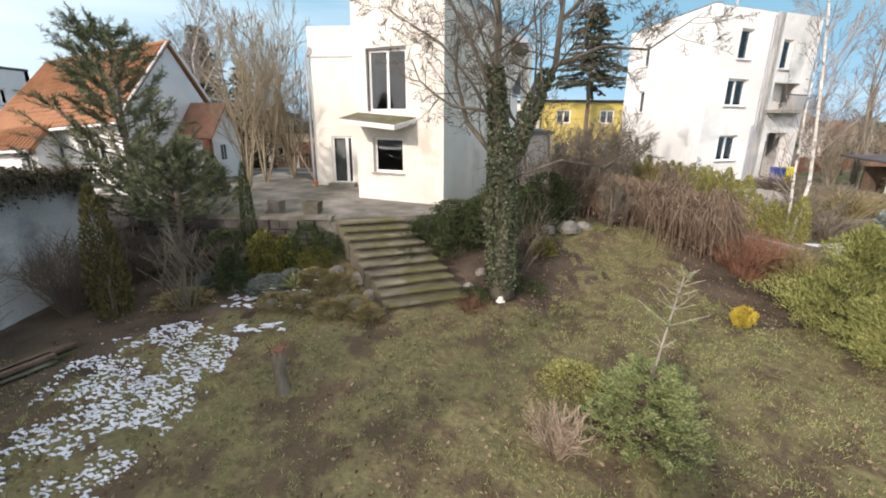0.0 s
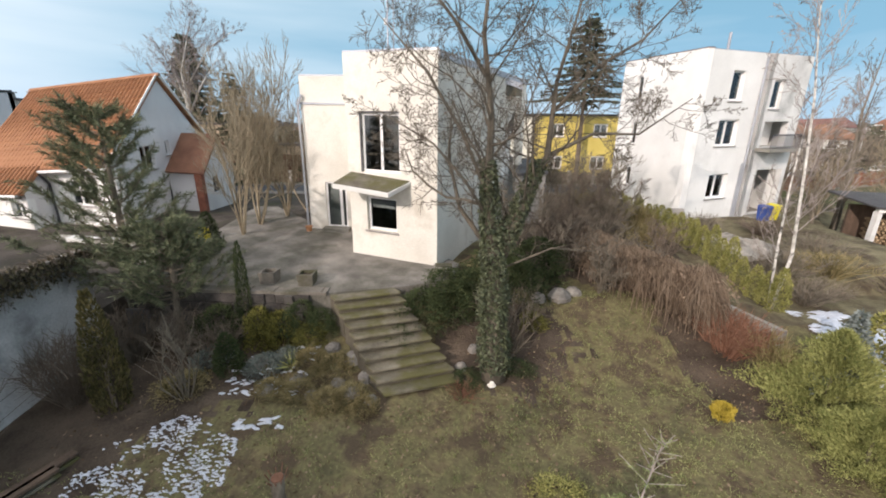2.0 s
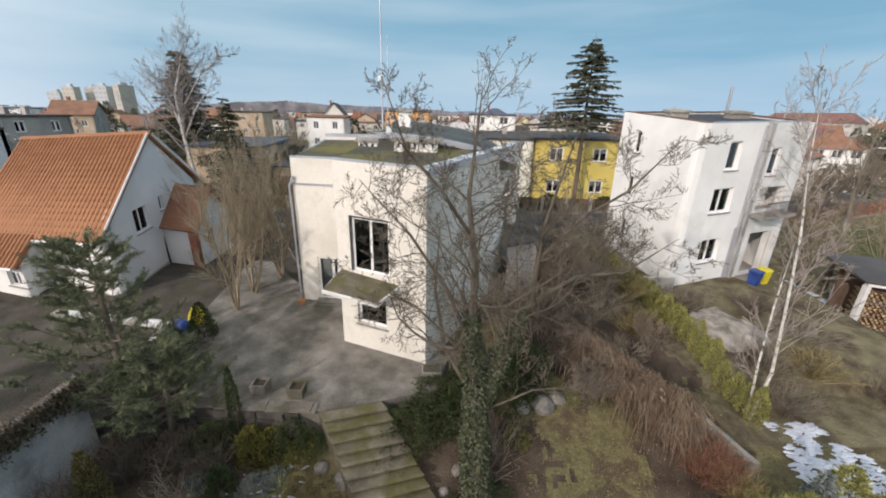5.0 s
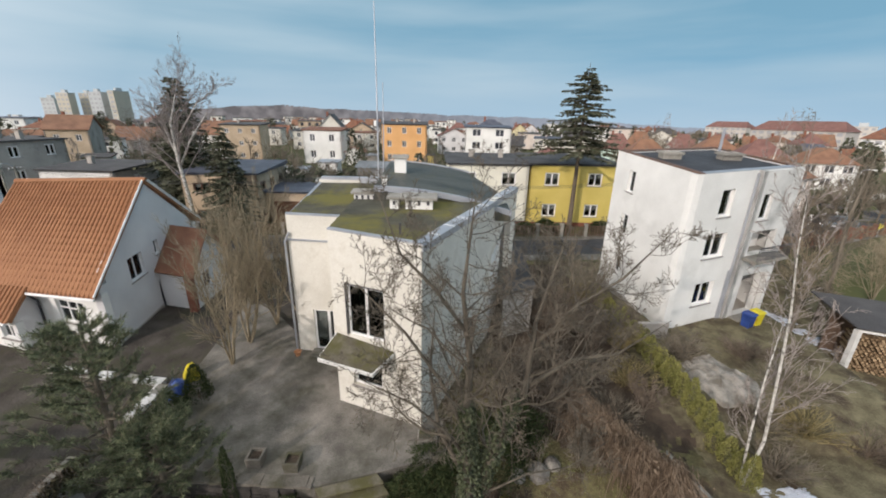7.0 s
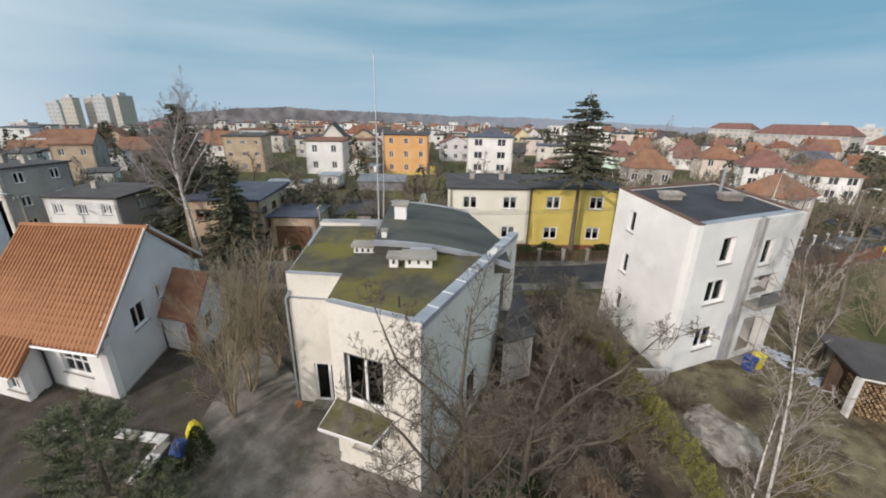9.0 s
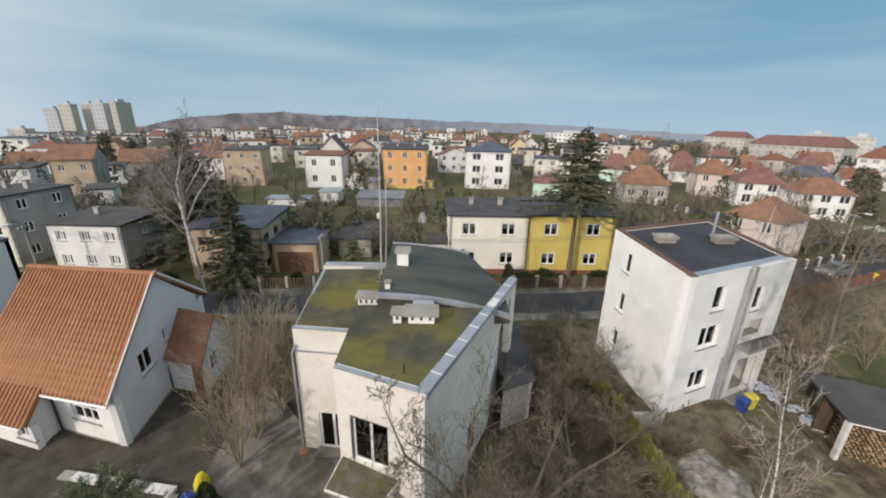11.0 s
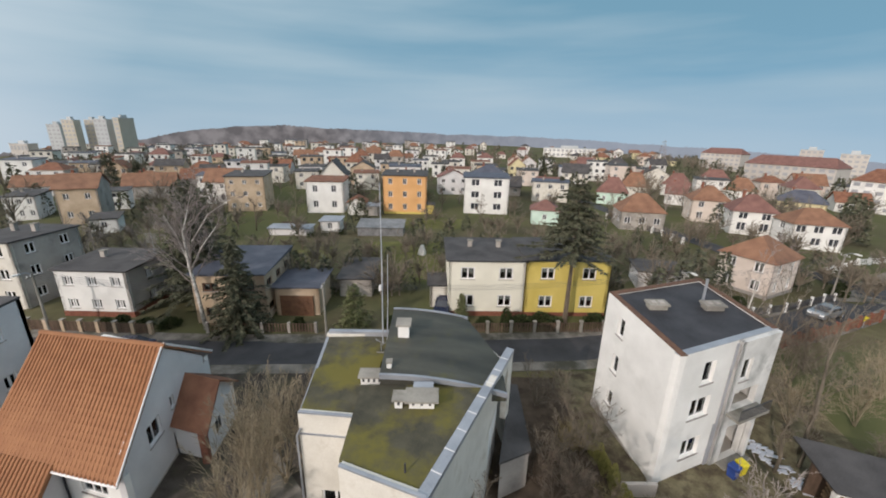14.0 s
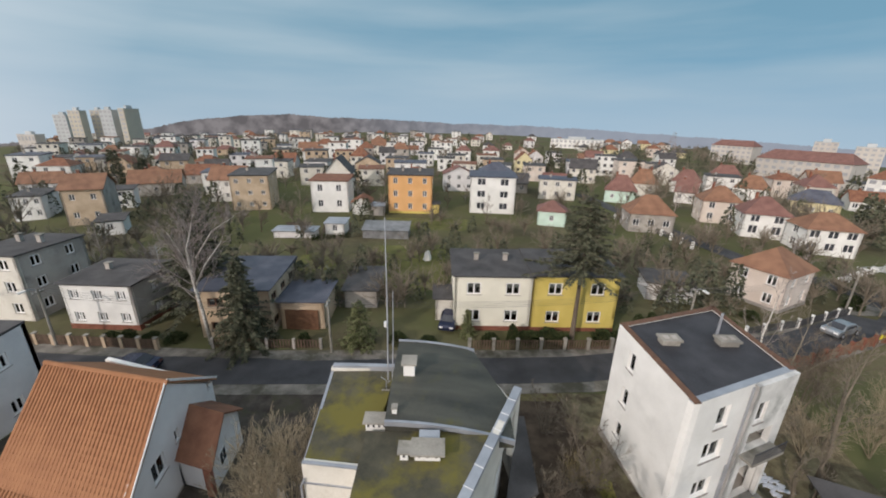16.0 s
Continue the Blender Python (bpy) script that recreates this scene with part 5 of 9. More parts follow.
# ---- hills and haze far off ----
def backdrop():
    mt = bpy.data.materials.new("hazy_hills_glow")
    mt.use_nodes = True
    n, l = mt.node_tree.nodes, mt.node_tree.links
    n.remove(n["Principled BSDF"])
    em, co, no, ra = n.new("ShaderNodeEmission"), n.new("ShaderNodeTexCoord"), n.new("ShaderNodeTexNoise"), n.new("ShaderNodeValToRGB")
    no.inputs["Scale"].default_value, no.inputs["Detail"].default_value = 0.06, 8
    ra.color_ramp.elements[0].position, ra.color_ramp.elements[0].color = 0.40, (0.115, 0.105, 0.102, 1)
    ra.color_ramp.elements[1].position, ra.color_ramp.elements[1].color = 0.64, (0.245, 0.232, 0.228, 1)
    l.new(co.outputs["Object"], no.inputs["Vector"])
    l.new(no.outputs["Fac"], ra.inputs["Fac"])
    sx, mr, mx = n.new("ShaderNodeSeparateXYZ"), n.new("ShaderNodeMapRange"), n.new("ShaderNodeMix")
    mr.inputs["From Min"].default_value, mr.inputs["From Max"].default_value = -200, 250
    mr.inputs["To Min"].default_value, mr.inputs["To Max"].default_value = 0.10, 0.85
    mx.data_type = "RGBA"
    mx.inputs[7].default_value = (0.34, 0.40, 0.475, 1)  # pale haze painted into the hill colour, thicker towards one side
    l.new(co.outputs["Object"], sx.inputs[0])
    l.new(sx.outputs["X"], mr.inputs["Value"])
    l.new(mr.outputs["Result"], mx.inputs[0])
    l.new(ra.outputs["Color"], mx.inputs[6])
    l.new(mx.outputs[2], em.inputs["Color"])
    # the hills glow in their own colour instead of being sunlit
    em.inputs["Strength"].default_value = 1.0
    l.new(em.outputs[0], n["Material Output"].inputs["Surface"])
    g = Geo()
    vs, fs = [], []
    N = 1500
    for i in range(N + 1):
        b = radians(-75 + 150 * i / N)
        r = 700
        deg = math.degrees(b)
        hill = float(np.interp(deg, [-75, -49, -43, -38, -32, -27, -21, -15, -7, 1, 17, 27, 48, 75], [-50, -50, -49, -43, -30, -25, -24, -29, -32, -36, -36, -38, -37, -37]))
        top = hill + 1.6 * noise.noise((i * 0.04, 0, 0)) + 1.8 * noise.noise((i * 0.35, 3, 0)) + 2.2 * max(0.0, noise.noise((i * 0.06, 9, 0))) * noise.noise((i * 1.9, 8, 0))
        for z in (-90, top):
            vs.append((r * math.sin(b), r * math.cos(b), z))
    for i in range(N):
        fs.append((2 * i, 2 * i + 2, 2 * i + 3, 2 * i + 1))
    g.add(vs, fs)
    return thing("backdrop", label="distant wooded hills with pale haze painted in", category="backdrop", kind="structure", geo=g, mat=mt)


backdrop()

RED_BOARD = material("reddish_brown_boards", (0.13, 0.06, 0.035), (0.24, 0.12, 0.075), 3.0, 0.85, 0.3, 8)
# ---- garden masonry ----
STAIR_LO = (Vector((-1.18, 7.38, -0.86)), Vector((0.89, 7.86, -0.74)))
STAIR_HI = (Vector((-3.09, 9.62, 1.06)), Vector((-1.22, 10.10, 1.10)))


# riser tone, darker than the treads
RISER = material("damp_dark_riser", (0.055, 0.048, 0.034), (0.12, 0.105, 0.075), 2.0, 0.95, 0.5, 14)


def stairs():
    t = thing("garden_steps", (-0.2, 7.6, -0.9), "wide flight of mossy concrete garden steps up to the patio", "stairs")
    n = 10
    back = (STAIR_HI[0] - STAIR_LO[0]) / n
    for i in range(n):
        a = STAIR_LO[0].lerp(STAIR_HI[0], i / n)
        b = STAIR_LO[1].lerp(STAIR_HI[1], i / n)
        rise = (STAIR_HI[0].z - STAIR_LO[0].z) / n
        s = Vector((back.x, back.y, 0)) * 1.18
        rr = random.Random(i)
        j = [Vector((rr.uniform(-0.03, 0.03), rr.uniform(-0.02, 0.02), rr.uniform(-0.012, 0.012))) for _ in range(4)]
        top = [a + j[0], b + j[1], b + s + j[2], a + s + j[3]]
        top = [Vector((p.x, p.y, p.z + rise)) for p in top]
        # thin tread slab with a rounded nose over a set-back riser
        nose = (Vector((back.x, back.y, 0)).normalized()) * -0.05
        g = Geo()
        up = Vector((0, 0, 1))
        vs = [top[0], top[1], top[2], top[3]] + [p - up * 0.085 for p in top] + [top[0] + nose - up * 0.02, top[1] + nose - up * 0.02, top[0] + nose - up * 0.07, top[1] + nose - up * 0.07]
        g.add(vs, [(0, 1, 2, 3), (7, 6, 5, 4), (8, 9, 1, 0), (10, 11, 9, 8), (4, 5, 11, 10), (1, 5, 6, 2), (2, 6, 7, 3), (3, 7, 4, 0), (0, 4, 10, 8), (1, 9, 11, 5)])
        st = part("step", g, STEP_STONE, t)
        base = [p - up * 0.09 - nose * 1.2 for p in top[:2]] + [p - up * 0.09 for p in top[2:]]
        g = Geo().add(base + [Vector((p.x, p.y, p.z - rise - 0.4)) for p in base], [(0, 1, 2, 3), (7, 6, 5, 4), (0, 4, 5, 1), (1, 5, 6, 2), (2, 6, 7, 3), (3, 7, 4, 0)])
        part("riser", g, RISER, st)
    return t


stairs()
PATIO = [(-9.7, 9.95), (-3.12, 9.66), (-1.24, 10.14), (0.6, 10.7), (1.0, 12.3), (-2.9, 17.0), (-6.1, 17.3), (-9.2, 20.5), (-10.4, 20.5)]
patio = thing("patio", (-5, 13, 1.1), "weathered grey concrete patio with moss and stains", "patio", kind="structure")
part("slab", Geo().prism(PATIO, 0.2, 1.12), PAVING, patio)


def edge_stones():
    """Coping slabs along the patio's front edge, and the rough retaining wall of stones below it."""
    w = thing("retaining_wall", (-6.4, 9.8, -0.8), "rough stone retaining wall below the patio, shade painted into its colour", "wall", kind="structure")
    part("core", Geo().box(-9.7, -3.9, 9.86, 10.0, -1.2, 0.2), RENDER_GREY, w)
    rr = random.Random(3)
    x = -9.7
    while x < -3.3:
        L = min(rr.uniform(0.55, 0.85), -3.2 - x)
        z = 1.125 + rr.uniform(-0.01, 0.02)
        y = 9.95 - 0.29 * (x + 9.7) / 6.58
        part("coping_slab", Geo().box(x + 0.012, x + L - 0.012, y - 0.1, y + 0.28, z - 0.07, z + 0.03), CONCRETE_DARK, w)
        x += L
    for row in range(7):
        x = -9.7 + rr.uniform(0, 0.2)
        while x < -4.0:
            L = rr.uniform(0.26, 0.52)
            y = 9.88 - 0.29 * (x + 9.7) / 6.58
            if not (-9.6 < x + L / 2 < -8.9 and row < 5):
                z0 = -1.0 + row * 0.295
                k = rr.uniform(0.0, 0.07)
                q = [rr.uniform(-0.02, 0.02) for _ in range(8)]
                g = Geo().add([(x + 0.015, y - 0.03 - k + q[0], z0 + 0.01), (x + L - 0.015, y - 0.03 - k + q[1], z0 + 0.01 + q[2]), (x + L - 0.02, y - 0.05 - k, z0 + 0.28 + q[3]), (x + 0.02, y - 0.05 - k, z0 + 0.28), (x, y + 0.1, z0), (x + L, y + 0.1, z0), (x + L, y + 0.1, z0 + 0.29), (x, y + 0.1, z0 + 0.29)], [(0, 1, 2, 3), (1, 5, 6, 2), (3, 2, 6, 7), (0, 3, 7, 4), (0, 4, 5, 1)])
                part("stone", g, SHADED_ROCK, w)
            x += L
    # dark panel in place of the open doorway's inner shade
    part("cellar_door", Geo().box(-9.62, -8.9, 9.72, 9.78, -1.0, 0.48), DARK_TRIM, w, "dark panel standing in for the shaded cellar doorway")


edge_stones()


def planter(x, y):
    p = thing("planter", (x, y, 1.13), "square concrete planter with dark soil on the patio edge", "planter", "planters on the patio")
    g = Geo()
    o, i, h = 0.26, 0.19, 0.42
    vs = [(x + a * r * f, y + b * r * f, 1.13 + z) for r, z, f in ((o, 0, 0.86), (o, h, 1), (i, h, 1), (i, h - 0.1, 1)) for a, b in ((-1, -1), (1, -1), (1, 1), (-1, 1))]
    fs = [(3, 2, 1, 0)] + [(4 * k + j, 4 * k + (j + 1) % 4, 4 * k + 4 + (j + 1) % 4, 4 * k + 4 + j) for k in range(3) for j in range(4)]
    part("pot", g.add(vs, fs), CONCRETE_DARK, p)
    part("soil", Geo().box(x - i, x + i, y - i, y + i, 1.13 + h - 0.16, 1.13 + h - 0.095), SOIL, p)


planter(-4.02, 10.28)
planter(-5.3, 10.42)


def blob(x, y, z, r, h, seed, mat, name, label, category, k=14, group=""):
    """A lump of stone, soil or sand with an uneven outline."""
    rr = random.Random(seed)
    vs, fs = [], []
    rings = 5
    for a in range(rings):
        f = a / (rings - 1)
        for j in range(k):
            t = 2 * math.pi * j / k
            q = r * math.cos(f * math.pi / 2 * 0.97) * (1 + 0.25 * noise.noise((math.cos(t) * 1.3 + seed, math.sin(t) * 1.3, f * 2)))
            vs.append((x + q * math.cos(t), y + q * math.sin(t), z - 0.05 + h * math.sin(f * math.pi / 2) * (1 + 0.15 * noise.noise((t, f * 3, seed)))))
    for a in range(rings - 1):
        for j in range(k):
            fs.append((a * k + j, a * k + (j + 1) % k, (a + 1) * k + (j + 1) % k, (a + 1) * k + j))
    fs.append(tuple((rings - 1) * k + j for j in range(k)))
    fs.append(tuple(reversed(range(k))))
    return thing(name, label=label, category=category, group=group, geo=Geo().add(vs, fs), mat=mat)


blob(-3.95, 12.85, 1.12, 0.26, 0.13, 1, DARK_TRIM, "sack", "dark crumpled sack lying on the patio", "sack")
pot = thing("flower_pot", (-5.87, 15.95, 1.12), "small terracotta pot beside the garden door", "pot")
part("bowl", Geo().lathe([(0.10, 1.13), (0.15, 1.36), (0.17, 1.36), (0.17, 1.40), (0.13, 1.40), (0.12, 1.32)], 14, Matrix.Translation((-5.87, 15.95, 0))), TERRACOTTA, pot)
box = thing("planter_box", (0.35, 11.35, 1.12), "mossy concrete trough at the corner of the house", "planter")
part("trough", Geo().box(0.05, 0.75, 11.15, 11.6, 1.12, 1.42), CONCRETE, box)
part("moss", Geo().box(0.10, 0.70, 11.2, 11.55, 1.422, 1.46), MOSS_ROOF, box)
for i, (x, y, r) in enumerate([(-2.0, 7.6, 0.28), (-2.5, 7.9, 0.22), (-1.75, 8.1, 0.25), (-3.1, 7.5, 0.2), (-2.2, 8.6, 0.3), (-2.9, 8.9, 0.24), (-3.6, 8.0, 0.26), (-1.5, 7.35, 0.2), (-4.4, 7.7, 0.22), (-5.0, 8.6, 0.3), (4.3, 10.6, 0.4), (4.9, 10.9, 0.3), (3.6, 10.5, 0.28), (0.9, 8.4, 0.18), (1.3, 8.9, 0.2)]):
    blob(x, y, ground_z(x, y), r, r * 0.9, 20 + i, ROCK, "rock", "grey garden rock lying in the planted bank", "rock", 10, "rocks of the planted bank")


# neighbour's garage with the whitish side wall
def garage():
    g = thing("garage", (-13.5, 4, -1), "low neighbouring garage with a shade-greyed whitish wall and flat roof", "garage")
    a = Geo()
    wall_panel(a, (-10.0, -6.0), (-10.0, 9.3), -1.15, 2.42, 0.3)
    part("wall", a, RENDER_SHADED, g, "whitish garage wall with tree shade painted in")
    part("plinth", Geo().box(-10.3, -9.97, -6, 9.32, -1.9, -1.152), DARK_TRIM, g)
    b = Geo()
    wall_panel(b, (-10.31, 9.29), (-17, 9.29), 0.0, 2.42, 0.3)
    part("wall", b, RENDER_SHADED, g)
    part("roof", Geo().box(-17, -9.95, -6, 9.35, 2.423, 2.52), YARD, g, "flat garage roof under brown earth and leaves")
    part("edge", Geo().box(-10.12, -9.9, -6.02, 9.37, 2.523, 2.60), CONCRETE, g)


garage()


def wall_creeper():
    """Dark bare vines and dead leaves that hang over the top of the garage wall."""
    t = thing("hanging_creeper", (-9.9, 5, 2.0), "dark brown leafless creeper hanging over the garage wall", "creeper")
    rng = random.Random(75)
    g, pos, way = Geo(), [], []
    for i in range(900):
        y = rng.uniform(-3.0, 9.2)
        x, z, drop = -9.93 + rng.uniform(-0.25, 0.12), 2.56 + rng.uniform(-0.05, 0.18), rng.uniform(0.15, 0.8)
        e = rng.gauss(0, 0.25)
        g.tube([(x, y, z), (-9.80 + rng.uniform(0, 0.12), y + e * 0.5, z - drop * 0.4), (-9.82 + rng.uniform(0, 0.12), y + e, z - drop)], [0.010, 0.009, 0.005], 3, cap=False)
        for k in range(7):
            pos.append((-9.84 + rng.uniform(-0.1, 0.16), y + e + rng.gauss(0, 0.12), z - drop * rng.random()))
            way.append((rng.uniform(0.1, 0.8), rng.gauss(0, 0.5), -0.6 + rng.gauss(0, 0.4)))
    part("vine_cover", g, BARK_DARK, t, kind="stuff")
    nr = np.random.default_rng(76)
    part("leaf_cover", spray_mesh(pos, way, nr.uniform(0.06, 0.13, len(pos)), nr.uniform(0.02, 0.04, len(pos)), "dead_leaves", material("dark_dead_leaves", (0.035, 0.03, 0.02), (0.10, 0.085, 0.05), 2.0, 0.9, 0.0, island=0.7, spec=0.1), rng=nr), None, t, kind="stuff")


boards = thing("board_stack", (-7.8, 4.9, -1.3), "stack of dark mossy boards lying at the wall", "boards")
for k in range(4):
    for j in range(2):
        part("board", Geo().box(-0.9, 0.9, -0.11, 0.11, 0, 0.06, pose(-8.0 + 0.03 * k, 4.6 + j * 0.42, -1.3 + k * 0.12, 0, 0, 62 + 3 * k)), FENCE_WOOD if k % 2 else STEP_STONE, boards)

# low wall along the hedge
lw = thing("garden_wall", (9.9, 11.6, 0.0), "low grey concrete garden wall beside the thuja hedge", "wall", kind="structure")
g = Geo()
wall_panel(g, (10.25, 8.6), (8.9, 13.6), -0.9, 0.55, 0.16)
part("wall", g, CONCRETE, lw)


def rubble():
    """A low uneven patch of pale rubble and sand with a frayed edge."""
    rr = random.Random(78)
    g = Geo()
    n, k = 7, 40
    vs, fs = [(13.6, 14.9, ground_z(13.6, 14.9) + 0.3)], []
    for i in range(1, n + 1):
        for j in range(k):
            a = 2 * math.pi * j / k
            r = (1.75 + 0.6 * noise.noise((math.cos(a) * 1.5, math.sin(a) * 1.5, 4)) + 0.25 * noise.noise((math.cos(a) * 6, math.sin(a) * 6, 9))) * i / n
            x, y = 13.6 + r * math.cos(a) * 0.85, 14.9 + r * math.sin(a) * 1.1
            vs.append((x, y, ground_z(x, y) + 0.3 * (1 - (i / n) ** 2) + 0.13 * noise.noise((x * 2.2, y * 2.2, 1)) + 0.07 * noise.noise((x * 7, y * 7, 2)) - (0.14 if i == n else 0)))
    fs += [(0, 1 + j, 1 + (j + 1) % k) for j in range(k)]
    fs += [(1 + i * k + j, 1 + (i + 1) * k + j, 1 + (i + 1) * k + (j + 1) % k, 1 + i * k + (j + 1) % k) for i in range(n - 1) for j in range(k)]
    g.add(vs, fs)
    thing("sand_mound", label="low uneven mound of pale sand and rubble", category="sand", geo=g, mat=material("pale_sand", (0.20, 0.18, 0.155), (0.40, 0.365, 0.32), 2.2, 0.95, 0.9, 9, third=(0.15, 0.13, 0.105), cut=0.56, thscale=1.4))


rubble()
gw = thing("cellar_wall", (11.7, 19.2, 0.8), "low dark wall beside the white house", "wall")
part("wall", Geo().box(10.9, 12.9, 18.0, 18.2, 0.3, 1.75), RENDER_GREY, gw)


def bin_(x, y, z, turn, mat, label):
    t = thing("waste_bin", (x, y, z), label, "bin")
    m = pose(x, y, z, 0, 0, turn)
    q = [(-0.19, -0.19, 0.0), (0.19, -0.19, 0.0), (0.19, 0.19, 0.0), (-0.19, 0.19, 0.0), (-0.25, -0.26, 0.92), (0.25, -0.26, 0.92), (0.25, 0.26, 0.92), (-0.25, 0.26, 0.92)]
    part("body", Geo().add([m @ Vector(p) for p in q], [(3, 2, 1, 0), (4, 5, 6, 7), (0, 1, 5, 4), (1, 2, 6, 5), (2, 3, 7, 6), (3, 0, 4, 7)]), mat, t)
    q = [(-0.28, -0.30, 0.925), (0.28, -0.30, 0.925), (0.28, 0.29, 0.925), (-0.28, 0.29, 0.925), (-0.22, -0.22, 1.0), (0.22, -0.22, 1.0), (0.22, 0.24, 1.03), (-0.22, 0.24, 1.03)]
    part("lid", Geo().add([m @ Vector(p) for p in q], [(3, 2, 1, 0), (4, 5, 6, 7), (0, 1, 5, 4), (1, 2, 6, 5), (2, 3, 7, 6), (3, 0, 4, 7)]), mat, t)


bin_(18.25, 19.35, 0.75, 22, PLASTIC_BLUE, "blue plastic waste bin beside the entrance")
bin_(18.9, 19.6, 0.75, 18, PLASTIC_YELLOW, "yellow plastic waste bin beside the entrance")
blob(-9.95, 13.5, 1.1, 0.42, 0.75, 91, PLASTIC_BLUE, "rubbish_sack", "full crumpled blue rubbish sack at the side of the patio", "sack")
blob(-9.85, 14.35, 1.1, 0.34, 0.85, 92, PLASTIC_YELLOW, "rubbish_sack", "full crumpled yellow rubbish sack at the side of the patio", "sack")
low = thing("low_wall", (-13.6, 14.4, 0.7), "low white rendered wall with worn concrete blocks on top", "wall")
wall_a, wall_b, wall_c = Vector((-16.6, 14.72, 0)), Vector((-11.0, 14.0, 0)), Vector((-11.1, 12.3, 0))
g = Geo()
wall_panel(g, wall_a, wall_b, 0.4, 1.05, 0.28)
wall_panel(g, wall_c, wall_b, 0.4, 1.05, 0.28)
part("wall", g, RENDER_DIRTY, low)
rr = random.Random(12)
for a_end, b_end, n in ((wall_a, wall_b, 9), (wall_b, wall_c, 3)):
    run = (b_end - a_end).normalized()
    ang = math.degrees(math.atan2(run.y, run.x))
    step_len = (b_end - a_end).length / n
    for i in range(n):
        q = a_end + run * (i + 0.5) * step_len
        part("cap_block", Geo().box(-step_len / 2 + 0.012, step_len / 2 - 0.012, -0.20, 0.20, 0.0, 0.11 + rr.uniform(0, 0.025), pose(q.x, q.y, 1.055, 0, 0, ang + rr.uniform(-1.5, 1.5)) @ pose(0, 0.14, 0)), RENDER_DIRTY if i % 3 else CONCRETE, low)


# wood shed
def wood_shed():
    s = thing("wood_shed", (24.5, 18.5, 0), "open shed full of split firewood with a dark roof", "shed")
    for x, y in ((22.55, 17.6), (26.8, 15.8)):
        part("post", Geo().box(x - 0.12, x + 0.12, y - 0.12, y + 0.12, -1.2, 1.85), RENDER_DIRTY, s)
    part("beam", Geo().slab([(22.4, 17.45, 2.02), (27.0, 15.5, 2.02), (27.1, 15.75, 2.02), (22.5, 17.7, 2.02)], 0.2), RENDER_WHITE, s)
    part("roof", Geo().slab([(22.2, 17.35, 2.10), (27.2, 15.2, 2.10), (28.4, 18.6, 2.5), (23.0, 21.0, 2.5)], 0.08), ROOF_DARK, s)
    part("back_wall", Geo().slab([(23.2, 19.6, 1.9), (27.6, 17.7, 1.9), (27.7, 17.9, 1.9), (23.3, 19.8, 1.9)], 2.6), FENCE_WOOD, s)
    rr = random.Random(5)
    d = Vector((4.4, -1.9, 0)).normalized()
    nrm = Vector((d.y, -d.x, 0))
    meshes = []
    for k in range(5):
        q = [rr.uniform(0.05, 0.09) for _ in range(6)]
        ring = [(math.cos(i * math.pi / 3) * q[i], math.sin(i * math.pi / 3) * q[i]) for i in range(6)]
        lg = Geo().add([Vector((a, y, b)) for y in (0, 0.9) for a, b in ring], [tuple(range(6)), tuple(range(11, 5, -1))] + [(i, 6 + i, 6 + (i + 1) % 6, (i + 1) % 6) for i in range(6)])
        meshes.append(lg.mesh("log", WOOD_END))
    ang = math.degrees(math.atan2(d.y, d.x))
    for row in range(15):
        for c in range(19):
            p = Vector((22.85, 17.75, 0)) + d * (c * 0.215 + (row % 2) * 0.1 + rr.uniform(-0.02, 0.02)) - nrm * (0.12 + rr.uniform(-0.05, 0.05))
            lo = part("log", rr.choice(meshes), None, s)
            lo.matrix_basis = pose(p.x, p.y, -0.72 + row * 0.145, 0, 0, ang) @ pose(0, 0, 0, 0, rr.uniform(0, 360), 0)


wood_shed()


# ---- fences, poles, wires, signs and cars of the street ----
def fence(points, gap, h, post_w, mat, infill, label, cap=None, rails=2):
    f = thing("fence", (*points[0], ground_z(*points[0])), label, "fence")
    for a, b in zip(points, points[1:]):
        L = math.dist(a, b)
        n = max(1, round(L / gap))
        d = Vector((b[0] - a[0], b[1] - a[1])).normalized()
        ang = math.degrees(math.atan2(d.y, d.x))
        for i in range(n + 1):
            x, y = a[0] + (b[0] - a[0]) * i / n, a[1] + (b[1] - a[1]) * i / n
            m = pose(x, y, ground_z(x, y), 0, 0, ang)
            p = part("post", Geo().box(-post_w / 2, post_w / 2, -post_w / 2, post_w / 2, -0.4, h, m), mat, f)
            if cap:
                part("cap", Geo().box(-post_w * 0.62, post_w * 0.62, -post_w * 0.62, post_w * 0.62, h + 0.002, h + 0.07, m), cap, p)
            if i < n:
                x2, y2 = a[0] + (b[0] - a[0]) * (i + 1) / n, a[1] + (b[1] - a[1]) * (i + 1) / n
                z, z2 = ground_z(x, y), ground_z(x2, y2)
                if rails:
                    for k in range(rails):
                        q = h * (0.25 + 0.6 * k / max(1, rails - 1))
                        part("rail", Geo().tube([(x, y, z + q), (x2, y2, z2 + q)], [0.035, 0.035], 4), infill, f)
                    mm = 9
                    for s in range(mm):
                        u = (s + 0.5) / mm
                        xx, yy, zz = x + (x2 - x) * u, y + (y2 - y) * u, z + (z2 - z) * u
                        part("slat", Geo().box(-0.07, 0.07, -0.015, 0.015, 0.1, h * 0.92, pose(xx, yy - 0.05, zz, 0, 0, ang)), infill, f)
    return f


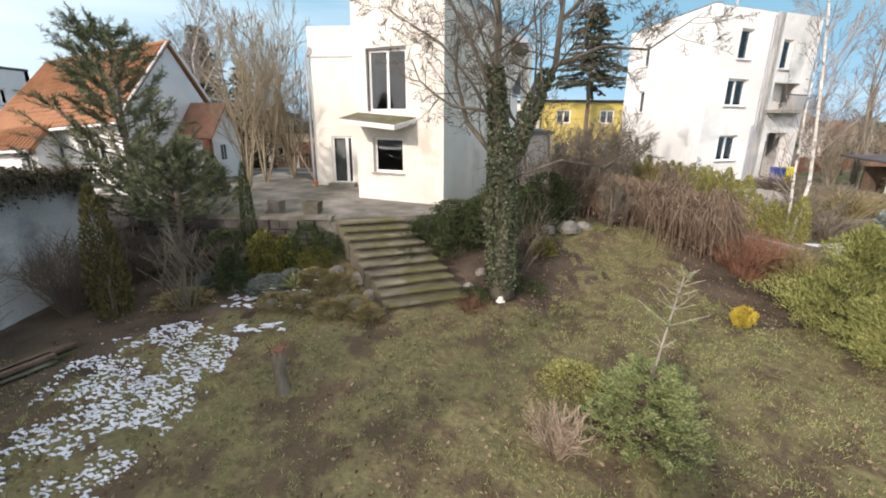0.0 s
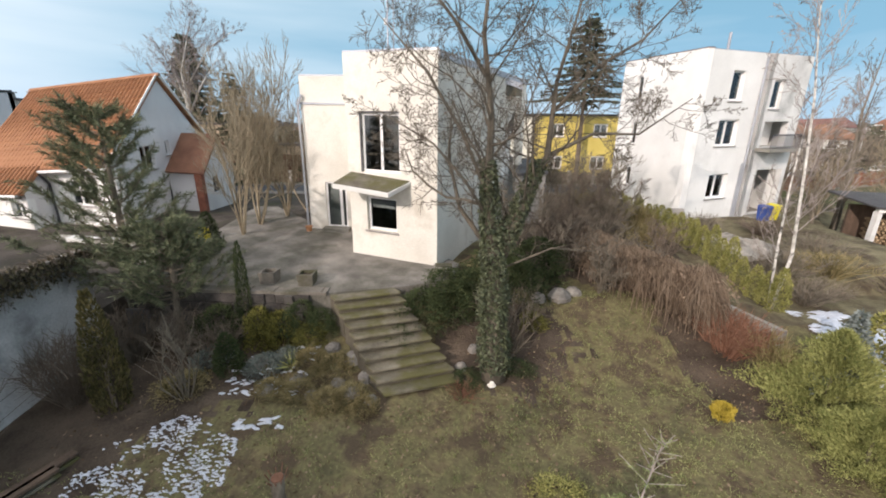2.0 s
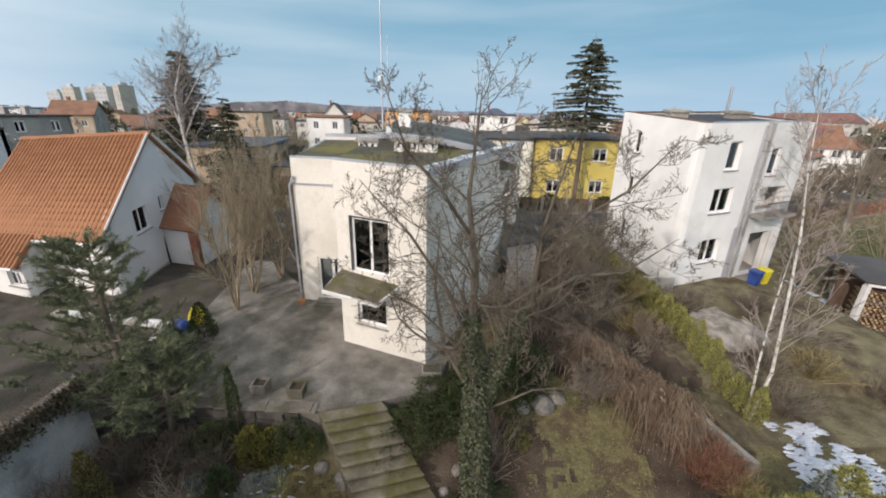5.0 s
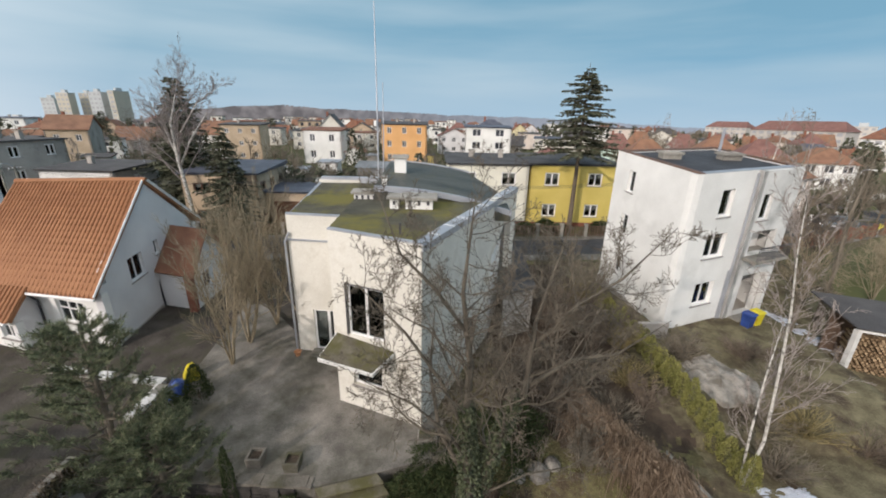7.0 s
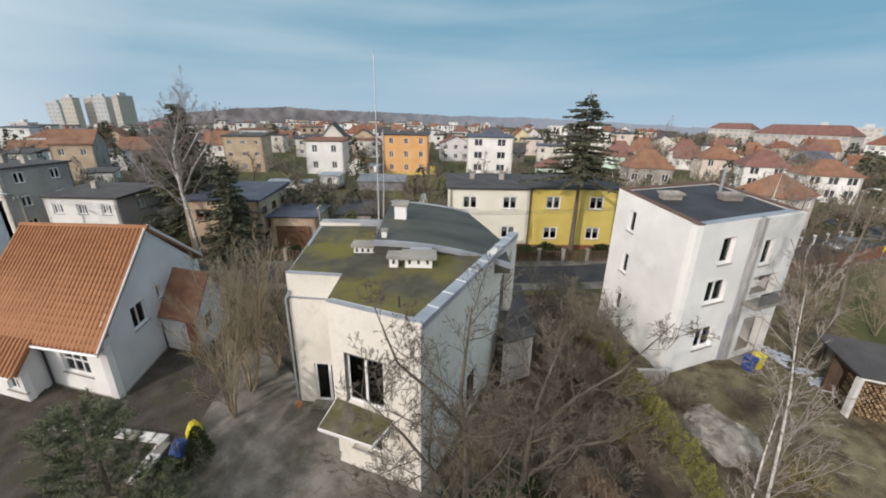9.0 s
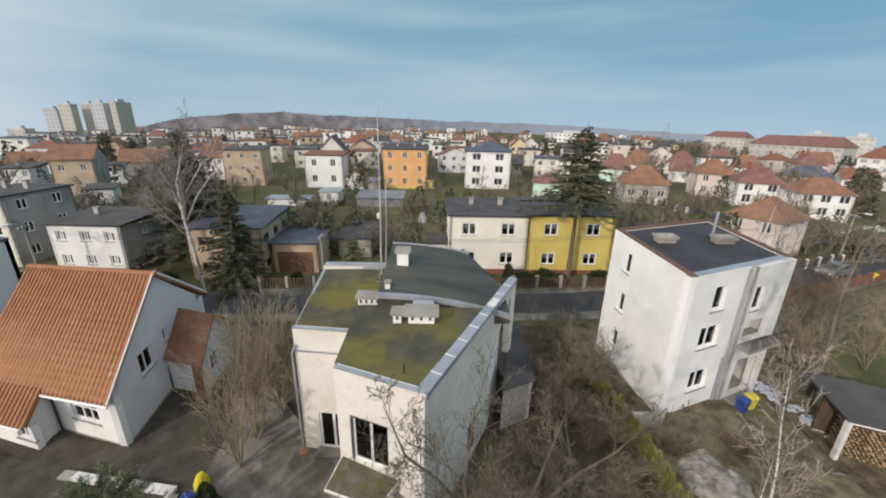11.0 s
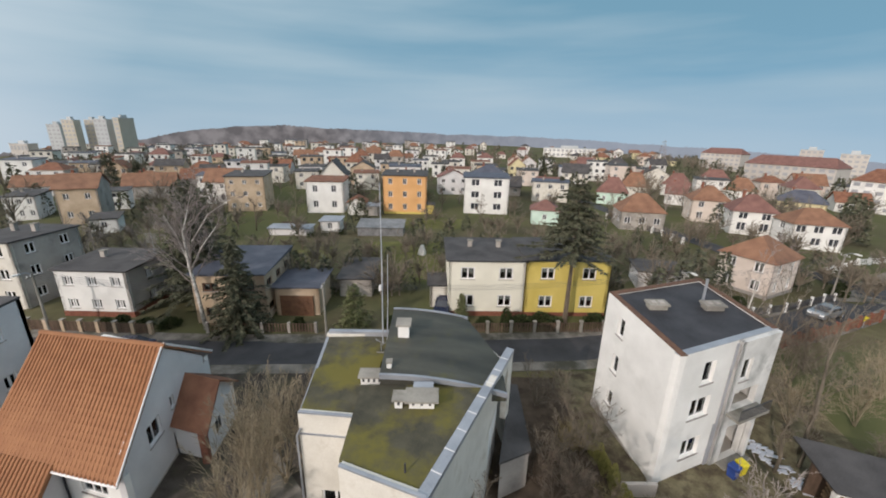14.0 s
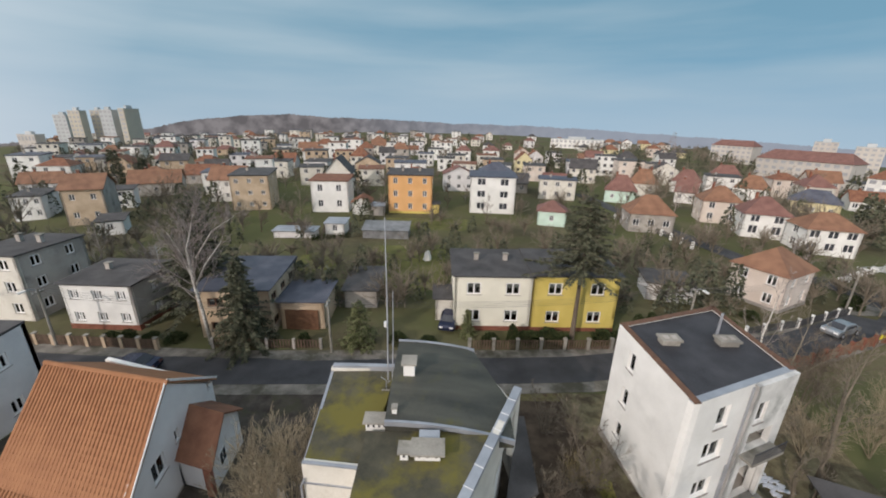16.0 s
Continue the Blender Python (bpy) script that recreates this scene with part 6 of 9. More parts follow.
fence([(-41, 35.4), (-27.2, 34.9)], 1.75, 1.25, 0.32, RENDER_BEIGE, FENCE_WOOD, "fence of beige posts and dark slats", CONCRETE)
fence([(-22, 35.3), (-11.5, 35.6)], 2.6, 1.15, 0.25, RENDER_GREY, FENCE_WOOD, "dark slatted fence with grey posts before the beige house")
fence([(3.2, 35.9), (20, 36.6)], 2.45, 1.25, 0.30, CONCRETE, FENCE_WOOD, "dark slatted fence with grey posts before the yellow house", CONCRETE)
fence([(33.5, 39.6), (41, 41.6), (50.5, 45.2)], 2.5, 1.1, 0.22, RENDER_WHITE, DARK_TRIM, "fence of white posts and dark rails along the street", RENDER_WHITE)
fence([(30.5, 33.2), (36.2, 34.7), (50, 39.6)], 2.0, 1.4, 0.30, BRICK, RED_BOARD, "fence of reddish posts and brown boards along the street")
fence([(59, 55), (70, 60.5), (82, 64)], 3.5, 1.2, 0.4, RENDER_WHITE, WHITE_FRAME, "white garden wall fence along the street")
fence([(41.5, 92), (44.5, 84), (46.5, 70)], 2.6, 1.3, 0.4, RENDER_WHITE, DARK_TRIM, "fence of pale posts along the side street", None, 2)


def pole(x, y, h, label, lamp=False, r=0.13):
    z = ground_z(x, y)
    p = thing("power_pole", (x, y, z), label, "pole")
    part("shaft", Geo().tube([(x, y, z - 0.5), (x, y, z + h)], [r, r * 0.7], 8), CONCRETE, p)
    part("crossarm", Geo().box(x - 0.06, x + 0.06, y - 0.6, y + 0.6, z + h - 0.35, z + h - 0.25), CONCRETE, p)
    for k in (-0.5, -0.17, 0.17, 0.5):
        part("insulator", Geo().tube([(x, y + k, z + h - 0.25), (x, y + k, z + h - 0.08)], [0.035, 0.03], 6), WHITE_FRAME, p)
    if lamp:
        part("lamp_arm", Geo().tube([(x, y, z + h - 0.1), (x, y - 0.5, z + h + 0.25), (x, y - 1.1, z + h + 0.3)], [0.04] * 3, 6), METAL_SHEET, p)
        part("lamp_head", Geo().box(x - 0.13, x + 0.13, y - 1.7, y - 1.0, z + h + 0.25, z + h + 0.37), RENDER_WHITE, p)
    return (x, y, z + h - 0.08)


P_ = [pole(-60, 36.5, 6.2, "grey concrete power pole at the street", True), pole(-37.3, 35.2, 6.0, "grey concrete power pole at the street", True), pole(-10.3, 35.0, 5.6, "grey concrete power pole beside the garage drive"), pole(26.7, 39.2, 5.6, "grey concrete power pole with a street lamp", True), pole(51.5, 46.5, 6.0, "grey concrete power pole with a street lamp", True)]
for a, b in zip(P_, P_[1:]):
    w = thing("power_line", a, "dark power lines hanging between concrete poles", "cable")
    for k in (-0.5, -0.17, 0.17, 0.5):
        n = 14
        part("wire", Geo().tube([(a[0] + (b[0] - a[0]) * i / n, a[1] + (b[1] - a[1]) * i / n + k, a[2] + (b[2] - a[2]) * i / n - 0.9 * 4 * (i / n) * (1 - i / n)) for i in range(n + 1)], [0.012] * (n + 1), 3), DARK_TRIM, w)

flag = thing("marker_post", (46.6, 38.2, -0.6), "small yellow marker flag on a thin post", "marker")
part("post", Geo().tube([(46.6, 38.2, -0.9), (46.6, 38.2, 0.9)], [0.04, 0.03], 6), METAL_SHEET, flag)
part("flag", Geo().add([(46.35, 38.1, 0.25), (46.35, 38.1, 0.95), (47.1, 38.2, 0.6), (46.37, 38.14, 0.25), (46.37, 38.14, 0.95), (47.1, 38.24, 0.6)], [(0, 2, 1), (3, 4, 5), (0, 1, 4, 3), (1, 2, 5, 4), (2, 0, 3, 5)]), PLASTIC_YELLOW, flag)


def car(x, y, rot, mat, label):
    z = ground_z(x, y) + 0.08
    c = thing("car", (x, y, z), label, "car")
    m = pose(x, y, z, 0, 0, rot)
    side = [(-2.05, 0.28), (-2.1, 0.62), (-1.95, 0.86), (-1.25, 0.93), (-0.62, 1.38), (0.75, 1.42), (1.45, 0.98), (2.0, 0.88), (2.08, 0.5), (2.0, 0.28)]
    g = Geo()
    n = len(side)
    vs = [m @ Vector((a, s * (0.82 if b < 1.0 else 0.62), b)) for s in (-1, 1) for a, b in side]
    g.add(vs, [tuple(reversed(range(n))), tuple(range(n, 2 * n))] + [(i, (i + 1) % n, n + (i + 1) % n, n + i) for i in range(n)])
    body = part("body", g, mat, c)
    for s in (-1, 1):
        gl = Geo().add([m @ Vector((a, s * w, b)) for w in (0.80, 0.805) for a, b in ((-1.0, 0.97), (-0.55, 1.31), (0.7, 1.34), (1.2, 1.0))], [(0, 1, 2, 3), (7, 6, 5, 4), (0, 4, 5, 1), (1, 5, 6, 2), (2, 6, 7, 3), (3, 7, 4, 0)])
        part("side_window", gl, WIN_DARK, body)
    for a0, a1, b0, b1 in ((-1.27, -0.64, 0.95, 1.39), (1.47, 0.77, 1.0, 1.43)):
        part("windscreen", Geo().add([m @ Vector(p) for p in ((a0, -0.68, b0), (a0, 0.68, b0), (a1, 0.58, b1), (a1, -0.58, b1))] + [m @ Vector(p) for p in ((a0, -0.68, b0 + 0.02), (a0, 0.68, b0 + 0.02), (a1, 0.58, b1 + 0.02), (a1, -0.58, b1 + 0.02))], [(0, 1, 2, 3), (7, 6, 5, 4), (0, 4, 5, 1), (1, 5, 6, 2), (2, 6, 7, 3), (3, 7, 4, 0)]), WIN_DARK, body)
    for a in (-1.3, 1.3):
        for s in (-0.8, 0.8):
            wm = m @ Matrix.Translation((a, s, 0.31)) @ Matrix.Rotation(math.pi / 2, 4, "X")
            w = part("wheel", Geo().lathe([(0.2, -0.1), (0.31, -0.09), (0.31, 0.09), (0.2, 0.1)], 16, wm), RUBBER, c)
            part("rim", Geo().lathe([(0.17, -0.11), (0.18, 0.11)], 12, wm), METAL_SHEET, w)
    for s in (-0.55, 0.55):
        part("headlight", Geo().box(-2.12, -2.04, s - 0.18, s + 0.18, 0.58, 0.72, m), WHITE_FRAME, c)
        part("tail_light", Geo().box(2.03, 2.10, s - 0.18, s + 0.18, 0.62, 0.8, m), ROOF_RED, c)
    return c


car(44.6, 40.4, 20, CAR_SILVER, "silver car driving along the street")
car(-26.9, 31.6, 2, CAR_BLUE, "dark blue car parked at the street")
car(1.2, 40.6, 80, CAR_BLUE, "dark car parked beside the cream house")
for x, y in ((-30.0, 30.2), (-24.4, 29.6)):
    gp = thing("gate_post", (x, y, -0.2), "orange brick gate post at the street", "gate post", "gate posts")
    part("post", Geo().box(x - 0.3, x + 0.3, y - 0.3, y + 0.3, -0.6, 1.3), BRICK, gp)
    part("cap", Geo().box(x - 0.38, x + 0.38, y - 0.38, y + 0.38, 1.302, 1.42), ROOF_RUST, gp)

yard = thing("yard", (-14, 12, 0.9), "bare grey-brown yard of trodden gravel beside the tiled house", "yard", kind="structure")
part("surface", Geo().prism([(-22, 9.5), (-10.1, 9.5), (-9.8, 13), (-10.6, 19), (-13.2, 19.5), (-14.6, 16.4), (-22, 17.6)], [0.2] * 7, [0.62, 0.62, 0.95, 1.0, 1.0, 1.02, 1.02]), YARD, yard)

# ---- plants: generators ----
def limb(out, rng, p, d, length, r, level, cfg):
    """Grows one limb with its side shoots; out collects (points, radii) level by level."""
    nseg = 5 if level < 2 else (4 if level < 3 else 2)
    pts, dirs = [Vector(p)], []
    d = Vector(d).normalized()
    for i in range(nseg):
        j = Vector((rng.gauss(0, 1), rng.gauss(0, 1), rng.gauss(0, 1))) * cfg["wob"]
        d = (d + j + Vector((0, 0, cfg["up"][level]))).normalized()
        dirs.append(d)
        pts.append(pts[-1] + d * length / nseg)
    rmin = cfg.get("rmin", 0.006)
    radii = [max(rmin, r * (1 - 0.68 * i / nseg)) for i in range(nseg + 1)]
    out.setdefault(level, []).append((pts, radii))
    if level >= cfg["levels"]:
        return
    for c in range(cfg["n"][level]):
        t = cfg.get("from", 0.25) + (1 - cfg.get("from", 0.25)) * ((c + rng.random()) / cfg["n"][level])
        k = min(nseg - 1, int(t * nseg))
        q = pts[k].lerp(pts[k + 1], t * nseg - k)
        ax = dirs[k].orthogonal().normalized()
        ax = Matrix.Rotation(rng.uniform(0, 2 * math.pi), 3, dirs[k]) @ ax
        nd = Matrix.Rotation(radians(rng.uniform(*cfg["ang"])) * (1.0, 0.9, 0.75, 0.7)[min(level, 3)], 3, ax) @ dirs[k]
        limb(out, rng, q, nd, length * cfg["ratio"] * (1.0, 1.15, 1.3, 1.3)[min(level, 3)] * rng.uniform(0.7, 1.15) * (1.15 - 0.5 * t), max(rmin, radii[k] * 0.52), level + 1, cfg)


def branch_mesh(items, k):
    g = Geo()
    for pts, radii in items:
        g.tube(pts, radii, k, cap=False)
    return g


def bare_tree(name, at, stems, cfg, bark, label, seed, twig=None, category="tree", trunk_name="trunk", group=""):
    """A leafless tree: stems are (direction, length, radius) or ready-made lines (points, radii)."""
    t = thing(name, at, label, category, group)
    rng = random.Random(seed)
    for s in stems:
        out = {}
        if isinstance(s[0], list):
            pts = [Vector(p) for p in s[0]]
            part(trunk_name, Geo().tube(pts, s[1], 9), bark, t, smooth=True)
            total = sum((b - a).length for a, b in zip(pts, pts[1:]))
            for c in range(s[2]):
                u = s[3] + (1 - s[3]) * (c + rng.random()) / s[2]
                k = min(len(pts) - 2, int(u * (len(pts) - 1)))
                f = u * (len(pts) - 1) - k
                q = pts[k].lerp(pts[k + 1], f)
                d = (pts[k + 1] - pts[k]).normalized()
                ax = Matrix.Rotation(rng.uniform(0, 6.28), 3, d) @ d.orthogonal().normalized()
                nd = Matrix.Rotation(radians(rng.uniform(*cfg["ang"])), 3, ax) @ d
                r = s[1][k] * cfg.get("thin", 0.42)
                limb(out, rng, q, nd, total * cfg["ratio"] * rng.uniform(0.7, 1.1) * (1.2 - 0.6 * u), r, 1, cfg)
        else:
            limb(out, rng, at, s[0], s[1], s[2], 0, cfg)
            part(trunk_name, branch_mesh(out.pop(0), 8), bark, t, smooth=True)
        for lv in sorted(out):
            if lv == 1 and not cfg.get("joined"):
                for it in out[1]:
                    part("limb", branch_mesh([it], 5), twig or bark, t, smooth=True)
        fine = [it for lv in out if lv > 1 or cfg.get("joined") and lv == 1 for it in out[lv]]
        if fine:
            part("crown", branch_mesh(fine, 3), twig or bark, t, kind="stuff")
    return t


def spray_mesh(pos, way, length, width, name, mat, fold=0.0, rng=None):
    """Many small pointed leaves or sprays: one diamond each, from pos along way."""
    pos, way = np.asarray(pos, float), np.asarray(way, float)
    way /= np.linalg.norm(way, axis=1)[:, None] + 1e-9
    ref = rng.normal(size=way.shape)
    side = np.cross(way, ref)
    side /= np.linalg.norm(side, axis=1)[:, None] + 1e-9
    L, W = np.broadcast_to(length, (len(pos),))[:, None], np.broadcast_to(width, (len(pos),))[:, None]
    mid = pos + way * L * 0.45
    v = np.stack([pos, mid + side * W, pos + way * L, mid - side * W], 1).reshape(-1, 3)
    f = np.arange(len(pos) * 4).reshape(-1, 4)
    me = bpy.data.meshes.new(name)
    me.from_pydata(v.tolist(), [], f.tolist())
    me.materials.append(mat)
    me.update()
    return me


def spruce(at, h, r, clear, mat, label, seed, whorls=26, per=8, dens=9, leaf=0.5, bark=None, tip=1.0, category="tree", name="spruce"):
    """A conifer: straight trunk, whorls of hanging boughs, each set with many needle sprays."""
    t = thing(name, at, label, category)
    rng = np.random.default_rng(seed)
    x, y, z = at
    part("trunk", Geo().tube([(x, y, z - 0.3), (x + 0.03, y, z + h * 0.5), (x, y, z + h)], [h * 0.017 + 0.02, h * 0.010 + 0.012, 0.012], 8), bark or BARK_DARK, t)
    boughs, pos, way = Geo(), [], []
    for i in range(whorls):
        f = (i + rng.uniform(-0.3, 0.3)) / whorls
        hz = clear + (h * 0.985 - clear) * f
        if hz > h * 0.99:
            continue
        rad = r * (1 - f) ** 0.9 * rng.uniform(0.78, 1.1) + 0.05 * r
        for k in range(per):
            dz = rng.uniform(-0.65, 0.65) * (h - clear) / whorls
            a = 2 * math.pi * (k + rng.uniform(-0.35, 0.35)) / per + i * 1.1
            L = rad * rng.uniform(0.55, 1.2)
            droop = 0.28 + 0.25 * (1 - f)
            n = 5
            line = []
            for s in range(n + 1):
                u = s / n
                line.append(Vector((x + math.cos(a) * L * u, y + math.sin(a) * L * u, z + hz + dz + L * (0.18 * u - droop * u * u + 0.16 * u ** 4) * tip)))
            boughs.tube(line, [0.012 + 0.006 * h * 0.1 * (1 - s / n) for s in range(n + 1)], 3, cap=False)
            m = max(3, int(dens * L / r * 1.6))
            for s in range(m):
                u = rng.uniform(0.12, 1.0)
                q = line[min(n - 1, int(u * n))].lerp(line[min(n, int(u * n) + 1)], u * n - int(u * n))
                for sg in (-1, 1):
                    out = rng.uniform(0.3, 1.0)
                    w = Vector((math.cos(a) * out - sg * math.sin(a), math.sin(a) * out + sg * math.cos(a), rng.uniform(-0.75, 0.05)))
                    pos.append(q)
                    way.append(w)
    part("bough_frame", boughs, bark or BARK_DARK, t, kind="stuff")
    n = len(pos)
    part("needle_cover", spray_mesh([tuple(p) for p in pos], [tuple(w) for w in way], leaf * rng.uniform(0.5, 1.1, n), leaf * 0.13 * rng.uniform(0.6, 1.2, n), "needles", mat, rng=rng), None, t, kind="stuff")
    return t


def pine(at, h, r, clear, label, seed, boughs=46, tufts=11):
    """A young pine: open boughs that turn up at the ends, with brushes of long needles."""
    t = thing("pine", at, label, "tree")
    rng = random.Random(seed)
    nr = np.random.default_rng(seed)
    x, y, z = at
    top = Vector((x + 0.15, y, z + h))
    part("trunk", Geo().tube([(x, y, z - 0.3), (x + 0.05, y + 0.05, z + h * 0.45), tuple(top)], [0.13, 0.09, 0.02], 8), BARK, t)
    wood, pos, way = Geo(), [], []
    for i in range(boughs):
        f = (i + rng.random()) / boughs
        hz = clear + (h - clear) * f ** 0.9
        a = i * 2.4 + rng.uniform(-0.4, 0.4)
        L = r * (1 - f) ** 0.7 * rng.uniform(0.6, 1.1) + 0.25
        line = [Vector((x + math.cos(a) * L * u, y + math.sin(a) * L * u, z + hz + L * (0.02 * u + 0.72 * u * u) - 0.12 * L)) for u in (0, 0.35, 0.7, 1.0)]
        wood.tube(line, [0.035, 0.026, 0.018, 0.01], 4, cap=False)
        shoots = [(line[-1], (line[-1] - line[-2]).normalized())]
        for k in range(tufts):
            u = rng.uniform(0.25, 0.98)
            q = line[int(u * 3)].lerp(line[min(3, int(u * 3) + 1)], u * 3 - int(u * 3))
            d = Vector((math.cos(a + rng.uniform(-1.1, 1.1)), math.sin(a + rng.uniform(-1.1, 1.1)), rng.uniform(0.1, 1.0))).normalized()
            e = q + d * rng.uniform(0.2, 0.5)
            wood.tube([q, e], [0.012, 0.007], 3, cap=False)
            shoots.append((e, d))
        for e, d in shoots:
            for k in range(46):
                back = rng.uniform(-0.38, 0.02)
                w = d * rng.uniform(0.35, 1.0) + Vector((rng.gauss(0, 1), rng.gauss(0, 1), rng.gauss(0, 1))) * 0.42
                pos.append(tuple(e + d * back))
                way.append(tuple(w))
    part("bough_frame", wood, BARK, t, kind="stuff")
    n = len(pos)
    part("needle_cover", spray_mesh(pos, way, nr.uniform(0.11, 0.21, n), nr.uniform(0.0065, 0.011, n), "needles", NEEDLE_PINE, rng=nr), None, t, kind="stuff")
    return t


def shrub_mesh(shape, n, leaf, mat, seed, name="foliage", upward=0.6, thin=0.22, rough=0.25):
    """Sprays over and inside a body whose half-width at height f (0 to 1) is shape(f); unit height and width are set by shape."""
    rng = np.random.default_rng(seed)
    pos, way = [], []
    while len(pos) < n:
        f, a, q = rng.uniform(0, 1), rng.uniform(0, 2 * math.pi), math.sqrt(rng.uniform(0.25, 1.0))
        rr, hh = shape(f)
        if rng.uniform(0, 1) > rr / 1.0 + 0.15:
            continue
        lump = 1 + rough * noise.noise((math.cos(a) * 1.8 + seed, math.sin(a) * 1.8, f * 4)) + 0.5 * rough * noise.noise((math.cos(a) * 5 + seed, math.sin(a) * 5, f * 11))
        p = (math.cos(a) * rr * q * lump, math.sin(a) * rr * q * lump, hh)
        pos.append(p)
        way.append((math.cos(a) + rng.normal() * 0.5, math.sin(a) + rng.normal() * 0.5, upward + rng.normal() * 0.4))
    n = len(pos)
    return spray_mesh(pos, way, leaf * rng.uniform(0.6, 1.2, n), leaf * thin * rng.uniform(0.6, 1.3, n), name, mat, rng=rng)


def shrub(name, at, mesh, label, category="shrub", scale=(1, 1, 1), stem=0.0, group="", turn=0.0, bark=None):
    t = thing(name, (0, 0, 0), label, category, group)
    if stem:
        part("stem", Geo().tube([(0, 0, -0.2), (0.01, 0, stem)], [0.05, 0.03], 6), bark or BARK_DARK, t)
    part("foliage", mesh, None, t, kind="stuff")
    t.matrix_basis = pose(*at, 0, 0, turn) @ Matrix.Diagonal((*scale, 1))
    return t


def twig_bush(name, at, h, spread, n, mat, label, seed, side=4, r=0.008, bend=0.25, fork=5):
    """A bush of many bare stems that rise from the ground and fork."""
    t = thing(name, at, label, "shrub")
    rng = random.Random(seed)
    stems, twigs = Geo(), Geo()
    for i in range(n):
        a, s = rng.uniform(0, 6.28), rng.uniform(0.05, 1) ** 0.7
        base = Vector(at) + Vector((math.cos(a), math.sin(a), 0)) * spread * 0.3 * s * rng.random()
        tip = Vector(at) + Vector((math.cos(a) * spread * s, math.sin(a) * spread * s, h * rng.uniform(0.6, 1.05) * (1 - 0.35 * s)))
        mid = base.lerp(tip, 0.5) + Vector((rng.gauss(0, 1), rng.gauss(0, 1), abs(rng.gauss(0, 1)))) * bend * h * 0.25
        stems.tube([base - Vector((0, 0, 0.1)), mid, tip], [r * 1.6, r * 1.2, r * 0.5], 3, cap=False)
        for k in range(fork):
            u = rng.uniform(0.3, 0.95)
            q = mid.lerp(tip, u) if rng.random() < 0.7 else base.lerp(mid, u)
            d = (tip - base).normalized() + Vector((rng.gauss(0, 0.6), rng.gauss(0, 0.6), rng.gauss(0.1, 0.4)))
            twigs.tube([q, q + d.normalized() * h * rng.uniform(0.12, 0.34)], [r * 0.8, r * 0.4], 3, cap=False)
    part("stem_clump", stems, mat, t, kind="stuff")
    part("twig_clump", twigs, mat, t, kind="stuff")
    return t


# ---- the old tree by the steps, its lower trunk in ivy ----
OLD_BARK = material("walnut_bark", (0.062, 0.052, 0.039), (0.165, 0.140, 0.108), 3.0, 0.95, 0.7, 10, stretch=(1, 1, 0.25))
OLD_CFG = {"levels": 4, "n": [0, 7, 5, 3], "ratio": 0.38, "ang": (35, 82), "wob": 0.19, "up": [0.0, 0.12, 0.10, 0.06, 0.02], "rmin": 0.0055, "from": 0.15, "thin": 0.30}
old = bare_tree("old_tree", (1.79, 8.11, -0.6), [
    ([(1.79, 8.11, -0.7), (1.80, 8.15, 0.3), (1.74, 8.2, 1.6), (1.62, 8.4, 3.0)], [0.36, 0.27, 0.24, 0.2], 0, 0.9),
    ([(1.62, 8.4, 2.9), (1.50, 8.8, 4.6), (1.55, 9.1, 6.3), (1.30, 9.3, 8.2), (1.5, 9.4, 10.6)], [0.17, 0.115, 0.085, 0.055, 0.012], 20, 0.15),
    ([(1.70, 8.4, 2.2), (2.35, 8.8, 3.8), (3.1, 9.3, 5.3), (3.3, 9.7, 7.2), (4.0, 10.0, 9.8)], [0.16, 0.115, 0.085, 0.055, 0.012], 17, 0.15),
    ([(3.1, 9.4, 5.3), (4.5, 9.9, 5.9), (5.9, 10.2, 5.9), (7.4, 10.4, 6.9)], [0.065, 0.045, 0.03, 0.008], 14, 0.1),
    ([(3.2, 9.6, 6.4), (4.4, 9.9, 7.6), (5.6, 10.1, 8.3), (6.9, 10.3, 9.7)], [0.058, 0.042, 0.03, 0.008], 13, 0.1),
    ([(1.4, 9.2, 7.2), (0.6, 9.1, 8.4), (-0.2, 9.0, 9.3), (-0.7, 9.0, 10.8)], [0.055, 0.042, 0.03, 0.008], 12, 0.1),
    ([(1.55, 8.7, 4.2), (0.8, 8.9, 5.9), (-0.1, 8.9, 7.3), (-1.3, 9.0, 8.6)], [0.06, 0.046, 0.034, 0.008], 14, 0.15),
    ([(1.6, 8.6, 3.6), (0.9, 8.5, 4.7), (0.1, 8.4, 5.6), (-1.3, 8.4, 6.4)], [0.05, 0.038, 0.026, 0.008], 12, 0.1),
    ([(1.9, 8.5, 2.4), (3.3, 8.8, 2.9), (4.6, 9.2, 2.7), (5.8, 9.5, 3.4)], [0.032, 0.026, 0.019, 0.008], 7, 0.1),
    ([(1.65, 8.5, 2.8), (0.8, 9.3, 3.9), (0.5, 10.2, 5.2), (0.6, 10.8, 7.0)], [0.08, 0.06, 0.045, 0.012], 6, 0.1),
], OLD_CFG, OLD_BARK, "old leafless tree with a trunk wrapped in ivy", 11)
rng_n = np.random.default_rng(4)
ip, iw = [], []
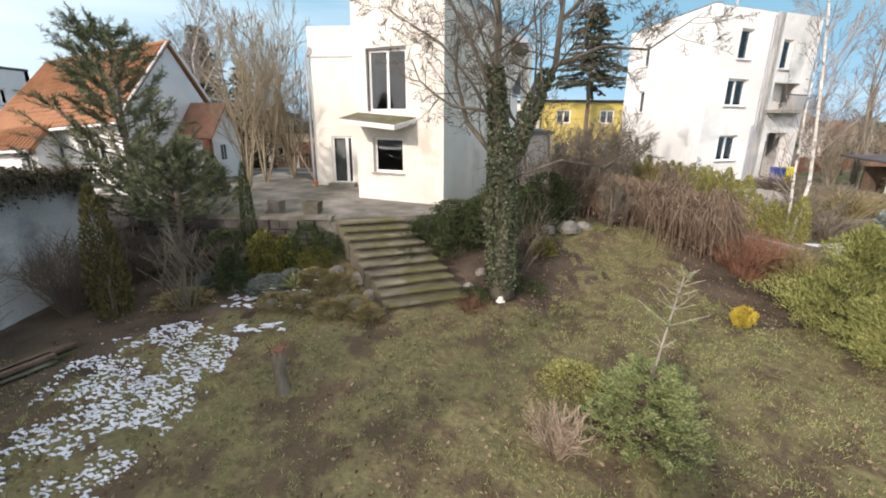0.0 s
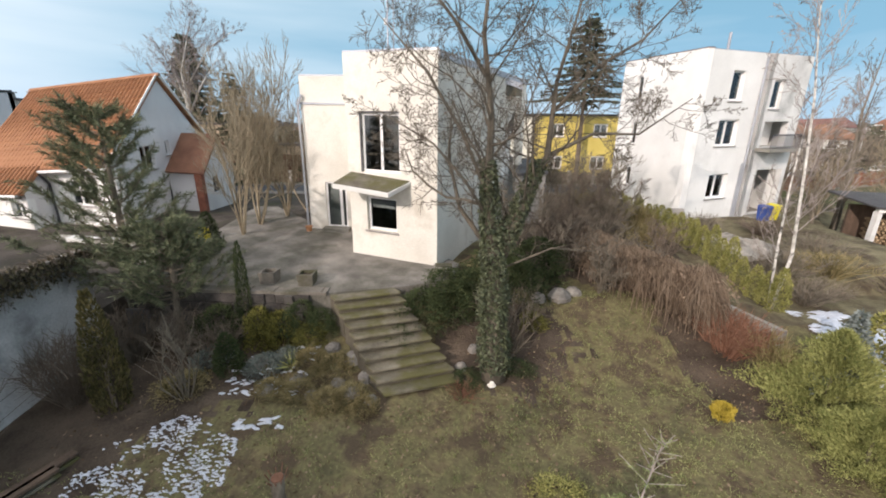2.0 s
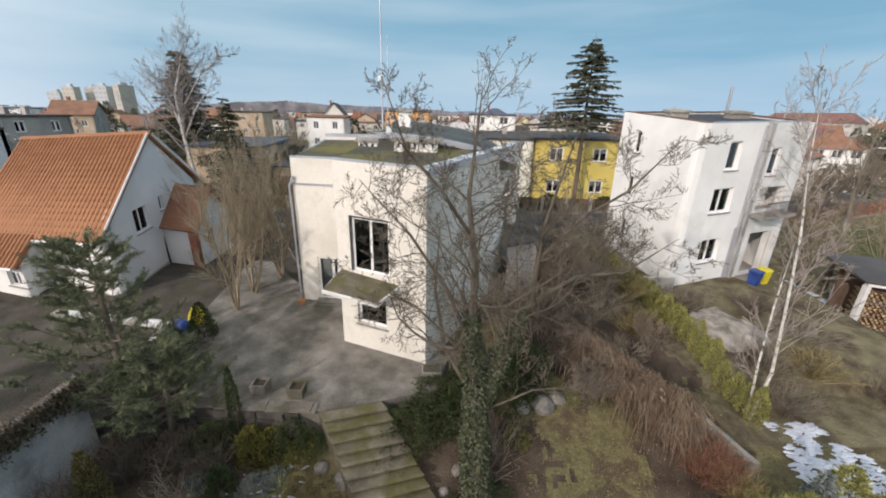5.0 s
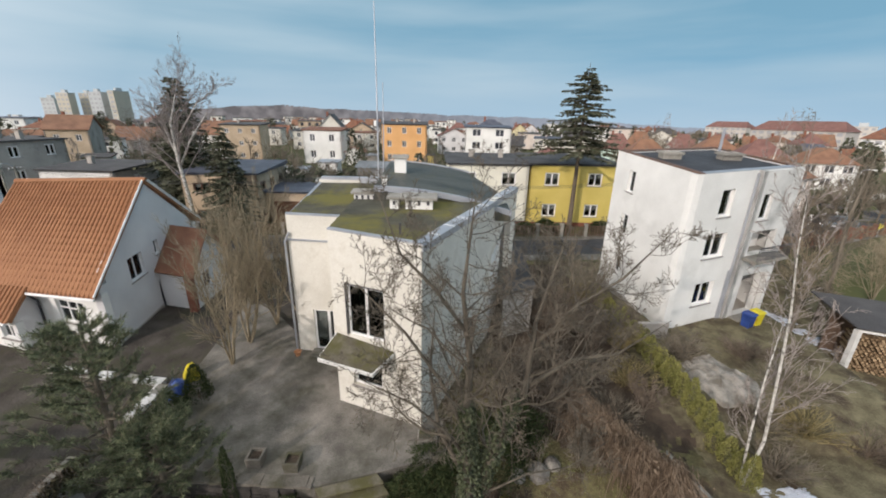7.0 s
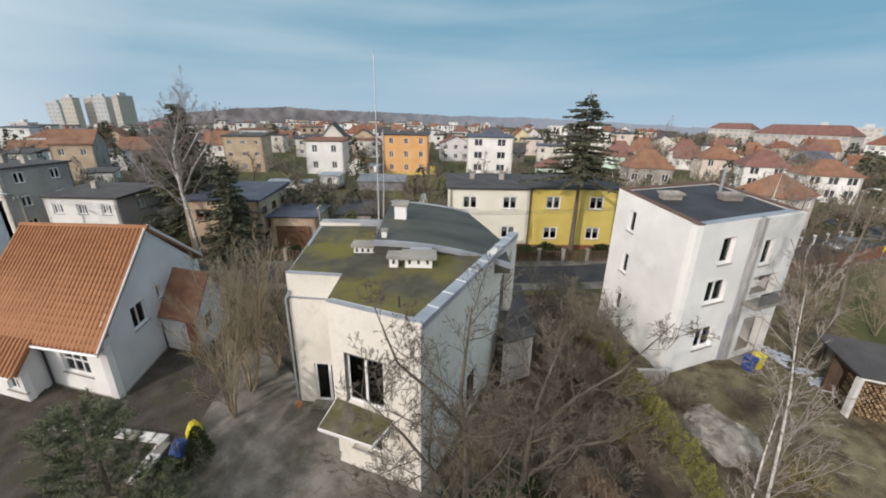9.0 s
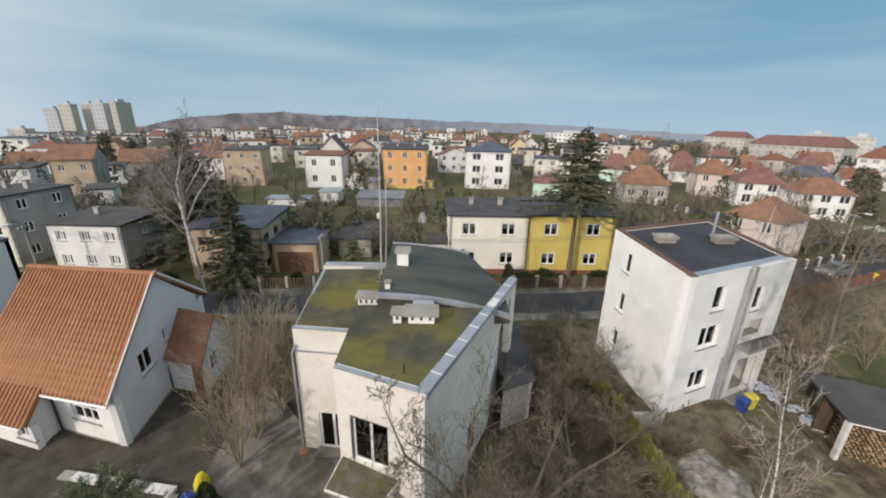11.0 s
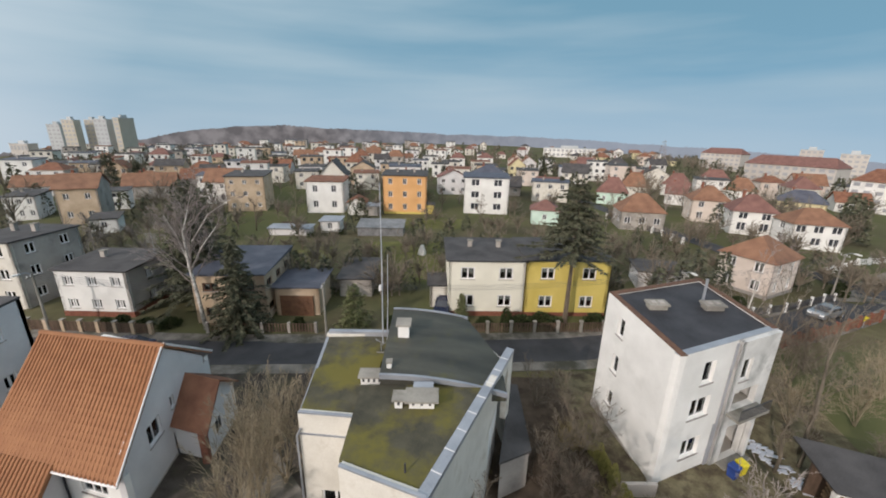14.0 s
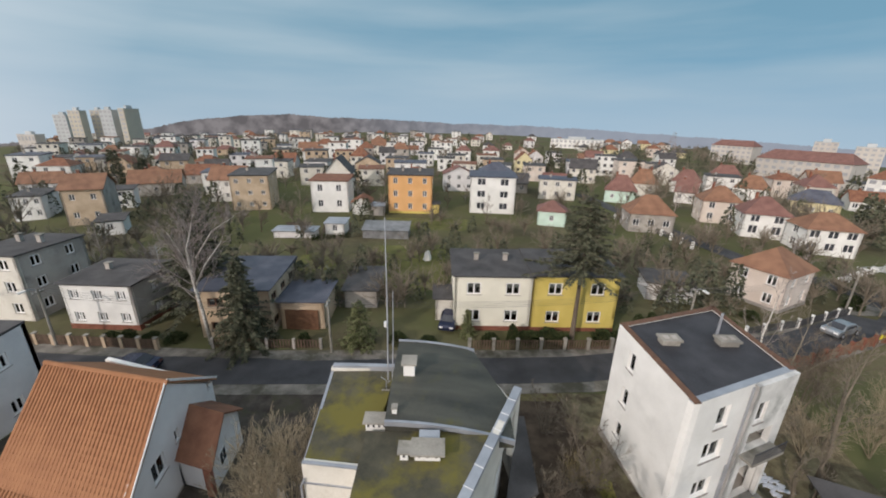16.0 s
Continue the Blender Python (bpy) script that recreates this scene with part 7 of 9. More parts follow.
for i in range(10500):
    f = rng_n.uniform(0, 1) ** 0.9
    zz = -0.35 + 5.6 * f
    if zz < 2.9:
        c = Vector((1.80 - 0.06 * max(0, zz), 8.13 + 0.07 * max(0, zz), zz))
        rad = 0.38 - 0.03 * zz
    else:
        c = Vector((1.62 - 0.06 * (zz - 3), 8.4 + 0.23 * (zz - 3), zz)) if i % 2 else Vector((1.75 + 0.45 * (zz - 2.6), 8.4 + 0.35 * (zz - 2.6), zz))
        rad = 0.28 - 0.05 * (zz - 3)
    a = rng_n.uniform(0, 6.283)
    rad *= 1 + 0.35 * noise.noise((math.cos(a) * 2, math.sin(a) * 2, zz * 1.5))
    rad *= rng_n.uniform(0.75, 1.12)
    ip.append((c.x + math.cos(a) * rad, c.y + math.sin(a) * rad, zz))
    iw.append((math.cos(a) * 0.6 + rng_n.normal() * 0.5, math.sin(a) * 0.6 + rng_n.normal() * 0.5, -0.6 + rng_n.normal() * 0.4))
part("ivy", spray_mesh(ip, iw, rng_n.uniform(0.05, 0.11, len(ip)), rng_n.uniform(0.022, 0.042, len(ip)), "ivy", IVY, rng=rng_n), None, old, "dark green ivy leaves", kind="stuff")
blob(1.72, 7.88, -0.72, 0.13, 0.22, 9, RENDER_CREAM, "white_stone", "whitened stone at the foot of the tree", "stone", 10)
twig_bush("understorey", (2.2, 8.7, -0.3), 2.5, 1.3, 34, OLD_BARK, "thicket of bare shoots round the ivied trunk", 31, r=0.009, fork=6)

# thickets between the houses
THICKET = {"levels": 3, "n": [7, 6, 5], "ratio": 0.48, "ang": (20, 60), "wob": 0.10, "up": [0.05, 0.08, 0.05, 0.0], "rmin": 0.0065, "from": 0.15}
for i, (x, y, h, n) in enumerate([(4.6, 12.6, 2.9, 5), (6.6, 13.8, 2.4, 5), (3.4, 13.6, 2.9, 4), (8.2, 16.5, 2.7, 5), (7.4, 20.3, 3.4, 4), (9.6, 20.8, 3.4, 5), (6.8, 17.4, 3.2, 4), (10.2, 24.0, 3.2, 4), (8.0, 25.5, 3.4, 4), (9.2, 13.0, 1.6, 4), (5.8, 10.9, 1.6, 4)]):
    rr = random.Random(100 + i)
    stems = [(Vector((rr.uniform(-0.5, 0.5), rr.uniform(-0.5, 0.5), 1)), h * rr.uniform(0.75, 1.05), 0.034) for _ in range(n)]
    bare_tree("bare_bush", (x, y, ground_z(x, y) - 0.1), stems, THICKET, BARK if i % 3 else BARK_DARK, "tall leafless brown bush between the houses", 200 + i, category="shrub", trunk_name="stem")

# yellowish multi-stemmed tree beside the patio
SALLOW = {"levels": 3, "n": [10, 6, 4], "ratio": 0.44, "ang": (16, 52), "wob": 0.09, "up": [0.05, 0.14, 0.10, 0.06], "rmin": 0.007, "from": 0.2}
for i, (x, y, h, n) in enumerate([(-8.6, 15.3, 6.7, 6), (-8.6, 16.9, 6.7, 6), (-7.9, 18.6, 6.0, 5), (-7.3, 20.0, 5.2, 5)]):
    rr = random.Random(300 + i)
    stems = [(Vector((rr.uniform(-0.38, 0.38), rr.uniform(-0.35, 0.35), 1)), h * rr.uniform(0.8, 1.05), 0.05) for _ in range(n)]
    bare_tree("sallow", (x, y, 0.9), stems, SALLOW, BARK_WARM, "leafless tree of many yellowish-brown upright stems", 310 + i, trunk_name="stem")

# leaning birches
BIRCH_CFG = {"levels": 3, "n": [0, 7, 6], "thin": 0.3, "ratio": 0.25, "ang": (25, 55), "wob": 0.08, "up": [0, 0.10, 0.0, -0.05], "rmin": 0.006, "from": 0.2}
bare_tree("birch", (11.75, 10.5, 0.4), [
    ([(11.55, 10.5, 0.2), (11.75, 10.5, 2.2), (11.5, 10.55, 4.6), (11.2, 10.6, 7.0), (10.75, 10.6, 9.0), (10.6, 10.7, 10.6)], [0.060, 0.050, 0.040, 0.030, 0.016, 0.006], 30, 0.2),
    ([(11.45, 10.5, 0.2), (11.4, 10.7, 2.4), (11.55, 11.0, 4.4), (11.8, 11.3, 6.6)], [0.045, 0.036, 0.026, 0.006], 16, 0.2),
], BIRCH_CFG, BIRCH_BARK, "leaning double-stemmed birch with white bark", 41, BARK_PALE)
FAR_BIRCH = {"levels": 4, "n": [0, 6, 5, 4], "ratio": 0.40, "ang": (25, 50), "wob": 0.08, "up": [0, 0.14, 0.04, -0.04, -0.08], "thin": 0.36, "rmin": 0.0065, "from": 0.25}
bare_tree("birch", (-23.0, 36.2, -0.5), [
    ([(-22.6, 36.0, -0.6), (-22.9, 36.1, 3), (-23.3, 36.2, 6.2), (-23.4, 36.3, 9.4), (-22.2, 36.4, 12.8)], [0.2, 0.17, 0.14, 0.09, 0.02], 26, 0.34),
    ([(-23.2, 36.2, 5.6), (-21.8, 36.1, 8), (-19.8, 36.0, 10.4)], [0.1, 0.07, 0.02], 12, 0.15),
    ([(-22.6, 36.2, 8.6), (-20.8, 36.4, 11.2), (-18.6, 36.6, 12.6)], [0.07, 0.045, 0.015], 12, 0.15),
    ([(-23.3, 36.2, 6.4), (-24.0, 36.3, 9), (-24.9, 36.3, 11.0)], [0.08, 0.06, 0.02], 12, 0.15),
], FAR_BIRCH, BIRCH_BARK, "tall leafless birch with white bark at the street", 43, material("pale_birch_twigs", (0.20, 0.165, 0.15), (0.36, 0.31, 0.29), 2.0, 0.9, 0.0))
WILD = {"levels": 4, "n": [0, 6, 5, 3], "ratio": 0.34, "ang": (22, 55), "wob": 0.09, "up": [0, 0.12, 0.06, 0.0, 0.0], "rmin": 0.0065, "from": 0.2, "thin": 0.3}
for i, (x, y, h, b) in enumerate([(22.6, 23.6, 11.6, BARK), (25.5, 22.4, 11.0, BARK), (25.0, 28.5, 10.5, BIRCH_BARK), (22.6, 21.0, 4.2, BARK), (24.6, 21.4, 4.6, BARK), (28.5, 25.0, 9.0, BARK)]):
    z = ground_z(x, y)
    bare_tree("bare_tree", (x, y, z), [([(x, y, z - 0.3), (x + 0.1, y, z + h * 0.3), (x - 0.1, y + 0.2, z + h * 0.65), (x + 0.1, y + 0.1, z + h)], [0.12, 0.095, 0.06, 0.012], 12, 0.2)], WILD, b, "tall leafless tree beside the white house", 60 + i, BARK if i != 2 else BARK_PALE)
for i, (x, y, h, n) in enumerate([(23.5, 26.0, 5.0, 6), (26.5, 24.5, 4.6, 6), (29.0, 28.0, 5.2, 6), (25.0, 30.0, 4.8, 6), (31.5, 24.5, 4.6, 6), (33.0, 30.5, 5.0, 6), (28.0, 20.5, 3.8, 5), (36.0, 27.0, 4.6, 6)]):
    rr = random.Random(130 + i)
    stems = [(Vector((rr.uniform(-0.5, 0.5), rr.uniform(-0.5, 0.5), 1)), h * rr.uniform(0.75, 1.05), 0.036) for _ in range(n)]
    bare_tree("bare_bush", (x, y, ground_z(x, y) - 0.1), stems, {**THICKET, "joined": True}, (BARK, BARK_WARM, BARK_DARK)[i % 3], "tall leafless thicket in the garden beyond the white house", 230 + i, category="shrub", trunk_name="stem")

# bare trees behind the start of the walk, whose shade falls over the lawn
SHADE = {"joined": True, "levels": 3, "n": [0, 8, 7], "ratio": 0.40, "ang": (25, 65), "wob": 0.10, "up": [0, 0.08, 0.04, 0.0, 0.0], "rmin": 0.012, "from": 0.2, "thin": 0.4}
for i, (x, y, h) in enumerate([(-9.0, -6.0, 8.0), (-5.0, -7.5, 7.0), (-15.0, -9.0, 8.5), (-11.5, -8.0, 8.0)]):
    z = ground_z(x, y)
    bare_tree("bare_tree", (x, y, z), [([(x, y, z - 0.3), (x + 0.1, y, z + h * 0.3), (x - 0.1, y + 0.2, z + h * 0.65), (x + 0.1, y + 0.1, z + h)], [0.2, 0.16, 0.1, 0.02], 18, 0.12)], SHADE, BARK, "leafless garden tree that shades the lawn", 500 + i)

# spruces out of view, added only to cast shade on the bank
for i, (x, y, h, r) in enumerate([(-15.5, -3.6, 8.6, 3.2), (-18.6, -0.6, 8.2, 3.0), (-12.4, -6.4, 7.6, 2.8), (-21.5, 2.6, 6.4, 2.4), (-9.6, -8.6, 7.8, 2.8), (-17.5, -7.4, 9.4, 3.0), (-14.0, -5.0, 8.4, 2.8)]):
    spruce((x, y, ground_z(x, y)), h, r, 0.8, NEEDLE_SPRUCE, "unseen broad spruce added to shade the planted bank", 820 + i, 20, 9, 16, 0.6)

# conifers
spruce((14.2, 38.4, -0.6), 15.9, 5.0, 7.8, NEEDLE_SPRUCE, "tall dark spruce with a bare lower trunk before the yellow house", 5, 15, 9, 44, 0.55, None, 0.35)
spruce((-26.2, 42.0, -0.6), 14.2, 5.2, 1.5, NEEDLE_SPRUCE, "dark pointed spruce behind the tiled house", 6, 30, 11, 34, 0.62)
spruce((-18.9, 35.9, -0.6), 10.0, 3.4, 0.5, NEEDLE_SPRUCE, "dark bushy spruce before the beige house", 7, 24, 11, 34, 0.48)
spruce((-7.8, 36.4, -0.5), 5.2, 2.2, 0.2, NEEDLE_FIR, "broad grey-green spruce beside the garage drive", 8, 18, 9, 14, 0.42)
spruce((3.1, 38.4, -0.6), 3.4, 1.1, 0.2, NEEDLE_FIR, "small spruce before the cream house", 9, 14, 8, 12, 0.34)
pine((-9.65, 10.2, 0.3), 6.1, 2.2, 0.6, "grey-green young pine with upturned brushes of long needles", 12, 66, 10)
pine((-8.0, 9.75, 0.2), 2.9, 1.7, 0.5, "low bushy pine at the edge of the patio", 14, 56, 10)
FX, FY, FZ = 3.36, 3.76, -1.37
fir = thing("young_fir", (FX, FY, FZ), "bushy young fir with a thin bare leader", "tree")
part("trunk", Geo().tube([(FX, FY, FZ - 0.1), (FX + 0.02, FY, FZ + 1.45)], [0.05, 0.025], 8), BARK_DARK, fir)
fir_rng = np.random.default_rng(15)
boughs, fp, fw = Geo(), [], []
for i in range(190):
    f, a = fir_rng.uniform(0.03, 1.0), fir_rng.uniform(0, 6.283)
    L = (0.90 - 0.55 * f ** 1.8) * fir_rng.uniform(0.68, 1.1)
    b0 = Vector((FX, FY, FZ + 0.05 + 1.2 * f))
    rise = 0.10 + 0.40 * f
    e = b0 + Vector((math.cos(a) * L, math.sin(a) * L, L * rise))
    boughs.tube([b0, e], [0.012, 0.005], 4, cap=False)
    side = Vector((-math.sin(a), math.cos(a), 0))
    for s in range(130):
        u = math.sqrt(fir_rng.uniform(0.12, 1.0))
        off = side * fir_rng.normal(0, 0.075 * (1.25 - u)) + Vector((0, 0, fir_rng.normal(0.01, 0.022)))
        fp.append(tuple(b0.lerp(e, u) + off))
        fw.append((math.cos(a) * 0.7 + fir_rng.normal(0, 0.7), math.sin(a) * 0.7 + fir_rng.normal(0, 0.7), 0.55 + fir_rng.normal(0, 0.4)))
part("bough_frame", boughs, BARK_DARK, fir, kind="stuff")
part("needle_cover", spray_mesh(fp, fw, fir_rng.uniform(0.035, 0.08, len(fp)), fir_rng.uniform(0.006, 0.012, len(fp)), "fir_needles", NEEDLE_YOUNG, rng=fir_rng), None, fir, kind="stuff")
part("leader", Geo().tube([(FX + 0.02, FY, FZ + 1.3), (FX + 0.12, FY, FZ + 2.1), (FX + 0.24, FY, FZ + 2.9)], [0.018, 0.014, 0.007], 6), BARK_PALE, fir)
lp, lw2 = [], []
for i, (z0, L) in enumerate([(1.75, 0.2), (2.1, 0.45), (2.35, 0.32), (2.55, 0.22), (2.7, 0.3), (2.85, 0.18)]):
    for k in range(4):
        a = k * 1.57 + i * 0.9
        c = Vector((FX + 0.02 + 0.1375 * (z0 - 1.3), FY, FZ + z0))
        e = c + Vector((math.cos(a) * L, math.sin(a) * L, L * 0.65))
        part("shoot", Geo().tube([c, e], [0.008, 0.005], 4), BARK_PALE, fir)
        for s in range(46 if i == 1 else 8):
            lp.append(tuple(c.lerp(e, rng_n.uniform(0.05, 0.7))))
            lw2.append((math.cos(a) + rng_n.normal() * 0.8, math.sin(a) + rng_n.normal() * 0.8, 0.4 + rng_n.normal() * 0.6))
part("shoot_cover", spray_mesh(lp, lw2, 0.06, 0.009, "shoot_needles", NEEDLE_YOUNG, rng=rng_n), None, fir, kind="stuff")

# thujas, junipers and small shrubs
column = lambda f: (0.30 * (1 - f) ** 0.6 * (0.75 + 0.5 * min(1, f * 4)) + 0.02, f * 1.0)
dome = lambda f: (math.sqrt(max(0.0, 1 - f * f)) * 1.0, f * 1.0)
ball = lambda f: (math.sqrt(max(0.02, 1 - (2 * f - 1) ** 2)), f)
THUJA_MESH = [shrub_mesh(column, 1500, 0.075, THUJA, s, upward=1.1) for s in (1, 2, 3)]
DARK_COLUMN = shrub_mesh(column, 2600, 0.06, THUJA_DARK, 8, upward=1.0)
BROWN_COLUMN = shrub_mesh(column, 2600, 0.06, material("browned_thuja", (0.05, 0.048, 0.02), (0.135, 0.115, 0.05), 2.5, 0.9, 0.0, island=0.6, spec=0.1), 9, upward=0.8)
DOME = [shrub_mesh(dome, 4200, 0.085, JUNIPER, s, upward=0.3, rough=0.5) for s in (21, 22)]
DOME_DARK = shrub_mesh(dome, 4600, 0.10, THUJA_DARK, 23, upward=0.35, rough=0.9, thin=0.16)
rr = random.Random(8)
for i in range(24):
    f = i / 23
    x, y = 11.55 - 1.1 * f + rr.uniform(-0.1, 0.1), 10.3 + 11.5 * f
    shrub("thuja", (x, y, ground_z(x, y)), THUJA_MESH[i % 3], "yellowish-green thuja in a clipped hedge row", "hedge", (1.0, 1.0, rr.uniform(1.15, 1.5)), group="thujas of the hedge row", turn=rr.uniform(0, 360))
shrub("thuja", (-7.9, 7.1, -0.95), BROWN_COLUMN, "browned columnar thuja in front of the garage wall", "tree", (1.3, 1.3, 3.2), 0.4)
shrub("cypress", (-5.75, 9.6, 0.0), DARK_COLUMN, "narrow dark cypress at the patio edge", "tree", (0.75, 0.75, 2.7), 0.3)
shrub("cypress", (-8.9, 13.2, 1.0), DARK_COLUMN, "dark cypress at the side of the patio", "tree", (1.6, 1.6, 1.75), 0.3, turn=40)
shrub("cypress", (-9.4, 12.2, 1.0), DARK_COLUMN, "dark cypress at the side of the patio", "tree", (1.9, 1.9, 1.35), 0.3, turn=140)
shrub("thuja", (-5.6, 8.2, -0.7), DARK_COLUMN, "small green thuja in the planted bank", "shrub", (1.3, 1.3, 1.25), 0.2, turn=200)
shrub("golden_cypress", (7.25, 6.8, -0.86), shrub_mesh(ball, 2200, 0.22, GOLD_LEAF, 31, upward=0.5, rough=0.5, thin=0.2), "small golden ball-shaped cypress on the lawn", "shrub", (0.22, 0.22, 0.46), 0.1)
shrub("juniper", (2.7, 4.9, -1.2), shrub_mesh(dome, 4200, 0.085, THUJA, 24, upward=0.4, rough=0.6), "low olive-green juniper beside the fir", "shrub", (0.62, 0.55, 0.52), 0.1)
BIG_JUN = shrub_mesh(lambda f: (0.95 * (1 - f) ** 0.7 * (0.75 + 0.5 * min(1, f * 3)), f), 27000, 0.085, JUNIPER, 33, upward=0.55, rough=1.4, thin=0.075)
shrub("juniper", (9.75, 6.9, -0.85), BIG_JUN, "large light green juniper with spreading sprays", "shrub", (1.08, 1.08, 2.35), 0.5)
shrub("juniper", (9.3, 5.5, -1.0), BIG_JUN, "large light green juniper with spreading sprays", "shrub", (0.95, 0.95, 1.5), 0.5, turn=120)
shrub("blue_fir", (10.5, 7.3, -0.4), shrub_mesh(lambda f: (0.42 * (1 - f) + 0.03, f), 2600, 0.075, material("blue_grey_needles", (0.09, 0.11, 0.10), (0.22, 0.25, 0.24), 2.5, 0.8, 0.0, island=0.6, spec=0.2), 34, upward=0.2), "blue-grey young fir behind the juniper", "tree", (1.6, 1.6, 2.2), 0.4)
shrub("thuja", (11.6, 7.6, -0.1), THUJA_MESH[0], "green thuja at the garden's edge", "shrub", (1.9, 1.9, 1.7), 0.2)
shrub("thuja", (12.3, 7.1, -0.1), THUJA_MESH[1], "green thuja at the garden's edge", "shrub", (1.7, 1.7, 1.5), 0.2)
for i, (x, y, z, sx, sz, m) in enumerate([(-0.3, 9.7, 0.05, 0.9, 1.15, 2), (0.7, 9.9, 0.2, 1.0, 1.2, 2), (1.5, 10.3, 0.4, 0.9, 1.3, 2), (-0.9, 9.0, -0.3, 0.6, 0.7, 2), (0.5, 10.6, 0.6, 0.9, 1.0, 2), (2.9, 10.7, 0.5, 0.9, 1.4, 2), (2.2, 11.4, 0.6, 1.0, 1.6, 2), (3.8, 11.6, 0.7, 1.1, 1.7, 2), (-3.9, 9.35, -0.1, 0.6, 1.1, 2), (-6.5, 9.4, -0.4, 0.7, 1.2, 2), (-3.3, 9.2, 0.0, 0.45, 0.8, 2)]):
    shrub("juniper", (x, y, z), DOME_DARK if m == 2 else DOME[1], "dark spreading juniper at the edge of the patio", "shrub", (sx, sx, sz), 0.1, turn=i * 70)
GREY_DOME = shrub_mesh(dome, 3400, 0.11, material("grey_green_sprays", (0.07, 0.085, 0.075), (0.17, 0.19, 0.17), 2.0, 0.9, 0.0, island=0.6, spec=0.2), 41, upward=0.2, rough=0.5)
OLIVE_DOME = shrub_mesh(dome, 3400, 0.12, material("olive_sprays", (0.065, 0.065, 0.016), (0.20, 0.185, 0.05), 2.0, 0.9, 0.0, island=0.6, spec=0.2), 42, upward=0.7, rough=0.5)
DRY_DOME = shrub_mesh(dome, 3600, 0.17, DRY_PLANT, 43, upward=0.8, thin=0.09, rough=0.5)
for i, (x, y, r, h, m, lab) in enumerate([
        (-4.7, 8.3, 0.55, 0.5, GREY_DOME, "low grey-blue juniper in the planted bank"), (-4.1, 8.6, 0.5, 0.5, GREY_DOME, "low grey-blue juniper in the planted bank"),
        (-5.2, 9.3, 0.5, 1.3, OLIVE_DOME, "olive-yellow shrub below the patio"), (-4.6, 9.4, 0.6, 1.1, OLIVE_DOME, "olive-green shrub below the patio"), (-3.6, 9.1, 0.5, 0.6, OLIVE_DOME, "small green shrub beside the steps"),
        (-3.4, 8.4, 0.5, 0.5, DRY_DOME, "clump of dry perennials in the planted bank"), (-2.7, 8.2, 0.55, 0.55, DRY_DOME, "clump of dry perennials in the planted bank"), (-2.0, 7.3, 0.5, 0.45, DRY_DOME, "clump of dry perennials beside the steps"), (-2.6, 7.2, 0.5, 0.4, DRY_DOME, "clump of dry perennials beside the steps"), (-3.4, 7.5, 0.5, 0.4, DRY_DOME, "clump of dry perennials in the planted bank"), (-1.6, 7.0, 0.4, 0.4, DRY_DOME, "clump of dry perennials beside the steps"), (-4.2, 7.6, 0.45, 0.35, DRY_DOME, "clump of dry perennials in the planted bank"),
        (-6.3, 8.6, 0.6, 0.5, GREY_DOME, "grey-green low shrub below the patio"), (-6.6, 7.7, 0.7, 0.35, DRY_DOME, "clump of dry perennials at the foot of the bank"),
        (1.0, 8.0, 0.5, 0.35, DOME_DARK, "dark ground ivy at the foot of the old tree"), (2.5, 8.3, 0.5, 0.3, DOME_DARK, "dark ground ivy at the foot of the old tree"), (3.2, 9.6, 0.45, 0.5, OLIVE_DOME, "olive shrub behind the old tree")]):
    shrub("bank_shrub", (x, y, ground_z(x, y) - 0.03), m, lab, "shrub", (r, r, h), turn=i * 50)
yp, yw = [], []
for i in range(46):
    a, e = rng_n.uniform(0, 6.283), rng_n.uniform(0.2, 1.3)
    yp.append((-3.95, 8.35, ground_z(-3.95, 8.35)))
    yw.append((math.cos(a) * math.cos(e), math.sin(a) * math.cos(e), math.sin(e)))
yucca = thing("yucca", (-3.95, 8.35, -0.6), "yellow-green yucca with pointed leaves", "shrub")
part("leaf_rosette", spray_mesh(yp, yw, 0.5, 0.022, "leaves", JUNIPER, rng=rng_n), None, yucca)
twig_bush("twig_bush", (2.0, 3.65, -1.36), 0.85, 0.55, 90, DRY_TWIG, "pale leafless bush of thin twigs beside the fir", 51, r=0.0055, fork=6)
twig_bush("red_bush", (8.9, 8.9, -0.45), 1.5, 1.2, 240, RED_SHRUB, "reddish dry bush at the edge of the lawn", 52, r=0.008)
twig_bush("dry_bush", (9.4, 8.0, -0.5), 1.3, 0.8, 110, DRY_PLANT, "grey dry bush behind the juniper", 53, r=0.008)
twig_bush("bare_bush", (11.0, 5.2, -0.6), 2.2, 1.3, 70, BARK_DARK, "dark leafless bush at the garden's edge", 54, r=0.010)
twig_bush("bare_bush", (13.8, 12.6, 0.4), 1.4, 1.6, 120, BARK, "grey brushwood at the foot of the birches", 55, r=0.010)
twig_bush("bare_bush", (16.5, 14.5, 0.6), 1.2, 1.8, 120, BARK, "grey brushwood in the neighbouring garden", 56, r=0.010)
twig_bush("red_bush", (0.9, 7.5, -0.9), 0.45, 0.6, 60, RED_SHRUB, "reddish stalks at the foot of the old tree", 57, r=0.006)
twig_bush("thin_tree", (-6.3, 7.4, -0.85), 2.6, 0.5, 14, BARK, "thin bare saplings below the patio", 58, r=0.012)
for i, (x, y, h, sp) in enumerate([(-8.6, 8.6, 1.8, 1.0), (-7.4, 8.9, 1.5, 0.9), (-9.0, 7.2, 2.0, 0.8), (-6.2, 8.9, 1.2, 0.8)]):
    twig_bush("undergrowth", (x, y, ground_z(x, y)), h, sp, 90, BARK_DARK, "dark leafless undergrowth below the patio", 520 + i, r=0.009, fork=7)
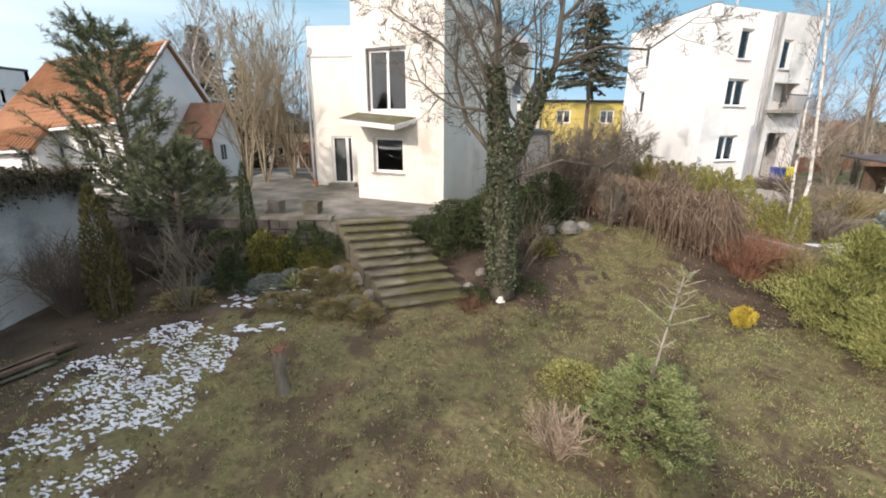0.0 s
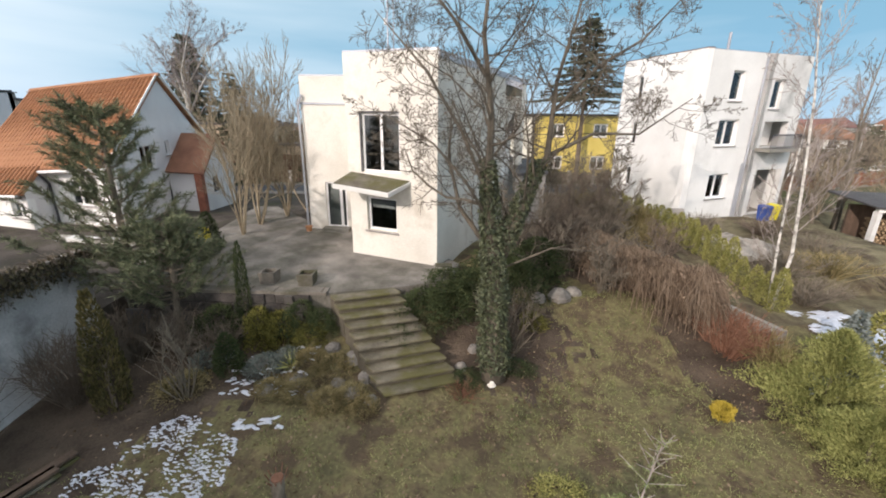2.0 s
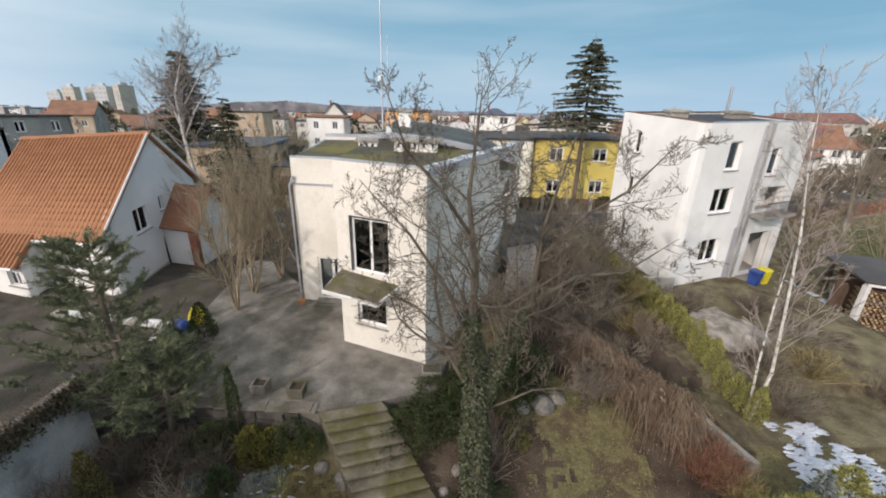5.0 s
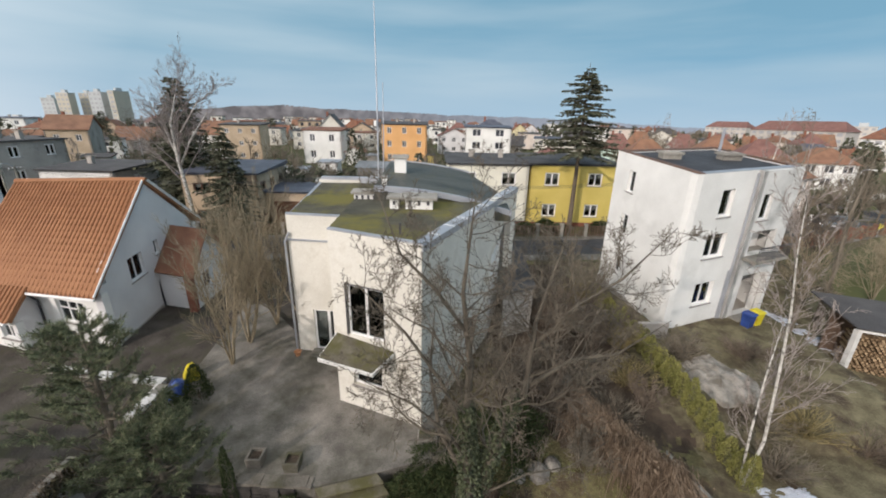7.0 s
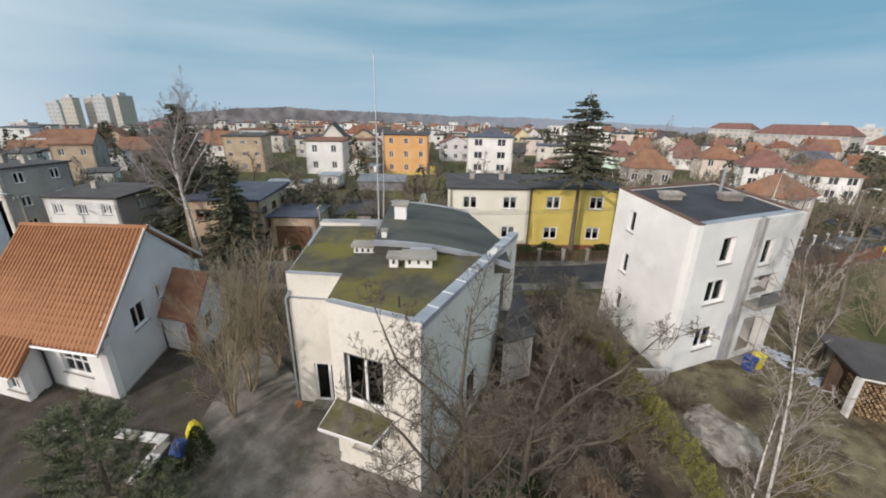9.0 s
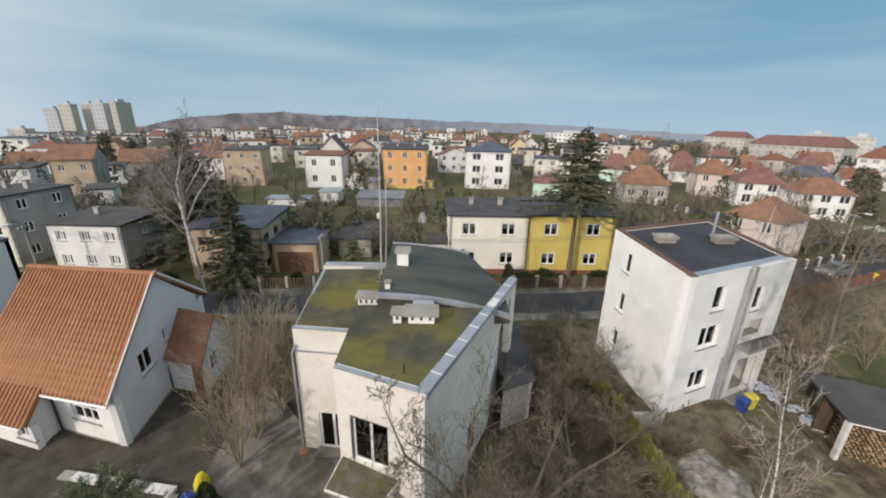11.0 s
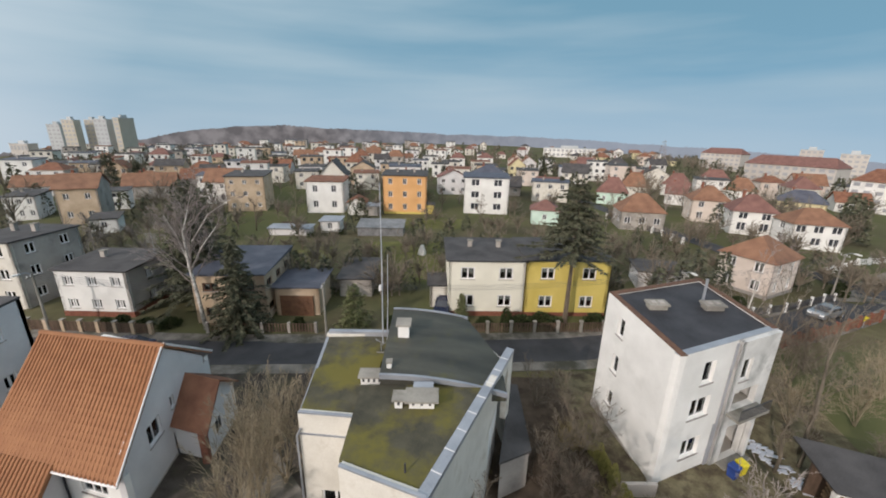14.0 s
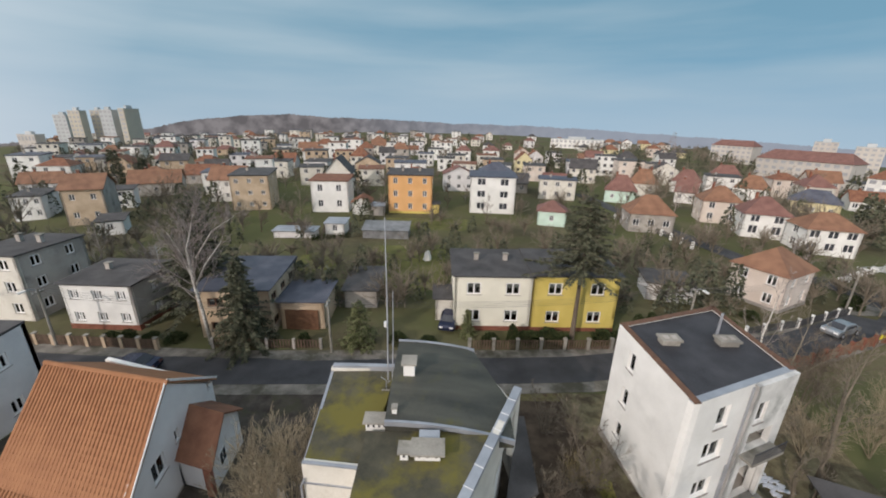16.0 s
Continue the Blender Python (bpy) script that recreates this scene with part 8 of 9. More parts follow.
for i, (x, y, h, sp) in enumerate([(7.6, 12.6, 1.2, 1.3), (9.3, 14.6, 1.2, 1.4), (5.6, 14.8, 1.9, 1.4), (8.4, 18.6, 1.7, 1.5), (10.0, 17.2, 1.4, 1.2), (6.4, 19.5, 1.6, 1.4), (12.8, 16.6, 1.1, 1.2), (15.2, 12.2, 1.0, 1.6), (17.5, 11.8, 1.0, 1.7), (13.2, 11.0, 1.1, 1.3), (9.2, 21.5, 1.6, 1.4), (16.0, 16.6, 0.9, 1.3)]):
    twig_bush("brushwood", (x, y, ground_z(x, y)), h, sp, 110, (BARK, DRY_PLANT, BARK_DARK)[i % 3], "leafless brushwood between the houses", 540 + i, r=0.010, fork=6)
twig_bush("thin_tree", (-9.2, 5.0, -1.1), 3.4, 0.9, 12, BARK_DARK, "thin bare saplings in front of the garage wall", 59, r=0.012)
twig_bush("thin_tree", (-12.5, 7.2, 2.5), 2.4, 0.8, 8, BIRCH_BARK, "thin pale birch saplings behind the garage", 60, r=0.014)


wall_creeper()


# creeper-covered fence
def creeper():
    t = thing("creeper_hedge", (6.6, 10.6, 0.2), "brown leafless creeper hanging thick over a fence", "hedge")
    rng = random.Random(71)
    a, b = Vector((5.9, 13.1, 0)), Vector((8.6, 9.4, 0))
    g = Geo()
    for i in range(6):
        p = a.lerp(b, i / 5)
        part("post", Geo().tube([(p.x, p.y, ground_z(p.x, p.y) - 0.3), (p.x, p.y, 2.05 - 0.09 * i)], [0.05, 0.05], 6), FENCE_WOOD, t)
    for i in range(3800):
        u = rng.random()
        p = a.lerp(b, u)
        top = 2.45 + 0.3 * noise.noise((u * 6, 0, 1)) - 0.6 * u
        off = Vector((0.77, 0.64, 0)) * rng.gauss(0, 0.36)
        z = top + rng.uniform(-0.35, 0.12) - abs(off.length) * 0.5
        q = p + off
        L = rng.uniform(0.4, 1.5)
        d = Vector((rng.gauss(0, 0.3), -0.35 + rng.gauss(0, 0.25), 0))
        g.tube([(q.x, q.y, z), (q.x + d.x * 0.5, q.y + d.y * 0.5, z - L * 0.35), (q.x + d.x * 0.8, q.y + d.y * 0.8, z - L)], [0.012, 0.010, 0.006], 3, cap=False)
    part("vine_cover", g, CREEPER, t, kind="stuff")
    nr = np.random.default_rng(72)
    u = nr.uniform(0, 1, 5200)
    pos = np.stack([5.9 + 2.7 * u + nr.normal(0, 0.3, 5200), 13.1 - 3.7 * u + nr.normal(0, 0.3, 5200), 0.6 - 0.5 * u + 1.75 * nr.uniform(0, 1, 5200)], 1)
    way = np.stack([nr.normal(0, 0.6, 5200), nr.normal(-0.3, 0.5, 5200), nr.normal(-0.9, 0.4, 5200)], 1)
    part("leaf_cover", spray_mesh(pos, way, nr.uniform(0.08, 0.2, 5200), nr.uniform(0.015, 0.04, 5200), "dead_leaves", CREEPER, rng=nr), None, t, kind="stuff")


creeper()
ladder = thing("ladder", (6.3, 11.6, 0.5), "small pale wooden ladder leaning at the hedge", "ladder")
for k in (-0.2, 0.2):
    part("stile", Geo().tube([(6.3 + k, 11.35, 0.3), (6.3 + k, 11.65, 1.7)], [0.03, 0.03], 5), CONCRETE, ladder)
for k in range(5):
    part("rung", Geo().tube([(6.1, 11.4 + k * 0.05, 0.5 + k * 0.26), (6.5, 11.4 + k * 0.05, 0.5 + k * 0.26)], [0.02, 0.02], 5), CONCRETE, ladder)

# pollarded stump
stump = thing("tree_stump", (-2.66, 4.7, -1.35), "short leaning cut tree trunk with a frayed top", "stump")
part("trunk", Geo().tube([(-2.58, 4.66, -1.5), (-2.66, 4.70, -1.2), (-2.72, 4.74, -0.75), (-2.70, 4.74, -0.35)], [0.17, 0.12, 0.115, 0.135], 10), BARK, stump, smooth=True)
part("cut_face", Geo().lathe([(0.12, -0.36), (0.11, -0.325)], 10, Matrix.Translation((-2.70, 4.74, 0))), RED_SHRUB, stump)
for k in range(9):
    a = k * 0.7
    part("shoot", Geo().tube([(-2.70 + 0.1 * math.cos(a), 4.74 + 0.1 * math.sin(a), -0.45), (-2.70 + 0.2 * math.cos(a), 4.74 + 0.2 * math.sin(a), -0.28 + 0.05 * (k % 3))], [0.014, 0.008], 4), RED_SHRUB, stump)


# ---- grass, leaves, snow ----
def lawn_cover():
    nr = np.random.default_rng(81)
    n = 215000
    c = 21000
    cx, cy = nr.uniform(-9.6, 11, c), -3.0 + 14.0 * nr.uniform(0, 1, c)
    pick = nr.integers(0, c, n)
    x, y = cx[pick] + nr.normal(0, 0.055, n), cy[pick] + nr.normal(0, 0.055, n)
    dens = np.array([0.45 + 0.7 * noise.noise((a * 0.8, b * 0.8, 2)) + 0.75 * noise.noise((a * 3.6, b * 3.6, 7)) + 0.3 * min(1.0, max(-0.6, (a - 1.5) / 2.5)) for a, b in zip(x, y)])
    keep = (nr.uniform(0, 1, n) < dens + 0.1) & ~((x < -2.9) & (y > 7.0)) & ~((x > -3.2) & (x < 0.4) & (y > 7.2)) & ~((x < -5.5) & (y > 5.5))
    e = np.array([0.9 * noise.noise((a * 0.7, b * 0.7, 3)) + 0.5 * noise.noise((a * 2.0, b * 2.0, 8)) + 0.4 * noise.noise((a * 6.0, b * 6.0, 1)) for a, b in zip(x, y)]) + nr.normal(0, 0.18, n)
    bed = (np.hypot(x - 2.0, (y - 9.1) * 1.15) < 2.0 + 0.8 * e) | ((x > 7.5 + 0.6 * e) & (y > 6.9 + 0.5 * e))  # planted beds stay bare
    keep &= ~bed | (nr.uniform(0, 1, n) < 0.06)
    x, y = x[keep], y[keep]
    z = np.array([ground_z(a, b) + 0.07 * noise.noise((a * 0.5, b * 0.5, 0)) + 0.03 * noise.noise((a * 2.1, b * 2.1, 5)) for a, b in zip(x, y)])
    m = len(x)
    way = np.stack([nr.normal(0, 0.55, m), nr.normal(0, 0.55, m), np.full(m, 0.8)], 1)
    me = spray_mesh(np.stack([x, y, z - 0.01], 1), way, nr.uniform(0.04, 0.105, m), nr.uniform(0.003, 0.007, m), "grass", GRASS_BLADE, rng=nr)
    tagged(new("grass", me), "short yellowish-green winter grass on the lawn", "grass", kind="stuff")
    n = 16000
    x, y = nr.uniform(-8.5, 10, n), 1.6 + 9.0 * nr.uniform(0, 1, n) ** 1.2
    dens = np.array([0.35 + 0.9 * noise.noise((a * 0.6 + 9, b * 0.6, 4)) + 0.4 * math.exp(-((a - 2) ** 2 + (b - 8) ** 2) / 5) for a, b in zip(x, y)])
    keep = (nr.uniform(0, 1, n) < dens) & ~((x > -3.2) & (x < 1.0) & (y > 7.2))
    x, y = x[keep], y[keep]
    z = np.array([ground_z(a, b) + 0.07 * noise.noise((a * 0.5, b * 0.5, 0)) + 0.03 * noise.noise((a * 2.1, b * 2.1, 5)) for a, b in zip(x, y)])
    m = len(x)
    way = np.stack([nr.normal(0, 1, m), nr.normal(0, 1, m), nr.uniform(0.0, 0.45, m)], 1)
    me = spray_mesh(np.stack([x, y, z + 0.02], 1), way, nr.uniform(0.04, 0.10, m), nr.uniform(0.012, 0.03, m), "dead_leaves", DEAD_LEAF, rng=nr)
    tagged(new("dead_leaves", me), "scattered dry brown leaves on the lawn", "leaves", kind="stuff")


lawn_cover()


def snow_patches(name, count, region, seed, size, label):
    rng = random.Random(seed)
    g = Geo()
    made = 0
    for _ in range(count * 12):
        if made >= count:
            break
        x, y = rng.uniform(region[0], region[1]), rng.uniform(region[2], region[3])
        if not region[4](x, y) or noise.noise((x * 2.0, y * 2.0, seed)) < -0.25 + 0.35 * rng.random():
            continue
        made += 1
        r = rng.uniform(*size)
        k = 9
        st = rng.uniform(1.0, 4.2)
        a0 = rng.uniform(-0.5, 0.5)
        gz = lambda a, b: ground_z(a, b) + 0.07 * noise.noise((a * 0.5, b * 0.5, 0)) + 0.03 * noise.noise((a * 2.1, b * 2.1, 5))
        ring = []
        for i in range(k):
            t = 2 * math.pi * i / k
            q = r * rng.uniform(0.55, 1.25)
            u, v = math.cos(t) * q * st, math.sin(t) * q
            px, py = x + u * math.cos(a0) - v * math.sin(a0), y + u * math.sin(a0) + v * math.cos(a0)
            ring.append((px, py, gz(px, py) + 0.012))
        inner = [(x + (p[0] - x) * 0.6, y + (p[1] - y) * 0.6, p[2] + 0.006 + 0.004 * rng.random()) for p in ring]
        low = [(p[0], p[1], p[2] - 0.05) for p in ring]
        vs = low + ring + inner + [(x, y, gz(x, y) + 0.024)]
        fs = [(j * k + i, j * k + (i + 1) % k, (j + 1) * k + (i + 1) % k, (j + 1) * k + i) for j in range(2) for i in range(k)] + [(2 * k + i, 2 * k + (i + 1) % k, 3 * k) for i in range(k)]
        g.add(vs, fs)
    ob = tagged(new(name, g.mesh(name, SNOW, True)), label, "snow", kind="stuff")
    return ob


def in_quad(c):
    def test(x, y):
        s = [(b[0] - a[0]) * (y - a[1]) - (b[1] - a[1]) * (x - a[0]) for a, b in zip(c, c[1:] + c[:1])]
        return all(v >= 0 for v in s)
    return test


snow_patches("snow", 1600, (-7.6, -3.6, 2.4, 7.1, in_quad([(-6.1, 2.6), (-4.5, 2.8), (-4.05, 4.6), (-4.3, 6.2), (-5.9, 6.95), (-7.4, 5.8), (-7.0, 4.4)])), 91, (0.007, 0.023), "thin melting snow patches on the lawn")
snow_patches("snow", 26, (-4.6, -3.4, 6.5, 6.8, lambda x, y: True), 92, (0.025, 0.06), "thin strip of melting snow below the bank")
snow_patches("snow", 70, (-6.0, -3.4, 7.5, 8.9, lambda x, y: True), 93, (0.015, 0.045), "melting snow patches in the planted bank")
snow_patches("snow", 800, (11.0, 14.3, 6.2, 10.4, in_quad([(11.0, 6.3), (13.4, 6.3), (14.2, 9.0), (13.6, 10.4), (12.0, 10.4)])), 94, (0.03, 0.075), "melting snow patches in the neighbouring garden")
snow_patches("snow", 140, (21.0, 25.5, 17.5, 27, lambda x, y: abs(x - 21.6 - 0.32 * (27 - y)) < 0.55), 95, (0.06, 0.16), "melting snow patches beside the white house")


# ---- gardens and woods of the town ----
def town_green():
    nr, rng = np.random.default_rng(101), random.Random(101)
    taken = [(o.location.x, o.location.y) for o in scene.objects if o.type == "EMPTY" and o.name.startswith(("house", "apartment", "greenhouse"))]
    far = [(a, b) for a, b in taken]
    twigs = Geo()
    pos, way, size = [], [], []
    made = 0
    while made < 1250:
        y = rng.uniform(0, 1) ** 1.6 * 420 + 44
        x = rng.uniform(-1.05, 1.05) * (y + 10)
        r = math.hypot(x, y)
        near = min(((a - x) ** 2 + (b - y - 4) ** 2) for a, b in far)
        if near < (45 if r < 160 else 26):
            continue
        z = ground_z(x, y)
        h = rng.uniform(2.2, 5.4) + (rng.uniform(0.5, 4.5) if r > 100 else 0)
        made += 1
        if rng.random() < 0.25:
            m = 150
            f = nr.uniform(0.02, 1, m)
            a = nr.uniform(0, 6.283, m)
            rad = h * 0.24 * (1 - f) ** 0.8
            pos.append(np.stack([x + np.cos(a) * rad, y + np.sin(a) * rad, z + f * h], 1))
            way.append(np.stack([np.cos(a), np.sin(a), nr.normal(-0.2, 0.5, m)], 1))
            size.append(np.full(m, h * 0.13))
        else:
            k = 26 if r < 120 else 15
            rt = 0.025 + r * 0.00028
            twigs.tube([(x, y, z - 0.2), (x, y, z + h * 0.5)], [0.10, 0.07], 4, cap=False)
            for i in range(k):
                a, e = rng.uniform(0, 6.28), rng.uniform(0.3, 1.4)
                L = h * rng.uniform(0.35, 0.62)
                b = Vector((x, y, z + h * rng.uniform(0.15, 0.5)))
                d = Vector((math.cos(a) * math.cos(e), math.sin(a) * math.cos(e), math.sin(e)))
                twigs.tube([b, b + d * L], [rt * 1.4, rt * 0.6], 3, cap=False)
                for j in range(3):
                    q = b + d * L * rng.uniform(0.3, 1)
                    d2 = (d + Vector((rng.gauss(0, 0.7), rng.gauss(0, 0.7), rng.gauss(0.2, 0.4)))).normalized()
                    twigs.tube([q, q + d2 * L * rng.uniform(0.25, 0.5)], [rt * 0.8, rt * 0.4], 3, cap=False)
    tagged(new("far_trees", twigs.mesh("far_trees", BARK)), "leafless brown garden trees all over the town", "trees", kind="stuff")
    me = spray_mesh(np.concatenate(pos), np.concatenate(way), np.concatenate(size), np.concatenate(size) * 0.28, "far_conifers", NEEDLE_SPRUCE, rng=nr)
    tagged(new("far_conifers", me), "dark conifers standing among the town houses", "trees", kind="stuff")


town_green()
for i, (x, y, h) in enumerate([(-33, 90, 6), (-22, 62, 3.0), (-33.5, 50, 4), (22, 52, 4.5), (26, 57, 5), (31, 60, 5), (6, 62, 3.5), (19, 66, 4), (12, 70, 4), (36, 66, 6), (-40, 60, 5), (-48, 66, 6), (-28, 47, 3.5)]):
    z = ground_z(x, y)
    bare_tree("bare_tree", (x, y, z), [([(x, y, z - 0.3), (x + 0.1, y, z + h * 0.4), (x, y + 0.1, z + h)], [0.12, 0.09, 0.02], 9, 0.15)], {"joined": True, "levels": 3, "n": [0, 6, 5], "ratio": 0.45, "ang": (25, 65), "wob": 0.1, "up": [0, 0.08, 0.03, 0.0], "rmin": 0.014, "from": 0.2}, BARK, "leafless fruit tree in a back garden", 400 + i)
hedge_mesh = shrub_mesh(dome, 1500, 0.22, THUJA_DARK, 61, upward=0.6, rough=0.5)
for i, (x, y, s, h) in enumerate([(5.4, 37.4, 0.8, 1.0), (7.7, 37.6, 0.55, 1.9), (9.5, 37.9, 1.0, 0.9), (11.6, 38.0, 1.1, 1.2), (13.0, 37.6, 0.9, 0.9), (17.5, 38.3, 1.1, 1.0), (19.6, 38.2, 1.0, 1.3), (21.6, 39.5, 0.7, 2.2), (23.5, 40.5, 0.6, 2.0), (-33, 36.3, 0.8, 0.8), (-31, 36.2, 0.7, 1.2), (-29, 36.6, 0.8, 0.7), (-26.4, 36.4, 0.9, 0.9), (-13.4, 36.4, 0.6, 1.2), (-4.0, 37.0, 0.9, 1.1), (-1.0, 36.8, 0.8, 0.9), (33, 41.5, 0.8, 0.9), (37, 43.5, 0.9, 1.0), (53, 47.0, 0.9, 1.8), (56, 60, 1.0, 2.6), (58, 61.5, 1.0, 2.4), (60, 63, 1.0, 2.6)]):
    shrub("garden_bush", (x, y, ground_z(x, y)), hedge_mesh, "dark evergreen bush in a front garden", "shrub", (s, s, h), turn=i * 47)

# more leafless trees in the gardens beyond the street
rr = random.Random(77)
built = [(o.location.x, o.location.y) for o in scene.objects if o.type == "EMPTY" and o.name.startswith(("house", "garage", "greenhouse", "shed", "bare_tree"))]
made = 0
while made < 34:
    y = rr.uniform(46, 112)
    x = rr.uniform(-0.95, 0.95) * y
    if min((a - x) ** 2 + (b + 3 - y) ** 2 for a, b in built) < 42 or -22 < x < 4 and y < 92:
        continue
    made += 1
    built.append((x, y))
    z, h = ground_z(x, y), rr.uniform(3.2, 6.5)
    bare_tree("bare_tree", (x, y, z), [([(x, y, z - 0.3), (x + 0.1, y, z + h * 0.35), (x, y + 0.1, z + h)], [0.13, 0.09, 0.02], 10, 0.15)], {"joined": True, "levels": 3, "n": [0, 6, 5], "ratio": 0.42, "ang": (25, 62), "wob": 0.1, "up": [0, 0.10, 0.05, 0.02], "rmin": 0.018, "from": 0.2}, (BARK, BARK_DARK, BARK_PALE)[made % 3], "leafless tree in a back garden", 700 + made)

# ---- pantiles of the steep orange roof ----
def pantiles():
    h, roof, at, run, ridge, eave, slope, A = TILE
    wide, rows = 0.285, 18
    b0, b1 = -0.52, run - 0.06
    step = (b1 - b0) / rows
    wave = [(0.0, 0.010), (0.14, 0.072), (0.36, 0.092), (0.58, 0.060), (0.78, 0.006), (1.04, 0.014)]

    def tile(a, b, place):
        top, low = [], []
        for f, e in ((0.0, 0.030), (1.06, 0.0)):
            for s, w in wave:
                p = place(a + s * wide, b + f * step)
                top.append(p + Vector((0, -0.55, 0.83)) * (w + e))
                low.append(p + Vector((0, -0.55, 0.83)) * (w + e - 0.018))
        g = Geo()
        n = len(wave)
        g.add(top + low[:n], [(i + 1, i, n + i, n + i + 1) for i in range(n - 1)] + [(i, i + 1, 2 * n + i + 1, 2 * n + i) for i in range(n - 1)])
        return g

    upper = lambda a, b: at(a, b, ridge - (run - b) * slope + 0.005)
    lower = lambda a, b: at(a, b, eave + b * slope + 0.125)
    cols = int(9.7 / wide)
    first = tile(-0.14, b0, upper)
    shared = first.mesh("roof_tile", ROOF_PIECE)
    ref = upper(-0.14, b0)
    rest = Geo()
    for c in range(cols):
        for r in range(rows):
            a, b = -0.14 + c * wide, b0 + r * step
            if c < 16:
                t = part("roof_tile", shared, None, roof)
                t.location = upper(a, b) - ref
            else:
                q = tile(a, b, upper)
                rest.add(q.v, q.f)
    for c in range(int((9.6 - A + 0.2) / wide)):
        for r in range(5):
            q = tile(A - 0.2 + c * wide, -1.78 + r * step, lower)
            rest.add(q.v, q.f)
    part("tile_field", rest, ROOF_ORANGE, roof, kind="stuff")


pantiles()

# ---- back gardens beyond the street ----
GREEN_LAWN = material("green_garden_lawn", (0.085, 0.092, 0.034), (0.175, 0.175, 0.068), 0.6, 1.0, 0.8, 14, third=(0.095, 0.080, 0.046), cut=0.58, thscale=0.3, spec=0.1)
BED_SOIL = material("dug_garden_soil", (0.050, 0.038, 0.029), (0.105, 0.082, 0.062), 0.8, 1.0, 0.8, 10, spec=0.1)


def plot(name, c, mat, label, category, lift=0.03, n=12):
    """A piece of garden that follows the ground; c: four corners, counterclockwise."""
    g = Geo()
    vs, fs = [], []
    for j in range(n + 1):
        for i in range(n + 1):
            u, w = i / n, j / n
            x = (c[0][0] * (1 - u) + c[1][0] * u) * (1 - w) + (c[3][0] * (1 - u) + c[2][0] * u) * w
            y = (c[0][1] * (1 - u) + c[1][1] * u) * (1 - w) + (c[3][1] * (1 - u) + c[2][1] * u) * w
            e = 0.35 if i in (0, n) or j in (0, n) else 0.0
            x, y = x + e * noise.noise((x * 0.8, y * 0.8, 2)), y + e * noise.noise((x * 0.8, y * 0.8, 6))
            vs.append((x, y, ground_z(x, y) + (lift if not e else -0.05) + 0.03 * noise.noise((x, y, 3))))
    for j in range(n):
        for i in range(n):
            fs.append((j * (n + 1) + i, j * (n + 1) + i + 1, (j + 1) * (n + 1) + i + 1, (j + 1) * (n + 1) + i))
    return thing(name, label=label, category=category, kind="structure", geo=g.add(vs, fs), mat=mat, smooth=True)


plot("lawn_plot", [(-20.5, 52.6), (-15.0, 53.5), (-17.5, 65.5), (-23.3, 62.0)], GREEN_LAWN, "greener patch of lawn in a back garden", "lawn")
plot("lawn_plot", [(-9.4, 47.7), (1.5, 48.3), (1.5, 70.0), (-13.0, 68.6)], GREEN_LAWN, "lawn of a back garden beyond the street", "lawn")
plot("lawn_plot", [(-12, 78.0), (6, 78.0), (7, 89.0), (-14, 89.0)], GREEN_LAWN, "lawn before the orange house", "lawn")
plot("garden_bed", [(-29.7, 69.8), (-25.0, 70.4), (-28.0, 83.5), (-34.0, 83.0)], BED_SOIL, "dug kitchen garden bed of dark soil", "garden bed")
plot("garden_bed", [(-23.8, 74.5), (-17.5, 75.5), (-19.0, 84.0), (-26.0, 83.0)], BED_SOIL, "dug kitchen garden bed of dark soil", "garden bed")
rr = random.Random(61)
for i in range(15):
    f = i / 14
    x, y = -23.6 + 5.9 * f, 69.6 + 2.3 * f
    shrub("thuja", (x, y, ground_z(x, y)), DARK_COLUMN, "small dark thuja in a row across the back garden", "hedge", (0.85, 0.85, rr.uniform(0.95, 1.35)), group="thujas of the back garden", turn=i * 40)
for i, (x, y, h) in enumerate([(-104, 125.2, 11), (-98, 128, 9), (-91.3, 170, 9), (-62, 150, 10), (-57, 118, 8.5), (43.4, 160, 9), (38, 118, 7.5), (74, 150, 10), (-38, 128, 7), (-118, 140, 10), (20, 130, 7), (2, 140, 8)]):
    spruce((x, y, ground_z(x, y)), h, h * 0.27, 0.6, NEEDLE_SPRUCE, "dark spruce among the town houses", 800 + i, 16, 8, 12, 1.0)
fleece = blob(-2.1, 60.7, ground_z(-2.1, 60.7), 0.65, 1.7, 66, RENDER_WHITE, "wrapped_shrub", "shrub wrapped in white fleece on the lawn", "shrub", 12)
box_house(-1.7, 93.6, 1, 2.0, 3, 2.2, "flat", 0.1, RENDER_YELLOW, ROOF_DARK, 0, 1, 0, "small yellow shed beside the orange house", detail=False, chim=0)
shrub("poplar", (150, 262, ground_z(150, 262)), shrub_mesh(column, 420, 0.07, BARK_PALE, 77, upward=1.6, thin=0.16, rough=0.5), "tall narrow leafless poplar on the skyline", "tree", (9, 9, 17), 0.2)
aerial = thing("roof_aerial", (-31.2, 42.5, 4.9), "grey comb-shaped television aerial on a flat roof", "aerial")
